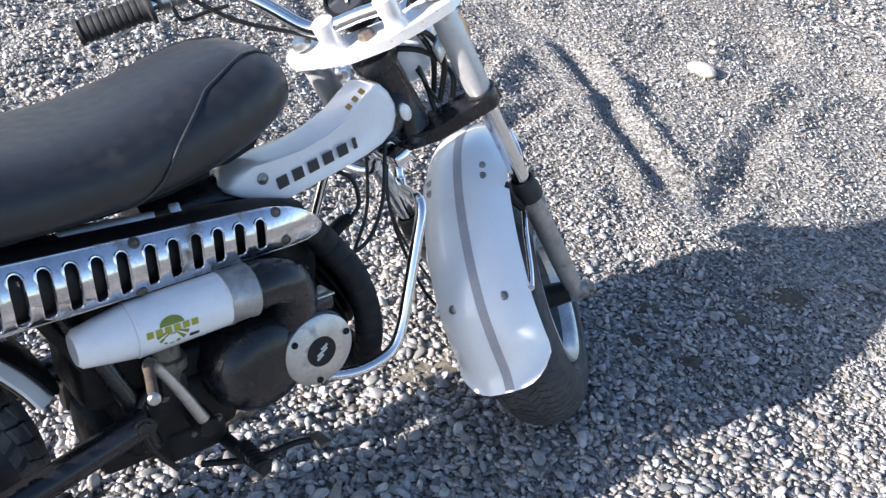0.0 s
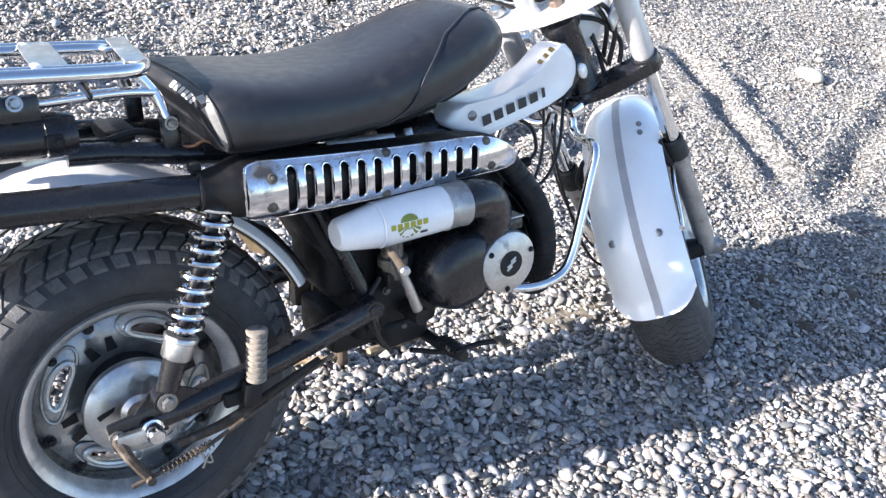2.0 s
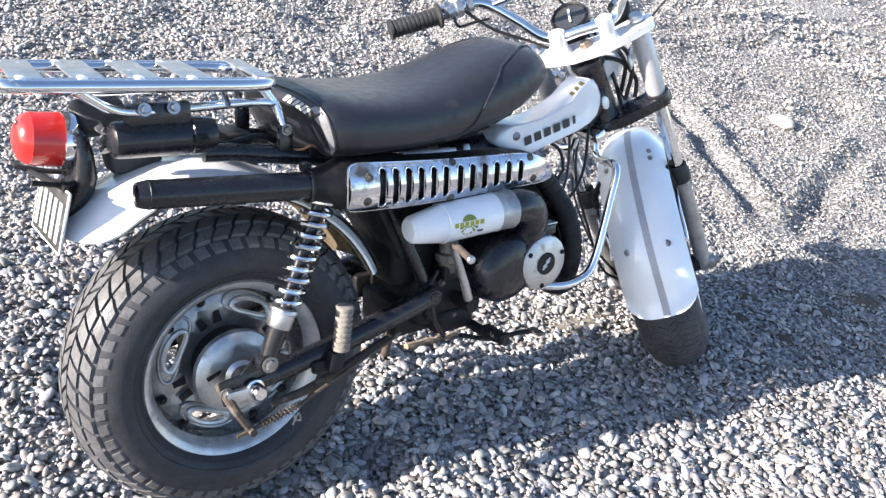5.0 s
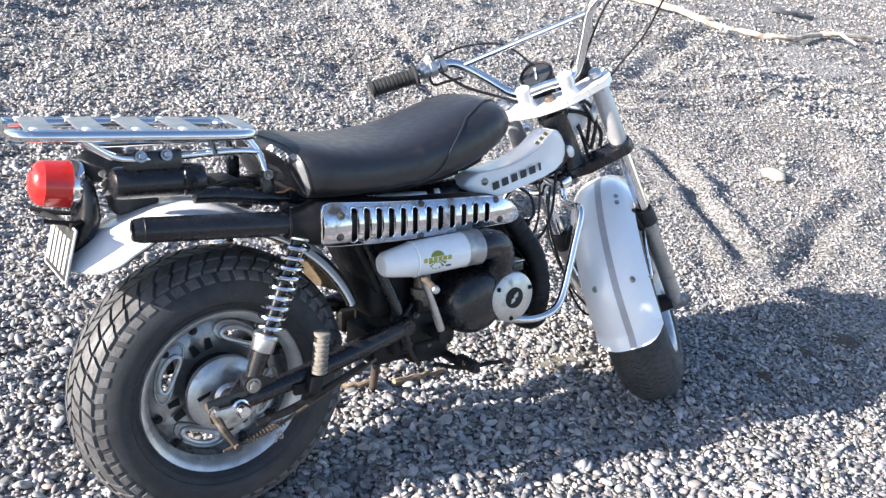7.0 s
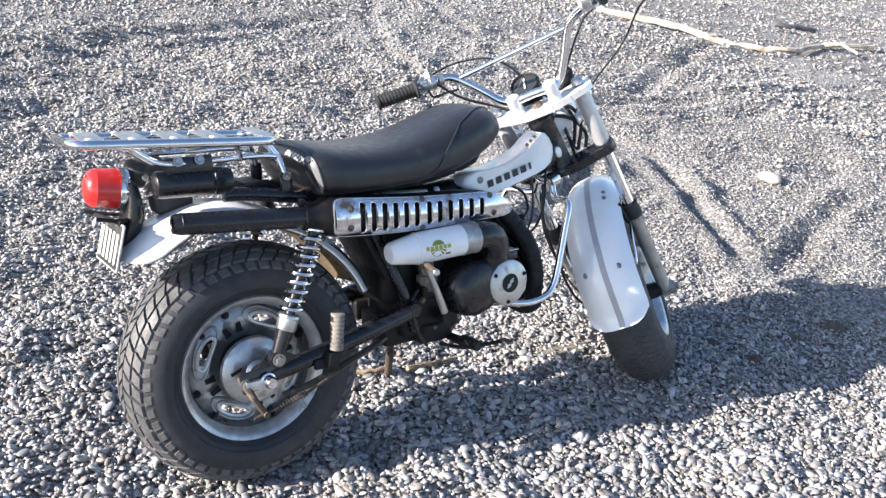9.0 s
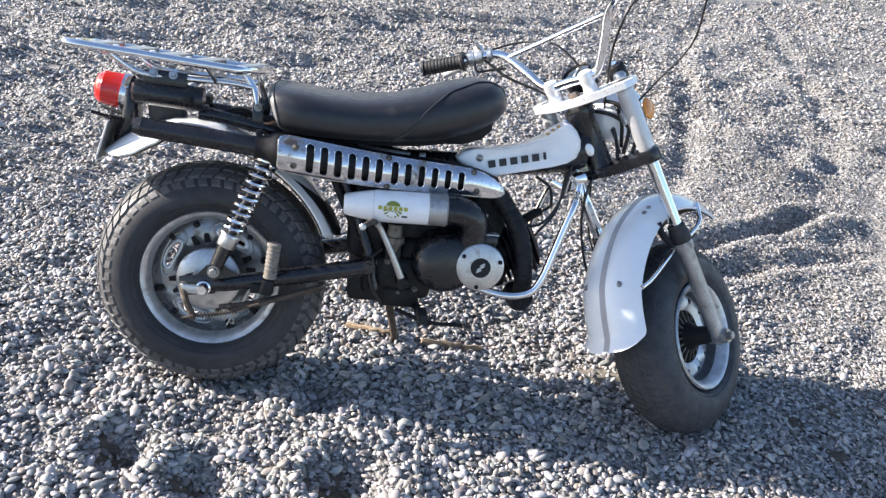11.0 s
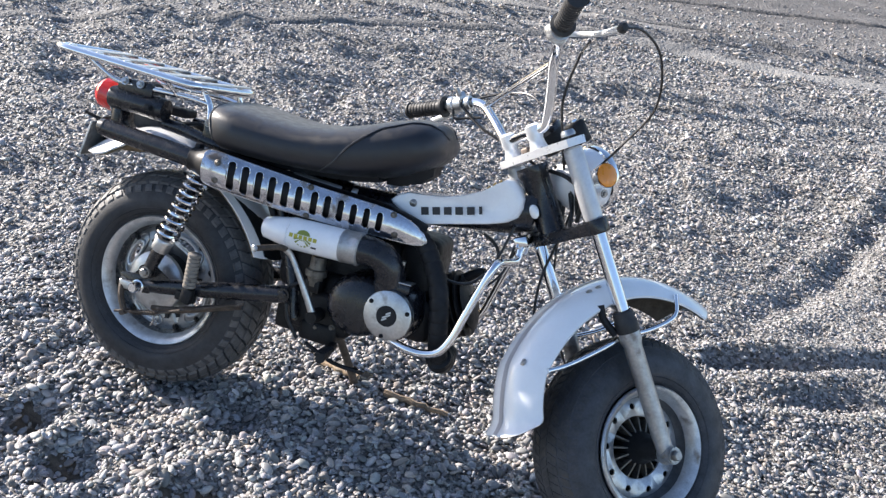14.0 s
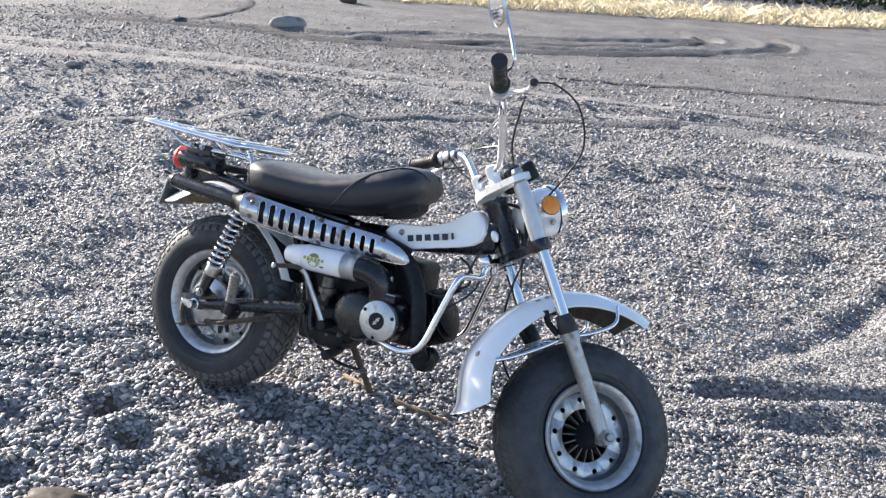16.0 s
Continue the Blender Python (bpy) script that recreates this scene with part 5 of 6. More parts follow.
def build_stand_and_pegs():
    leg = body("side_stand", tube([(0.400, 0.085, -0.020), (0.420, 0.110, -0.075), (0.446, 0.172, -0.178), (0.452, 0.186, -0.205)], [0.011, 0.010, 0.010, 0.011], 10), RUST, "rusty steel side stand")
    part("foot", block(bmesh.new(), (0.05, 0.035, 0.006), Matrix.Translation((0.455, 0.192, -0.214)), 0.002), RUST, leg)
    for side in (-1, 1):
        peg = body("foot_peg", tube([(0.470, side * 0.080, -0.020), (0.476, side * 0.130, -0.024), (0.482, side * 0.178, -0.022)], 0.010, 10), MATT_BLACK, "black serrated foot peg")
        bm = bmesh.new()
        for k in range(7):
            block(bm, (0.022, 0.0045, 0.010), Matrix.Translation((0.479, side * (0.122 + 0.0088 * k), -0.014)), 0.001)
        part("teeth", bm, MATT_BLACK, peg)
    pedal = body("brake_pedal", tube([(0.420, -0.118, -0.018), (0.49, -0.122, -0.042), (0.555, -0.126, -0.044), (0.580, -0.142, -0.040)], 0.0048, 8, 4), MATT_BLACK, "thin black brake pedal lever")
    part("pad", block(bmesh.new(), (0.018, 0.034, 0.007), Matrix.Translation((0.583, -0.150, -0.038)), 0.002), DULL_METAL, pedal)


build_stand_and_pegs()


# ---- the steered front end ----
FX, FY = 0.034, 0.106


def build_fork():
    for side in (-1, 1):
        y = side * FY
        leg = steered("fork_leg", lathe(bmesh.new(), [(0, 0.062), (0.012, 0.062), (0.015, 0.056), (0.015, 0.050)], (FX, y, 0), (0, 0, 1), 16), ALUMINIUM, "telescopic fork leg")
        part("upper_shroud", lathe(bmesh.new(), [(0.016, 0.026), (0.0195, 0.022), (0.0205, 0.0), (0.0200, -0.118), (0.018, -0.126)], (FX, y, 0), (0, 0, 1), 24), FORK_SILVER, leg, "dull silver fork shroud")
        part("stanchion", tube([(FX, y, -0.10), (FX, y, -0.36)], 0.0150, 20), CHROME, leg, "chrome stanchion")
        part("dust_seal", lathe(bmesh.new(), [(0.0175, -0.318), (0.021, -0.322), (0.0215, -0.336), (0.0235, -0.340), (0.024, -0.362), (0.021, -0.366)], (FX, y, 0), (0, 0, 1), 20), GRIP, leg, "black rubber dust seal")
        part("slider", lathe(bmesh.new(), [(0.018, -0.360), (0.0225, -0.364), (0.0230, -0.380), (0.0190, -0.392), (0.0185, -0.585), (0.0175, -0.600), (0.0170, -0.640), (0.012, -0.646), (0, -0.647)], (FX, y, 0), (0, 0, 1), 24), FORK_GREY, leg, "weathered grey fork slider")
        part("axle_boss", lathe(bmesh.new(), [(0, 0.024), (0.016, 0.024), (0.018, 0.020), (0.018, -0.024), (0, -0.024)], (FX, y, -0.628), (0, 1, 0), 20), FORK_GREY, leg)
    axle = steered("front_axle", tube([(FX, 0.150, -0.628), (FX, -0.140, -0.628)], 0.0075, 12), BOLT)
    bolt(axle, (FX, -0.130, -0.628), (0, -1, 0), 0.011, 0.012, "axle_nut")
    # yokes
    plan = [(0.060, 0.120), (0.048, 0.136), (0.026, 0.138), (0.010, 0.126), (-0.012, 0.080), (-0.028, 0.030), (-0.028, -0.030), (-0.012, -0.080), (0.010, -0.126), (0.026, -0.138), (0.048, -0.136), (0.060, -0.120), (0.052, -0.085), (0.030, -0.040), (0.030, 0.040), (0.052, 0.085)]
    yoke = steered("top_yoke", sheet(plan, (), 0.016, lambda u, v, w: Vector((u, v, 0.028 + w))), POLISHED, "bright aluminium top yoke", 25)
    for side in (-1, 1):
        part("riser", lathe(bmesh.new(), [(0.020, 0.044), (0.017, 0.052), (0.015, 0.064), (0.017, 0.070), (0.017, 0.092), (0.010, 0.097), (0, 0.097)], (-0.002, side * 0.048, 0), (0, 0, 1), 18), POLISHED, yoke)
    part("stem_nut", lathe(bmesh.new(), [(0.013, 0.045), (0.013, 0.051), (0.010, 0.055), (0, 0.056)], (0, 0, 0), (0, 0, 1), 6), material("brass_nut", (0.27, 0.21, 0.17), 0.45, 0.8, var=0.3), yoke, "brass stem nut")
    lower = steered("lower_yoke", sheet([(0.058, 0.115), (0.034, 0.134), (0.008, 0.112), (-0.022, 0.030), (-0.022, -0.030), (0.008, -0.112), (0.034, -0.134), (0.058, -0.115), (0.030, -0.035), (0.030, 0.035)], (), 0.024, lambda u, v, w: Vector((u, v, -0.152 + w))), BLACK, "black lower yoke", 25)
    for side in (-1, 1):
        part("clamp_ring", lathe(bmesh.new(), [(0.017, -0.124), (0.025, -0.124), (0.026, -0.130), (0.026, -0.150), (0.024, -0.154), (0.017, -0.154)], (FX, side * FY, 0), (0, 0, 1), 24), BLACK, lower)


build_fork()


def build_handlebar():
    right = [(0.000, 0.0, 0.080), (0.000, -0.048, 0.080), (0.012, -0.076, 0.088), (0.021, -0.110, 0.143), (0.026, -0.136, 0.190), (0.024, -0.162, 0.213), (0.008, -0.200, 0.232), (-0.005, -0.235, 0.244), (-0.048, -0.342, 0.262)]
    left = [(0.000, 0.048, 0.080), (0.008, 0.078, 0.090), (0.024, 0.115, 0.130), (0.038, 0.160, 0.176), (0.030, 0.195, 0.196), (-0.002, 0.248, 0.208), (-0.046, 0.338, 0.229)]
    pts = left[::-1] + right
    bar = steered("handlebar", sweep(bmesh.new(), curve_points(pts, 5), 0.0108, 14), CHROME, "high chrome handlebar with a cross brace")
    part("cross_brace", tube([(0.036, 0.160, 0.175), (0.025, -0.140, 0.194)], 0.0066, 10), CHROME, bar)
    for side in (-1, 1):
        a, b = (Vector((-0.005, -0.235, 0.244)), Vector((-0.051, -0.348, 0.263))) if side < 0 else (Vector((-0.006, 0.250, 0.208)), Vector((-0.048, 0.342, 0.230)))
        d = (b - a).normalized()
        n = (b - a).length
        prof = [(0.010, -0.002), (0.024, -0.001), (0.0245, 0.004), (0.018, 0.007)]
        for k in range(10):
            h = 0.010 + k * (n - 0.016) / 10
            prof += [(0.0172, h), (0.0178, h + 0.003), (0.0172, h + 0.0065), (0.0158, h + 0.0075), (0.0158, h + 0.0098)]
        prof += [(0.0195, n - 0.004), (0.019, n + 0.001), (0, n + 0.002)]
        grip = part("grip", lathe(bmesh.new(), prof, a, d, 20), GRIP, bar, "ribbed black rubber grip")
        c = Vector((0.006, -0.206, 0.236)) if side < 0 else Vector((0.010, 0.226, 0.204))
        perch = steered("lever_perch", lathe(bmesh.new(), [(0.012, -0.020), (0.0185, -0.019), (0.0190, -0.006), (0.0160, -0.004), (0.0160, 0.002), (0.0190, 0.004), (0.0195, 0.014), (0.012, 0.016)], c, d, 18), ALUMINIUM, "dull alloy lever perch and switch")
        if side > 0:
            part("clamp", lathe(bmesh.new(), [(0.011, -0.006), (0.016, -0.005), (0.016, 0.005), (0.011, 0.006)], c - d * 0.036, d, 16), ALUMINIUM, perch)
            part("switch", block(bmesh.new(), (0.026, 0.030, 0.026), Matrix.Translation(c + Vector((-0.006, 0.010, 0.004))), 0.007), ALUMINIUM, perch)
            part("pivot", block(bmesh.new(), (0.018, 0.020, 0.026), Matrix.Translation(c + Vector((0.014, -0.008, 0.012))), 0.005), ALUMINIUM, perch)
            part("screw_head", tube([c + Vector((0.006, -0.016, 0.016)), c + Vector((0.004, -0.018, 0.034))], [0.0055, 0.0045], 8), BOLT, perch)
            part("switch_wire", tube([c + Vector((-0.012, 0.0, -0.010)), c + Vector((-0.018, -0.004, -0.030)), c + Vector((0.0, -0.030, -0.040)), c + Vector((0.016, -0.060, -0.050))], 0.0030, 7, 5), CABLE, perch)
            lev = [c + Vector((0.018, 0.004, 0.000)), c + Vector((0.026, 0.020, -0.006)), c + Vector((0.012, 0.056, -0.012)), c + Vector((-0.012, 0.104, -0.014))]
            part("lever", loft([[p + Vector((0.0040 * math.cos(a), 0, 0.0075 * math.sin(a))) for a in (math.tau * k / 12 for k in range(12))] for p in curve_points(lev, 6)]), POLISHED, perch, "broad pale alloy lever")
        else:
            part("switch", block(bmesh.new(), (0.026, 0.028, 0.030), Matrix.Translation(c + Vector((-0.010, 0.004, 0.006))), 0.008), ALUMINIUM, perch)
            part("screw_head", block(bmesh.new(), (0.010, 0.008, 0.018), Matrix.Translation(c + Vector((0.0, 0.010, 0.028))), 0.003), ALUMINIUM, perch)
            lev = [c + Vector((0.020, 0, -0.006)), c + Vector((0.036, -0.020, -0.016)), c + Vector((0.026, -0.080, -0.032)), c + Vector((-0.006, -0.165, -0.044))]
            part("lever", loft([[p + Vector((0.0042 * math.cos(a), 0, 0.0055 * math.sin(a))) for a in (math.tau * k / 12 for k in range(12))] for p in curve_points(lev, 6)]), POLISHED, perch, "broad pale alloy lever")
            part("lever_ball", lathe(bmesh.new(), [(0, -0.010), (0.007, -0.007), (0.010, 0), (0.007, 0.007), (0, 0.010)], c + Vector((-0.008, -0.172, -0.046)), (0, 1, 0), 14), GRIP, perch)
    # mirror on the throttle side
    stem = steered("mirror", tube([(0.010, -0.212, 0.250), (0.004, -0.270, 0.262), (0.000, -0.322, 0.262), (0.010, -0.330, 0.330), (0.014, -0.335, 0.395), (0.004, -0.340, 0.408)], 0.0045, 8, 6), CHROME, "round chrome mirror on a thin stem")
    face = Vector((-0.85, 0.12, 0.10)).normalized()
    head = Vector((-0.014, -0.352, 0.392))
    part("shell", lathe(bmesh.new(), [(0, -0.016), (0.030, -0.013), (0.046, -0.006), (0.050, 0.0), (0.050, 0.004)], head, face, 32), ALUMINIUM, stem)
    part("glass", lathe(bmesh.new(), [(0.049, 0.002), (0, 0.002)], head, face, 32), material("mirror_glass", (0.9, 0.9, 0.9), 0.02, 1.0, var=0.0), stem)


build_handlebar()


def build_headlamp():
    c = (0.100, 0.0, -0.046)
    lamp = steered("headlamp", lathe(bmesh.new(), [(0, -0.058), (0.022, -0.054), (0.044, -0.040), (0.058, -0.016), (0.064, 0.012), (0.066, 0.046)], c, (1, 0, -0.06), 40), WHITE, "white painted headlamp shell")
    part("lamp_ring", lathe(bmesh.new(), [(0.066, 0.042), (0.070, 0.044), (0.071, 0.052), (0.066, 0.064), (0.060, 0.066)], c, (1, 0, -0.06), 40), CHROME, lamp, "chrome headlamp ring")
    part("lamp_glass", lathe(bmesh.new(), [(0.0605, 0.064), (0.045, 0.072), (0.022, 0.077), (0, 0.078)], c, (1, 0, -0.06), 40), LENS, lamp, "clear headlamp glass")
    bolt(lamp, (0.110, -0.0655, -0.085), (0, -1, -0.4), 0.006, 0.006)
    for side in (-1, 1):
        ear = steered("lamp_bracket", block(bmesh.new(), (0.070, 0.005, 0.030), Matrix.Translation((0.072, side * 0.078, -0.046)) @ Matrix.Rotation(radians(side * 16), 4, "Z"), 0.002), ALUMINIUM)
        reflector = steered("side_reflector", lathe(bmesh.new(), [(0.024, 0.0), (0.0245, 0.005), (0.021, 0.0075), (0, 0.009)], (0.094, side * 0.108, -0.049), (0, side, 0), 28), AMBER, "round amber side reflector")
        part("reflector_cup", lathe(bmesh.new(), [(0, -0.032), (0.008, -0.032), (0.010, -0.012), (0.022, -0.006), (0.0255, 0.0), (0.0255, 0.004)], (0.094, side * 0.108, -0.049), (0, side, 0), 28), CHROME, reflector)
    gauge = steered("speedometer", lathe(bmesh.new(), [(0, -0.035), (0.024, -0.034), (0.036, -0.022), (0.038, 0.020), (0.034, 0.024)], (0.080, 0.020, 0.062), (-0.35, 0, 1), 32), MATT_BLACK, "black round speedometer")
    part("dial", lathe(bmesh.new(), [(0.0345, 0.020), (0, 0.020)], (0.080, 0.020, 0.062), (-0.35, 0, 1), 32), GAUGE, gauge)
    part("bezel", lathe(bmesh.new(), [(0.033, 0.022), (0.0365, 0.025), (0.0395, 0.021), (0.039, 0.012)], (0.080, 0.020, 0.062), (-0.35, 0, 1), 32), BLACK, gauge)
    bm = block(bmesh.new(), (0.036, 0.004, 0.0015), Matrix.Translation((0.072, 0.020, 0.0845)) @ Matrix.Rotation(radians(-19), 4, "Y"))
    part("needle", bm, PALE_GREY, gauge)
    switch = steered("ignition_switch", lathe(bmesh.new(), [(0, -0.030), (0.018, -0.030), (0.021, -0.026), (0.022, 0.012), (0.019, 0.017), (0, 0.018)], (0.080, -0.078, 0.058), (-0.2, 0, 1), 24), MATT_BLACK, "black ignition switch")
    part("key_barrel", lathe(bmesh.new(), [(0.009, 0.016), (0.009, 0.022), (0, 0.022)], (0.080, -0.078, 0.058), (-0.2, 0, 1), 16), CHROME, switch)
    for pts in ([(0.060, -0.030, 0.005), (0.062, -0.066, -0.020), (0.056, -0.070, -0.070), (0.040, -0.040, -0.125)], [(0.070, -0.050, -0.010), (0.052, -0.060, -0.050), (0.050, -0.036, -0.110)], [(0.040, 0.010, 0.0), (0.048, -0.050, -0.035), (0.062, -0.072, -0.095), (0.045, -0.060, -0.130)]):
        steered("wiring", tube(pts, 0.0046, 10, 6), CABLE, "thick black wiring loom")
    for k, (p, q) in enumerate((((0.05, 0.03, -0.02), (0.03, 0.02, -0.13)), ((0.06, -0.03, -0.03), (0.02, -0.03, -0.14)), ((0.06, 0.0, 0.0), (0.05, 0.02, -0.12)))):
        steered("wiring", tube([p, Vector(p).lerp(Vector(q), 0.5) + Vector((0.012, 0.012 * (k - 1), 0)), q], 0.0042, 8, 6), CABLE, "black wiring loom")


build_headlamp()


def build_cables():
    lines = (
        ("throttle_cable", [(0.000, -0.372, 0.192), (0.070, -0.350, 0.180), (0.140, -0.300, 0.130), (0.160, -0.230, 0.050), (0.130, -0.140, 0.000), (0.080, -0.070, -0.040)], 0.0025),
        ("brake_cable", [(0.055, -0.225, 0.205), (0.058, -0.175, 0.185), (0.040, -0.115, 0.120), (0.050, -0.060, 0.040), (0.070, 0.02, -0.08), (0.050, 0.09, -0.20), (0.030, 0.132, -0.32), (0.020, 0.130, -0.48), (0.010, 0.100, -0.58)], 0.0027),
        ("clutch_cable", [(0.055, 0.225, 0.205), (0.105, 0.150, 0.190), (0.110, 0.06, 0.150), (0.090, 0.0, 0.030), (0.03, -0.04, -0.12)], 0.0026),
        ("switch_cable", [(0.01, 0.205, 0.195), (0.015, 0.165, 0.135), (0.030, 0.110, 0.080), (0.050, 0.060, 0.02), (0.06, 0.02, -0.04)], 0.0034),
        ("speedometer_cable", [(0.085, 0.0, 0.055), (0.10, -0.02, -0.02), (0.080, 0.040, -0.12), (0.000, 0.105, -0.24), (-0.060, 0.115, -0.38), (-0.030, 0.120, -0.52), (0.010, 0.095, -0.60)], 0.0032),
    )
    for name, pts, r in lines:
        steered(name, tube(pts, r, 7, 8), CABLE, "thin black control cable")
    body("engine_cable", tube([(0.800, -0.03, 0.33), (0.775, -0.05, 0.24), (0.73, -0.06, 0.19), (0.66, -0.07, 0.20), (0.62, -0.06, 0.24)], 0.0032, 7, 6), CABLE, "thin black cable to the engine")
    body("decompressor_cable", tube([(0.805, 0.03, 0.32), (0.79, 0.01, 0.22), (0.74, -0.02, 0.16), (0.70, -0.04, 0.10)], 0.0030, 7, 6), CABLE, "thin black cable to the engine")


build_cables()


def build_front_wheel():
    c = Vector((0.034, -0.008, -0.622))
    # the shade inside the rim is put into the barrel's darker grey
    wheel = steered("front_wheel", rim_barrel(0.129, 0.058, c), BARREL_SHADED, "silver pressed steel rim")
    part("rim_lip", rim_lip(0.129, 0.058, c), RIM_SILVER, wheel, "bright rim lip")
    part("tyre", tyre_mesh(0.130, 0.235, 0.0765, c + Vector((0, 0.007, 0))), FRONT_RUBBER, wheel, "fat dusty black balloon tyre")
    tagged(part("tread", tread_mesh(c + Vector((0, 0.007, 0)), 0.130, 0.2345, 0.0765, 74, 0.0018, 0.14, 0.03), FRONT_TREAD, wheel, "worn low tread blocks", smooth=0), kind="stuff")
    outer = [(0.107 * math.cos(t), 0.107 * math.sin(t)) for t in (math.tau * k / 56 for k in range(56))]
    holes = [[(0.066 * math.cos(t), 0.066 * math.sin(t)) for t in (math.tau * k / 40 for k in range(40))]]
    for k in range(10):
        a = math.tau * (k + 0.3) / 10
        holes.append([(0.089 * math.cos(a) + u, 0.089 * math.sin(a) + v) for u, v in oval(0, 0, 0.0068, 0.0068, 12)])
    part("disc", sheet(outer, holes, 0.004, lambda u, v, w: c + Vector((u, -0.010 - w - 0.008 * math.sin((math.hypot(u, v) - 0.066) / 0.041 * math.pi), v)),
                       [(0, q) for q in (-0.08, -0.04, 0, 0.04, 0.08)]), RIM_SILVER, wheel)
    part("disc_back", turned([(0.106, 0.006), (0.066, 0.008), (0.060, 0.05), (0, 0.05)], c, (0, 1, 0), 40), OILY, wheel)
    hub = part("hub", turned([(0.040, 0.03), (0.034, -0.030), (0.024, -0.046), (0.020, -0.088), (0, -0.088)], c, (0, 1, 0), 28), OILY, wheel, "dark finned hub")
    for k in range(16):
        a = math.tau * k / 16
        m = Matrix.Translation(c) @ Matrix.Rotation(a, 4, "Y") @ Matrix.Translation((0.044, -0.004, 0)) @ Matrix.Rotation(radians(18), 4, "Z")
        part("hub_fin", block(bmesh.new(), (0.042, 0.030, 0.0034), m), DULL_METAL, wheel)


build_front_wheel()


def build_front_guard():
    c = Vector((0.034, -0.010, -0.617))

    def flare(q):
        return -0.030 * max(0, (q - 0.80) / 0.20) + 0.020 * max(0, (q - 0.95) / 0.05) ** 1.5 - 0.012 * max(0, (0.36 - q) / 0.36)

    guard = steered("front_mudguard", guard_mesh(c, 39, 154.5, 0.362, 0.078, 0.046, 0.004, 56, flare), FENDER_WHITE, "white painted front mudguard with a grey centre stripe")
    # the inside is dark brown, with the shade under the mudguard painted in
    part("underside", guard_mesh(c, 39.6, 153.5, 0.3565, 0.0735, 0.044, 0.002, 48, flare), SHADED_BROWN, guard, "dark brown inside of the mudguard, its shade in the colour")
    bm = bmesh.new()
    rows = []
    for k in range(57):
        q = k / 56
        a = radians(40 + (154 - 40) * q)
        r = 0.362 + flare((40 + 114 * q - 39) / 115.5) + 0.0006
        rows.append([bm.verts.new(c + Vector((r * math.cos(a), y + 0.004, r * math.sin(a)))) for y in (-0.0165, -0.009, -0.0015)])
    for a, b in zip(rows, rows[1:]):
        for j in range(2):
            bm.faces.new((a[j], a[j + 1], b[j + 1], b[j]))
    part("stripe", bm, STRIPE, guard, "grey stripe")
    for ang, y, drop in ((129.8, -0.042, 0.0095), (129.8, 0.042, 0.0095), (90.2, -0.044, 0.0105), (94.4, -0.044, 0.0105), (90.2, 0.050, 0.0145), (94.4, 0.050, 0.0145)):
        a = radians(ang)
        d = Vector((math.cos(a), y * 4, math.sin(a))).normalized()
        screw(guard, c + Vector(((0.362 - drop) * math.cos(a), y, (0.362 - drop) * math.sin(a))), d, 0.0078, BOLT)
    for side in (-1, 1):
        y = side * 0.080 - 0.010
        stay = steered("mudguard_stay", tube([(-0.168, y, -0.372), (-0.120, y, -0.378), (-0.040, side * 0.088, -0.378), (0.012, side * 0.090, -0.374)], 0.0055, 10, 4), CHROME, "chrome mudguard stay")
        part("front_stay", tube([(0.040, side * 0.090, -0.374), (0.110, side * 0.088, -0.384), (0.176, side * 0.082 - 0.008, -0.378), (0.198, side * 0.076 - 0.01, -0.338)], 0.0055, 10, 4), CHROME, stay)
        part("inner_bracket", tube([(0.004, side * 0.072 - 0.01, -0.296), (0.000, side * 0.084, -0.325), (0.012, side * 0.090, -0.362)], 0.008, 8, 4), MATT_BLACK, stay)


build_front_guard()


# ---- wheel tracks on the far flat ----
def build_track(pts, half, mat, label, seed):
    """A strip of pressed sand with frayed edges, laid on the ground."""
    rng = random.Random(seed)
    line = curve_points([(x, y, 0) for x, y in pts], 40)
    left, right = [], []
    for i, p in enumerate(line):
        q = line[min(i + 1, len(line) - 1)] - line[max(i - 1, 0)]
        n = Vector((-q.y, q.x, 0)).normalized()
        taper = min(1, min(i, len(line) - 1 - i) / 12 + 0.15)
        left.append(p + n * half * taper * rng.uniform(0.80, 1.15))
        right.append(p - n * half * taper * rng.uniform(0.80, 1.15))
    bm = bmesh.new()
    rows = []
    for a, b in zip(left, right):
        row = []
        for k in range(5):
            p = a.lerp(b, k / 4)
            row.append(bm.verts.new((p.x, p.y, float(ground_height(p.x, p.y)) + (0.012 if 0 < k < 4 else -0.004))))
        rows.append(row)
    for a, b in zip(rows, rows[1:]):
        for k in range(4):
            bm.faces.new((a[k], a[k + 1], b[k + 1], b[k]))
    return tagged(part("wheel_track", bm, mat, None, smooth=60), label, "track", kind="structure")


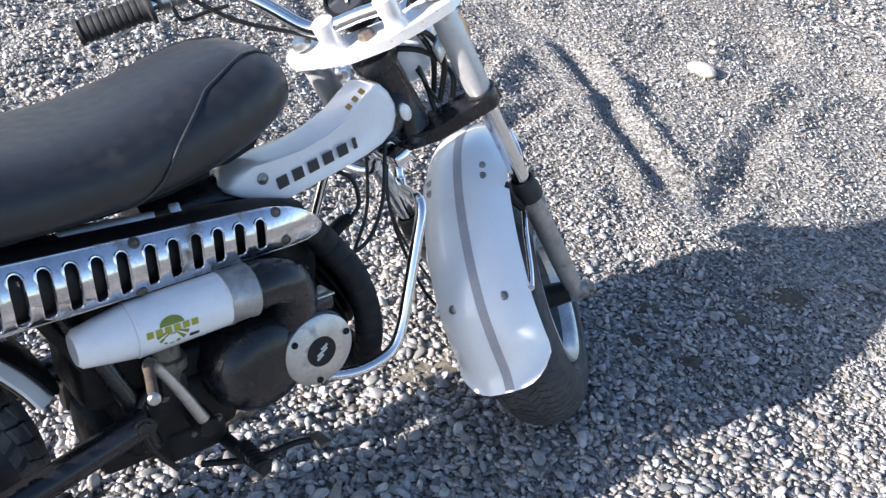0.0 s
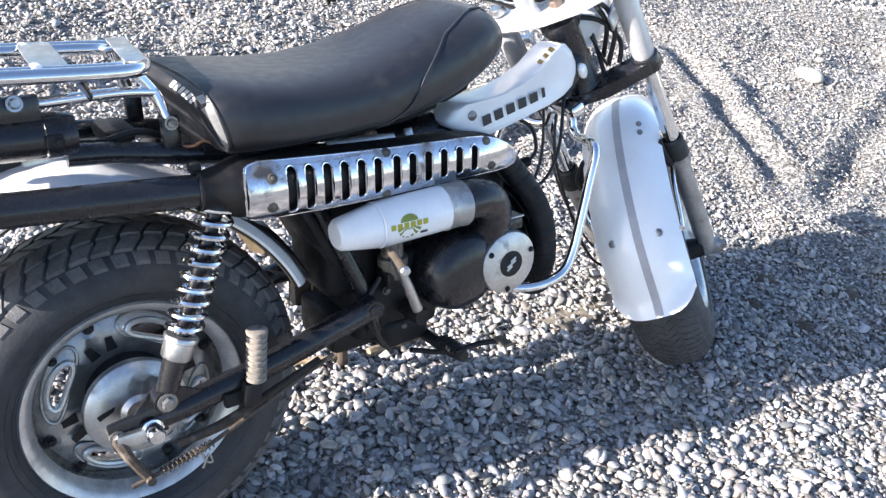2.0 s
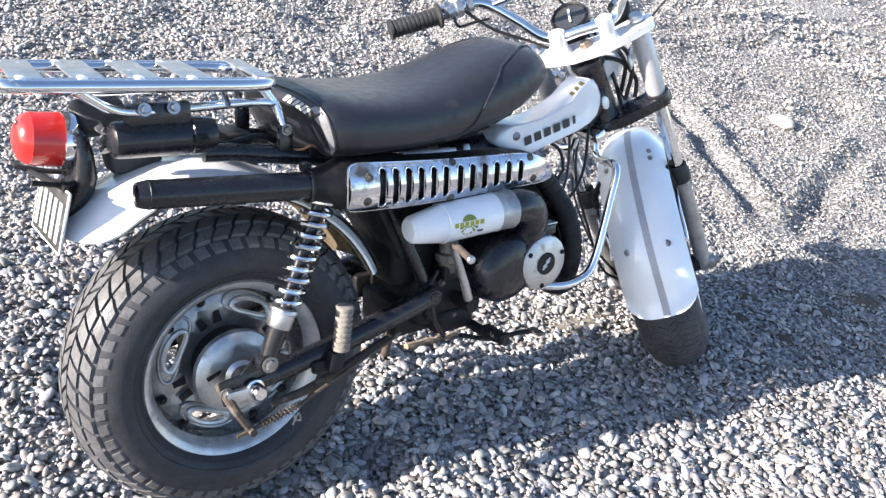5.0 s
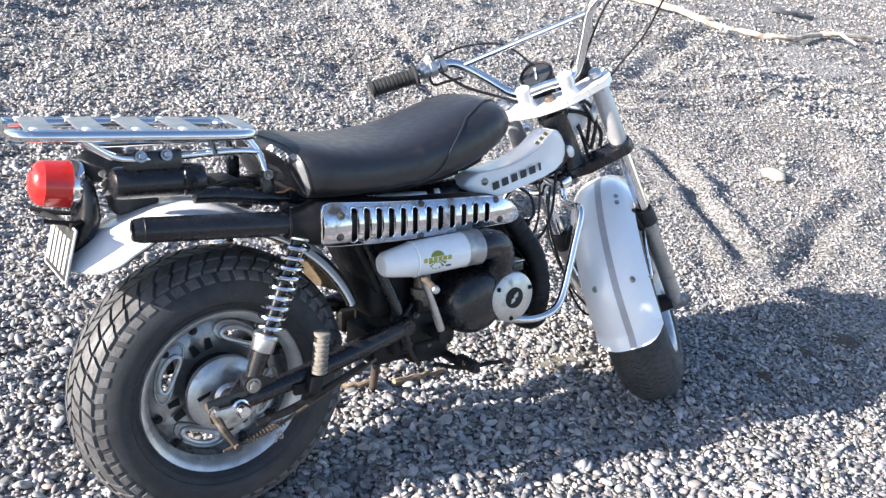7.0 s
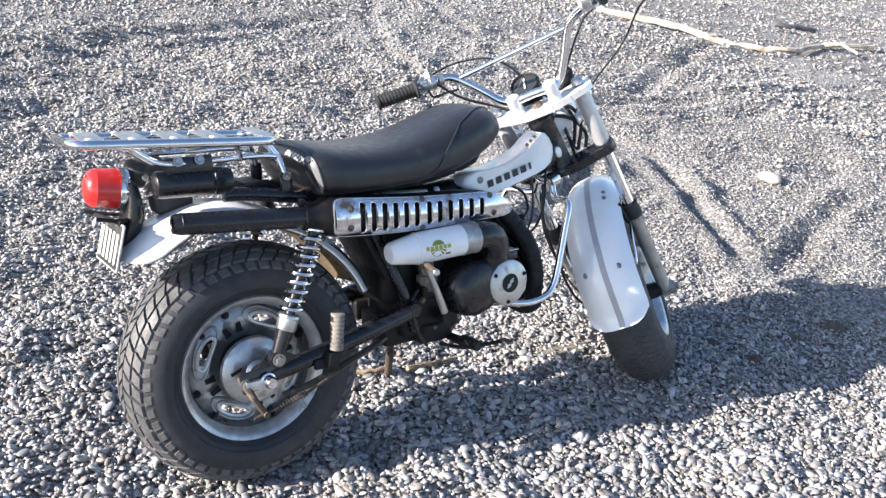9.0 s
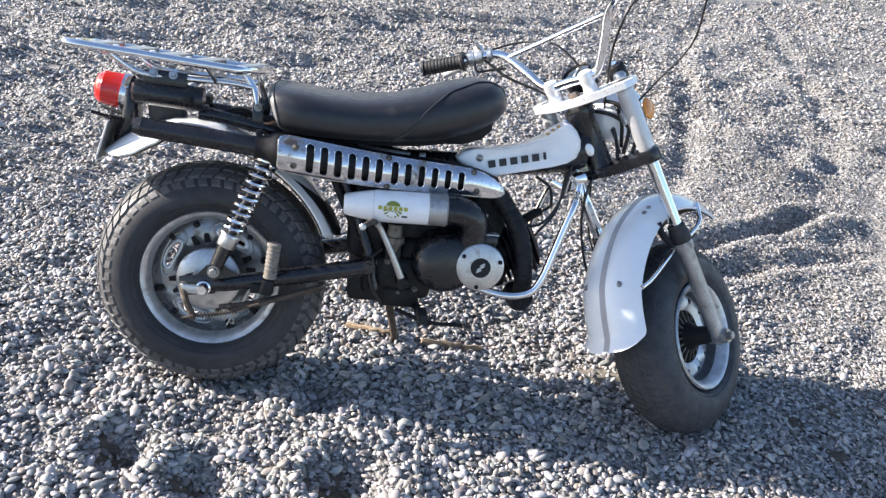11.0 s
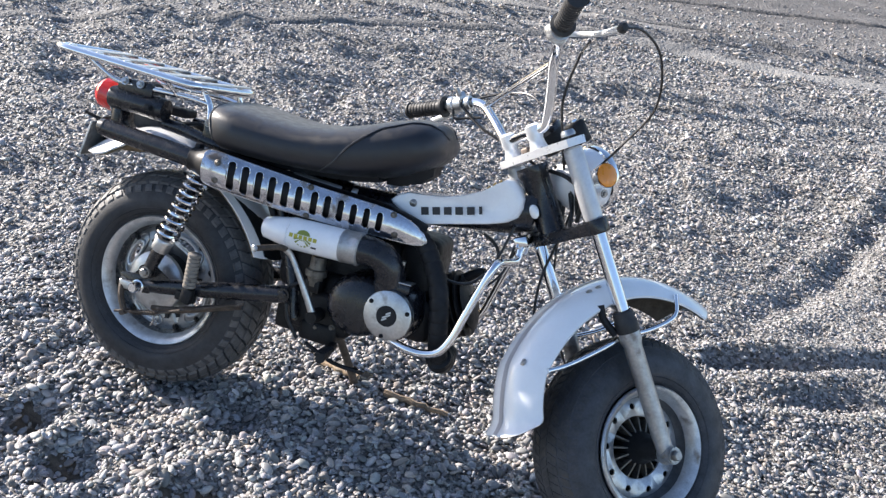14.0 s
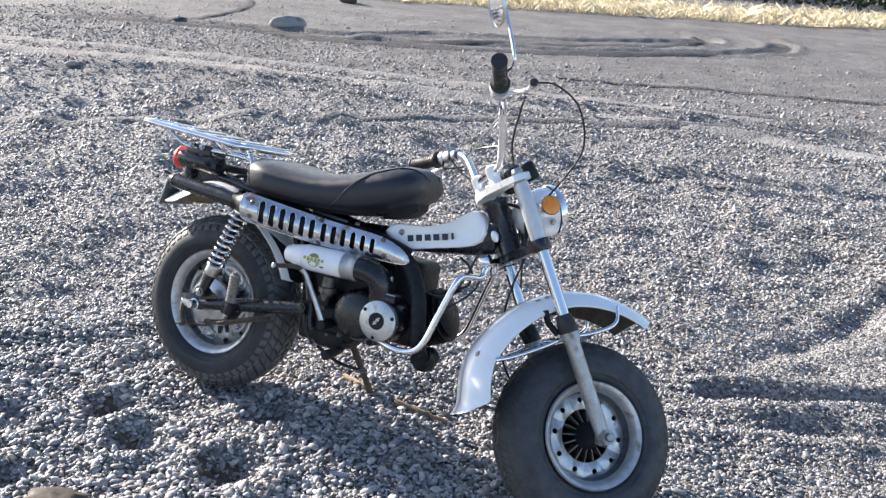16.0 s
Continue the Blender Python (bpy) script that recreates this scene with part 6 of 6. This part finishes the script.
DARK_TRACK = "dark wheel track curving across the flat sand"
PALE_TRACK = "pale dusty wheel track across the flat sand"
TRACKS = (
    (((-7.5, 6.2), (-5.3, 7.1), (-4.05, 7.2), (-1.67, 8.28), (0.39, 10.6), (0.88, 12.3), (0.70, 13.2)), 0.13, DARK_SAND, DARK_TRACK),
    (((-6.0, 7.2), (-3.6, 7.7), (-2.24, 8.87), (-0.6, 10.61), (-0.19, 11.79), (-0.40, 12.5)), 0.12, DARK_SAND, DARK_TRACK),
    (((-6.3, 7.0), (-6.2, 7.8), (-6.64, 9.29), (-7.4, 10.6)), 0.08, DARK_SAND, DARK_TRACK),
    (((-3.6, 1.8), (-2.48, 2.68), (-0.72, 4.24), (1.39, 5.34), (3.4, 5.9)), 0.07, DIM, DARK_TRACK),
    (((-0.9, 6.6), (0.5, 7.2), (1.9, 7.6), (3.2, 7.9)), 0.06, DIM, DARK_TRACK),
    (((-0.3, 5.4), (0.7, 5.9), (1.5, 6.0), (2.3, 5.6)), 0.06, DIM, DARK_TRACK),
    (((-7.0, 3.6), (-5.63, 4.06), (-4.18, 4.71), (-2.47, 4.95), (-0.83, 4.93), (0.77, 5.07), (1.8, 4.9), (4.0, 5.2)), 0.16, DUSTY, PALE_TRACK),
    (((-7.0, 4.3), (-5.2, 4.85), (-3.6, 5.3), (-2.0, 5.55), (-0.4, 5.6), (1.4, 5.9)), 0.12, DUSTY, PALE_TRACK),
)
for number, (pts, half, mat, label) in enumerate(TRACKS):
    build_track(pts, half, mat, label, number)


def off_track(spots, margin):
    """Which places lie clear of the wheel tracks."""
    keep = np.ones(len(spots), bool)
    x, y = spots[:, 0], spots[:, 1]
    for pts, half, _, _ in TRACKS:
        for (ax, ay), (bx, by) in zip(pts, pts[1:]):
            t = np.clip(((x - ax) * (bx - ax) + (y - ay) * (by - ay)) / ((bx - ax) ** 2 + (by - ay) ** 2), 0, 1)
            keep &= np.hypot(x - ax - t * (bx - ax), y - ay - t * (by - ay)) > half * margin
    return keep


# ---- bare sand under the engine guard and in the footprints ----
def build_sand(cx, cy, rx, ry, mat, label, seed):
    """A bare patch that lies in the shingle and dips under it at its edge."""
    rng = random.Random(seed)
    bm = bmesh.new()
    rings = []
    for r in range(1, 9):
        ring = []
        for k in range(36):
            a = math.tau * k / 36
            reach = r / 8 * (1 + 0.16 * math.sin(3 * a + seed) + 0.10 * math.sin(7 * a) + rng.uniform(-0.04, 0.04))
            x, y = cx + rx * reach * math.cos(a) - 0.02 * reach * math.sin(a), cy + ry * reach * math.sin(a)
            z = float(ground_height(x, y)) + 0.002 - 0.010 * (r / 8) ** 2 + rng.uniform(-0.0012, 0.0012)
            ring.append(bm.verts.new((x, y, z)))
        rings.append(ring)
    bm.faces.new(rings[0])
    for a, b in zip(rings, rings[1:]):
        for k in range(36):
            bm.faces.new((a[k], a[(k + 1) % 36], b[(k + 1) % 36], b[k]))
    return tagged(part("sand_patch", bm, mat, None, smooth=60), label, "sand", kind="structure")


BARE = ((1.02, 0.01, 0.105, 0.060, SAND, "bare patch of tan sand between the pebbles"),
        (-0.175, -0.33, 0.050, 0.050, DAMP_SAND, "dark damp sand laid bare in a footprint"),
        (-0.005, -0.43, 0.050, 0.045, DAMP_SAND, "dark damp sand laid bare in a footprint"),
        (0.30, -0.43, 0.075, 0.055, DAMP_SAND, "dark damp sand laid bare in a footprint"),
        (1.60, -0.11, 0.031, 0.034, DAMP_SAND, "small patch of dark damp sand between the pebbles"),
        (1.79, -0.26, 0.039, 0.043, DAMP_SAND, "small patch of dark damp sand between the pebbles"),
        (1.98, -0.29, 0.058, 0.064, DAMP_SAND, "small patch of dark damp sand between the pebbles"),
        (1.54, -0.28, 0.029, 0.032, DAMP_SAND, "small patch of dark damp sand between the pebbles"),
        (1.49, -0.17, 0.032, 0.035, DAMP_SAND, "small patch of dark damp sand between the pebbles"),
        (1.81, -0.17, 0.025, 0.028, DAMP_SAND, "small patch of dark damp sand between the pebbles"))
for number, (cx, cy, rx, ry, mat, label) in enumerate(BARE):
    build_sand(cx, cy, rx, ry, mat, label, number + 1)


# ---- driftwood and stones ----
def height_at(x, y):
    return float(ground_height(np.array([x]), np.array([y]))[0])


def build_stick(name, pts, radii, mat, label, category):
    rng = random.Random(len(name) + len(pts))
    line = curve_points([(x, y, height_at(x, y) + h) for x, y, h in pts], 6)
    line = [p + Vector((rng.uniform(-1, 1), rng.uniform(-1, 1), rng.uniform(-0.5, 0.5))) * radii[0] * 0.45 for p in line]
    rad = [radii[0] + (radii[1] - radii[0]) * i / (len(line) - 1) for i in range(len(line))]
    rad = [r * rng.uniform(0.85, 1.15) for r in rad]
    return tagged(part(name, sweep(bmesh.new(), line, rad, 7), mat, None, smooth=50), label, category, "driftwood on the gravel")


build_stick("driftwood_stick", [(0.33, 0.15, 0.006), (0.40, 0.115, 0.010), (0.46, 0.105, 0.012)], (0.008, 0.006), WOOD, "brown splintered driftwood stick under the side stand", "driftwood")
build_stick("driftwood_stick", [(0.53, 0.108, 0.010), (0.62, 0.115, 0.010), (0.70, 0.125, 0.008)], (0.010, 0.006), WOOD, "short brown splintered driftwood stick on the gravel", "driftwood")
build_stick("driftwood_branch", [(4.95, 3.8, 0.02), (5.14, 3.52, 0.03), (5.35, 3.15, 0.035), (5.41, 2.80, 0.03), (5.60, 2.40, 0.035), (6.20, 2.43, 0.05), (6.79, 2.32, 0.03)], (0.030, 0.018), PALE_WOOD, "long bleached crooked driftwood branch", "driftwood")
build_stick("driftwood_branch", [(6.2, 2.44, 0.05), (6.3, 2.35, 0.06), (6.35, 2.2, 0.04)], (0.022, 0.010), PALE_WOOD, "short bleached driftwood branch stub", "driftwood")
build_stick("driftwood_branch", [(6.45, 3.08, 0.03), (6.65, 3.0, 0.04), (6.9, 2.95, 0.03)], (0.030, 0.020), STONE_DARK, "short dark driftwood branch", "driftwood")


def build_stone(name, x, y, size, turn, mat, label, seed, rough=0.22, fine=0.06):
    bm = bmesh.new()
    bmesh.ops.create_icosphere(bm, subdivisions=3, radius=1)
    off = Vector((seed * 3.1, seed * 1.7, 0))
    for v in bm.verts:
        v.co *= 1 + rough * noise.noise(v.co * 1.1 + off) + fine * noise.noise(v.co * 3.5 + off)
    m = Matrix.Translation((x, y, height_at(x, y) + size[2] * 0.55)) @ Matrix.Rotation(turn, 4, "Z") @ Matrix.Diagonal((*size, 1))
    bmesh.ops.transform(bm, matrix=m, verts=bm.verts)
    return tagged(part(name, bm, mat, None, smooth=60), label, "stone", "stones on the beach")


build_stone("white_stone", 2.90, 0.63, (0.030, 0.058, 0.026), 0.25, STONE_WHITE, "smooth whitish oblong stone lying on the gravel", 1)
build_stone("beach_rock", -4.98, 7.95, (0.22, 0.15, 0.085), 0.9, STONE_GREY, "low grey boulder beside the far wheel ruts", 2, 0.5)
build_stone("beach_rock", -4.58, 3.90, (0.06, 0.04, 0.026), 0.9, STONE_GREY, "small pale grey rock on the gravel", 3)
# the clod's dark brown has the shadows on it put into the colour
build_stone("sand_clod", 0.040, -0.735, (0.062, 0.032, 0.011), 0.5, BROWN_STONE, "low crumbling clod of brown sand in the gravel", 4, 0.9, 0.45)
build_stone("beach_rock", -6.31, 11.9, (0.16, 0.13, 0.12), 0.2, BROWN_STONE, "tawny rock near the dry grass", 6)
build_stone("white_stone", 3.24, 0.80, (0.016, 0.020, 0.012), 0.2, STONE_WHITE, "small white stone beside the oblong one", 7)
build_stone("white_stone", 3.13, 0.73, (0.014, 0.018, 0.010), 0.9, STONE_WHITE, "small white stone beside the oblong one", 8)
build_stone("white_stone", 2.65, 0.37, (0.014, 0.011, 0.008), 0.5, STONE_WHITE, "small white stone on the gravel", 9)
build_stone("white_stone", -3.30, 3.31, (0.030, 0.024, 0.018), 0.3, STONE_WHITE, "small white stone on the gravel", 5)


# ---- shingle ----
def icosphere(level):
    bm = bmesh.new()
    bmesh.ops.create_icosphere(bm, subdivisions=level, radius=1)
    bm.verts.ensure_lookup_table()
    v = np.array([p.co[:] for p in bm.verts])
    f = np.array([[p.index for p in q.verts] for q in bm.faces])
    bm.free()
    return v, f


def halved(base, faces):
    """Each triangle cut into four, its new corners on the unit sphere."""
    base, cut, out = [tuple(p) for p in base], {}, []

    def middle(i, j):
        key = (min(i, j), max(i, j))
        if key not in cut:
            p = np.array(base[i]) + np.array(base[j])
            base.append(tuple(p / np.linalg.norm(p)))
            cut[key] = len(base) - 1
        return cut[key]

    for a, b, c in faces:
        ab, bc, ca = middle(a, b), middle(b, c), middle(c, a)
        out += [(a, ab, ca), (ab, b, bc), (ca, bc, c), (ab, bc, ca)]
    return np.array(base), np.array(out)


def scatter(name, spots, radii, level, seed, label):
    """Flattened, turned and dented pebbles as one mesh."""
    rng = np.random.RandomState(seed)
    if level >= 1:
        base, faces = icosphere(level)
    else:
        base = np.array([(1, 0, 0), (-1, 0, 0), (0, 1, 0), (0, -1, 0), (0, 0, 1), (0, 0, -1)], float)
        faces = np.array([(0, 2, 4), (2, 1, 4), (1, 3, 4), (3, 0, 4), (2, 0, 5), (1, 2, 5), (3, 1, 5), (0, 3, 5)])
    if level == 0.5:
        base, faces = halved(base, faces)
    n, k = len(spots), len(base)
    z = ground_height(spots[:, 0], spots[:, 1])
    s = np.stack([radii * rng.uniform(1.0, 1.95, n), radii * rng.uniform(0.75, 1.15, n), radii * rng.uniform(0.36, 0.66, n)], 1)
    v = base[None] * s[:, None, :] * (1 + (0.06 if level else 0.16) * rng.standard_normal((n, k, 1)))
    tilt, turn = rng.normal(0, 0.5, n), rng.uniform(0, math.tau, n)
    ct, st = np.cos(tilt)[:, None], np.sin(tilt)[:, None]
    v = np.stack([v[..., 0] * ct + v[..., 2] * st, v[..., 1], -v[..., 0] * st + v[..., 2] * ct], -1)
    ct, st = np.cos(turn)[:, None], np.sin(turn)[:, None]
    v = np.stack([v[..., 0] * ct - v[..., 1] * st, v[..., 0] * st + v[..., 1] * ct, v[..., 2]], -1)
    v += np.stack([spots[:, 0], spots[:, 1], z + radii * rng.uniform(-0.25, 0.75, n) - 0.002], 1)[:, None, :]
    verts = v.reshape(-1, 3).astype(np.float32)
    tris = (faces[None] + (np.arange(n) * k)[:, None, None]).reshape(-1).astype(np.int32)
    me = bpy.data.meshes.new(name)
    me.vertices.add(len(verts))
    me.vertices.foreach_set("co", verts.ravel())
    me.loops.add(len(tris))
    me.loops.foreach_set("vertex_index", tris)
    me.polygons.add(len(tris) // 3)
    me.polygons.foreach_set("loop_start", np.arange(0, len(tris), 3, dtype=np.int32))
    me.polygons.foreach_set("loop_total", np.full(len(tris) // 3, 3, np.int32))
    me.polygons.foreach_set("use_smooth", np.ones(len(tris) // 3, bool))
    me.update(calc_edges=True)
    me.materials.append(PEBBLE)
    return tagged(new(name, me), label, "pebbles", kind="stuff")


def shingle():
    rng = np.random.RandomState(11)
    x0, x1, y0, y1 = -0.75, 2.05, -0.90, 0.85
    n = 50000
    spots = np.stack([rng.uniform(x0, x1, n), rng.uniform(y0, y1, n)], 1)
    # fewer on the bare sand
    bare = np.min([np.hypot((spots[:, 0] - cx) / rx, (spots[:, 1] - cy) / ry) for cx, cy, rx, ry, _, _ in BARE], axis=0)
    spots = spots[rng.uniform(0, 1, n) < np.clip(bare, 0.38, 1)]
    n = len(spots)
    # coarser towards the camera's side and the rear wheel, finer ahead and beyond
    coarse = np.clip(1.06 - 0.34 * np.clip(spots[:, 0] - 0.95, 0, 2) - 0.14 * (spots[:, 1] + 0.2), 0.60, 1.20)
    r = np.exp(rng.normal(math.log(0.0050), 0.33, n)) * coarse
    r = np.clip(r, 0.0028, 0.0115)
    big = r > 0.0086
    scatter("gravel_coarse", spots[big], r[big], 2, 1, "rounded grey beach pebbles round the motorcycle")
    tiny = r < 0.0036
    mid = ~big & ~tiny
    scatter("gravel_fine", spots[mid], r[mid], 0.5, 2, "small rounded grey beach pebbles round the motorcycle")
    scatter("gravel_chips", spots[tiny], r[tiny], 0, 5, "tiny grey stone chips between the pebbles")
    n = 290000
    spots = np.stack([rng.uniform(-3.2, 5.2, n), rng.uniform(-1.3, 5.2, n)], 1)
    keep = ~((spots[:, 0] > x0) & (spots[:, 0] < x1) & (spots[:, 1] > y0) & (spots[:, 1] < y1))
    far = np.hypot(spots[:, 0] - 0.6, spots[:, 1])
    # fine where wheels have passed ahead of the motorcycle, coarser elsewhere
    fine = np.clip(1 - np.hypot((spots[:, 0] - 2.7) / 1.6, (spots[:, 1] - 0.9) / 1.5), 0, 1)
    size = np.clip(0.0060 + 0.0011 * (far - 1.2), 0.0058, 0.0095) * (1 - 0.38 * np.clip(fine * 2.5, 0, 1))
    keep &= rng.uniform(0, 1, n) < np.clip(1.10 - 0.24 * far + 0.5 * fine, 0.12, 1)
    keep &= off_track(spots, 1.1) | (rng.uniform(0, 1, n) < 0.30)
    # a pressed band of finer gravel between two ruts
    band = np.abs(spots[:, 0] - np.interp(spots[:, 1], (0.05, 0.61, 1.27), (2.05, 2.28, 2.60))) < 0.11
    size[band & (spots[:, 1] > 0) & (spots[:, 1] < 1.5)] *= 0.62
    spots, size = spots[keep], size[keep]
    r = np.clip(np.exp(rng.normal(0, 0.32, len(spots))) * size, 0.003, 0.018)
    scatter("gravel_outer", spots, r, 0, 3, "rounded grey beach pebbles further off")


shingle()


def far_shingle():
    rng = np.random.RandomState(17)
    n = 76000
    spots = np.stack([rng.uniform(-8.5, 10.0, n), rng.uniform(0.6, 11.0, n)], 1)
    keep = (spots[:, 0] > spots[:, 1] * 0.15 - 9.5) & ~((spots[:, 1] < 4.2) & (spots[:, 0] > -2.6) & (spots[:, 0] < 4.0))
    spots = spots[keep]
    # clear of the tracks, and thinning out on the sand flat
    spots = spots[(off_track(spots, 1.15) | (rng.uniform(0, 1, len(spots)) < 0.2)) & (rng.uniform(0, 1, len(spots)) < np.clip((8.0 - spots[:, 1]) / 2.5, 0.06, 1))]
    r = np.clip(np.exp(rng.normal(math.log(0.0115), 0.32, len(spots))), 0.006, 0.028)
    ob = scatter("gravel_far", spots, r, 0, 4, "coarse dark gravel on the far flat")
    ob.data.materials[0] = DARK_PEBBLE


far_shingle()


# single larger pebbles along the camera's side of the motorcycle
def single_pebbles():
    rng = random.Random(21)
    shapes = []
    for k in range(6):
        bm = bmesh.new()
        bmesh.ops.create_icosphere(bm, subdivisions=2, radius=1)
        for v in bm.verts:
            v.co *= 1 + 0.16 * noise.noise(v.co * 1.2 + Vector((k * 5.3, 0, 0)))
        me = bpy.data.meshes.new("pebble")
        bm.to_mesh(me)
        bm.free()
        me.materials.append(PEBBLE_ONE)
        me.shade_smooth()
        shapes.append(me)
    for k in range(300):
        x, y = rng.triangular(-0.7, 1.5, -0.4), rng.uniform(-0.75, 0.05)
        r = rng.triangular(0.0065, 0.0125, 0.008)
        ob = new("pebble", rng.choice(shapes))
        ob.parent = ground
        ob.matrix_basis = (Matrix.Translation((x, y, height_at(x, y) + r * 0.25)) @ Matrix.Rotation(rng.uniform(0, 6.28), 4, "Z") @ Matrix.Rotation(rng.gauss(0, 0.25), 4, "X")
                           @ Matrix.Diagonal((r * rng.uniform(1.0, 1.6), r * rng.uniform(0.75, 1.0), r * rng.uniform(0.40, 0.65), 1)))


single_pebbles()


# ---- the far edge of the beach ----
def build_grass():
    rng = random.Random(8)
    bm = bmesh.new()
    line = [(-14.0, 9.5), (-5.9, 13.1), (-3.1, 14.6), (-0.8, 15.8), (0.8, 17.0), (2.5, 18.4), (9.0, 21.0)]
    for (ax, ay), (bx, by) in zip(line, line[1:]):
        count = int(math.hypot(bx - ax, by - ay) * 420)
        for _ in range(count):
            t, back = rng.random(), rng.random() ** 1.3 * 3.0
            x, y = ax + (bx - ax) * t - back * 0.35, ay + (by - ay) * t + back
            h, lean = rng.uniform(0.06, 0.30), Vector((rng.gauss(0, 0.20), rng.gauss(0, 0.20), 0))
            p = Vector((x, y, -0.02))
            w = Vector((rng.uniform(-1, 1), rng.uniform(-1, 1), 0)).normalized() * rng.uniform(0.006, 0.016)
            vs = [bm.verts.new(q) for q in (p - w, p + w, p + w * 0.7 + lean * 0.6 + Vector((0, 0, h * 0.6)), p + lean * 1.6 + Vector((0, 0, h)), p - w * 0.7 + lean * 0.6 + Vector((0, 0, h * 0.6)))]
            bm.faces.new(vs)
    tagged(part("dry_grass", bm, DRY_GRASS, None, smooth=0), "band of dry straw-coloured grass at the far edge", "grass", kind="stuff")
    bm = bmesh.new()
    for _ in range(9000):
        x = rng.uniform(-6, 16)
        y = 24 + 0.18 * x + rng.uniform(0, 6)
        z = rng.uniform(0, 1.6) * min(1, max(0.1, (x + 6) / 6))
        d = Vector((rng.gauss(0, 1), rng.gauss(0, 1), rng.gauss(0, 1))).normalized() * rng.uniform(0.06, 0.16)
        e = d.orthogonal().normalized() * rng.uniform(0.04, 0.09)
        p = Vector((x, y, z))
        bm.faces.new([bm.verts.new(q) for q in (p - d, p + e, p + d, p - e)])
    tagged(part("far_scrub", bm, SCRUB, None, smooth=0), "dark green scrub behind the dry grass", "bushes", kind="stuff")


build_grass()
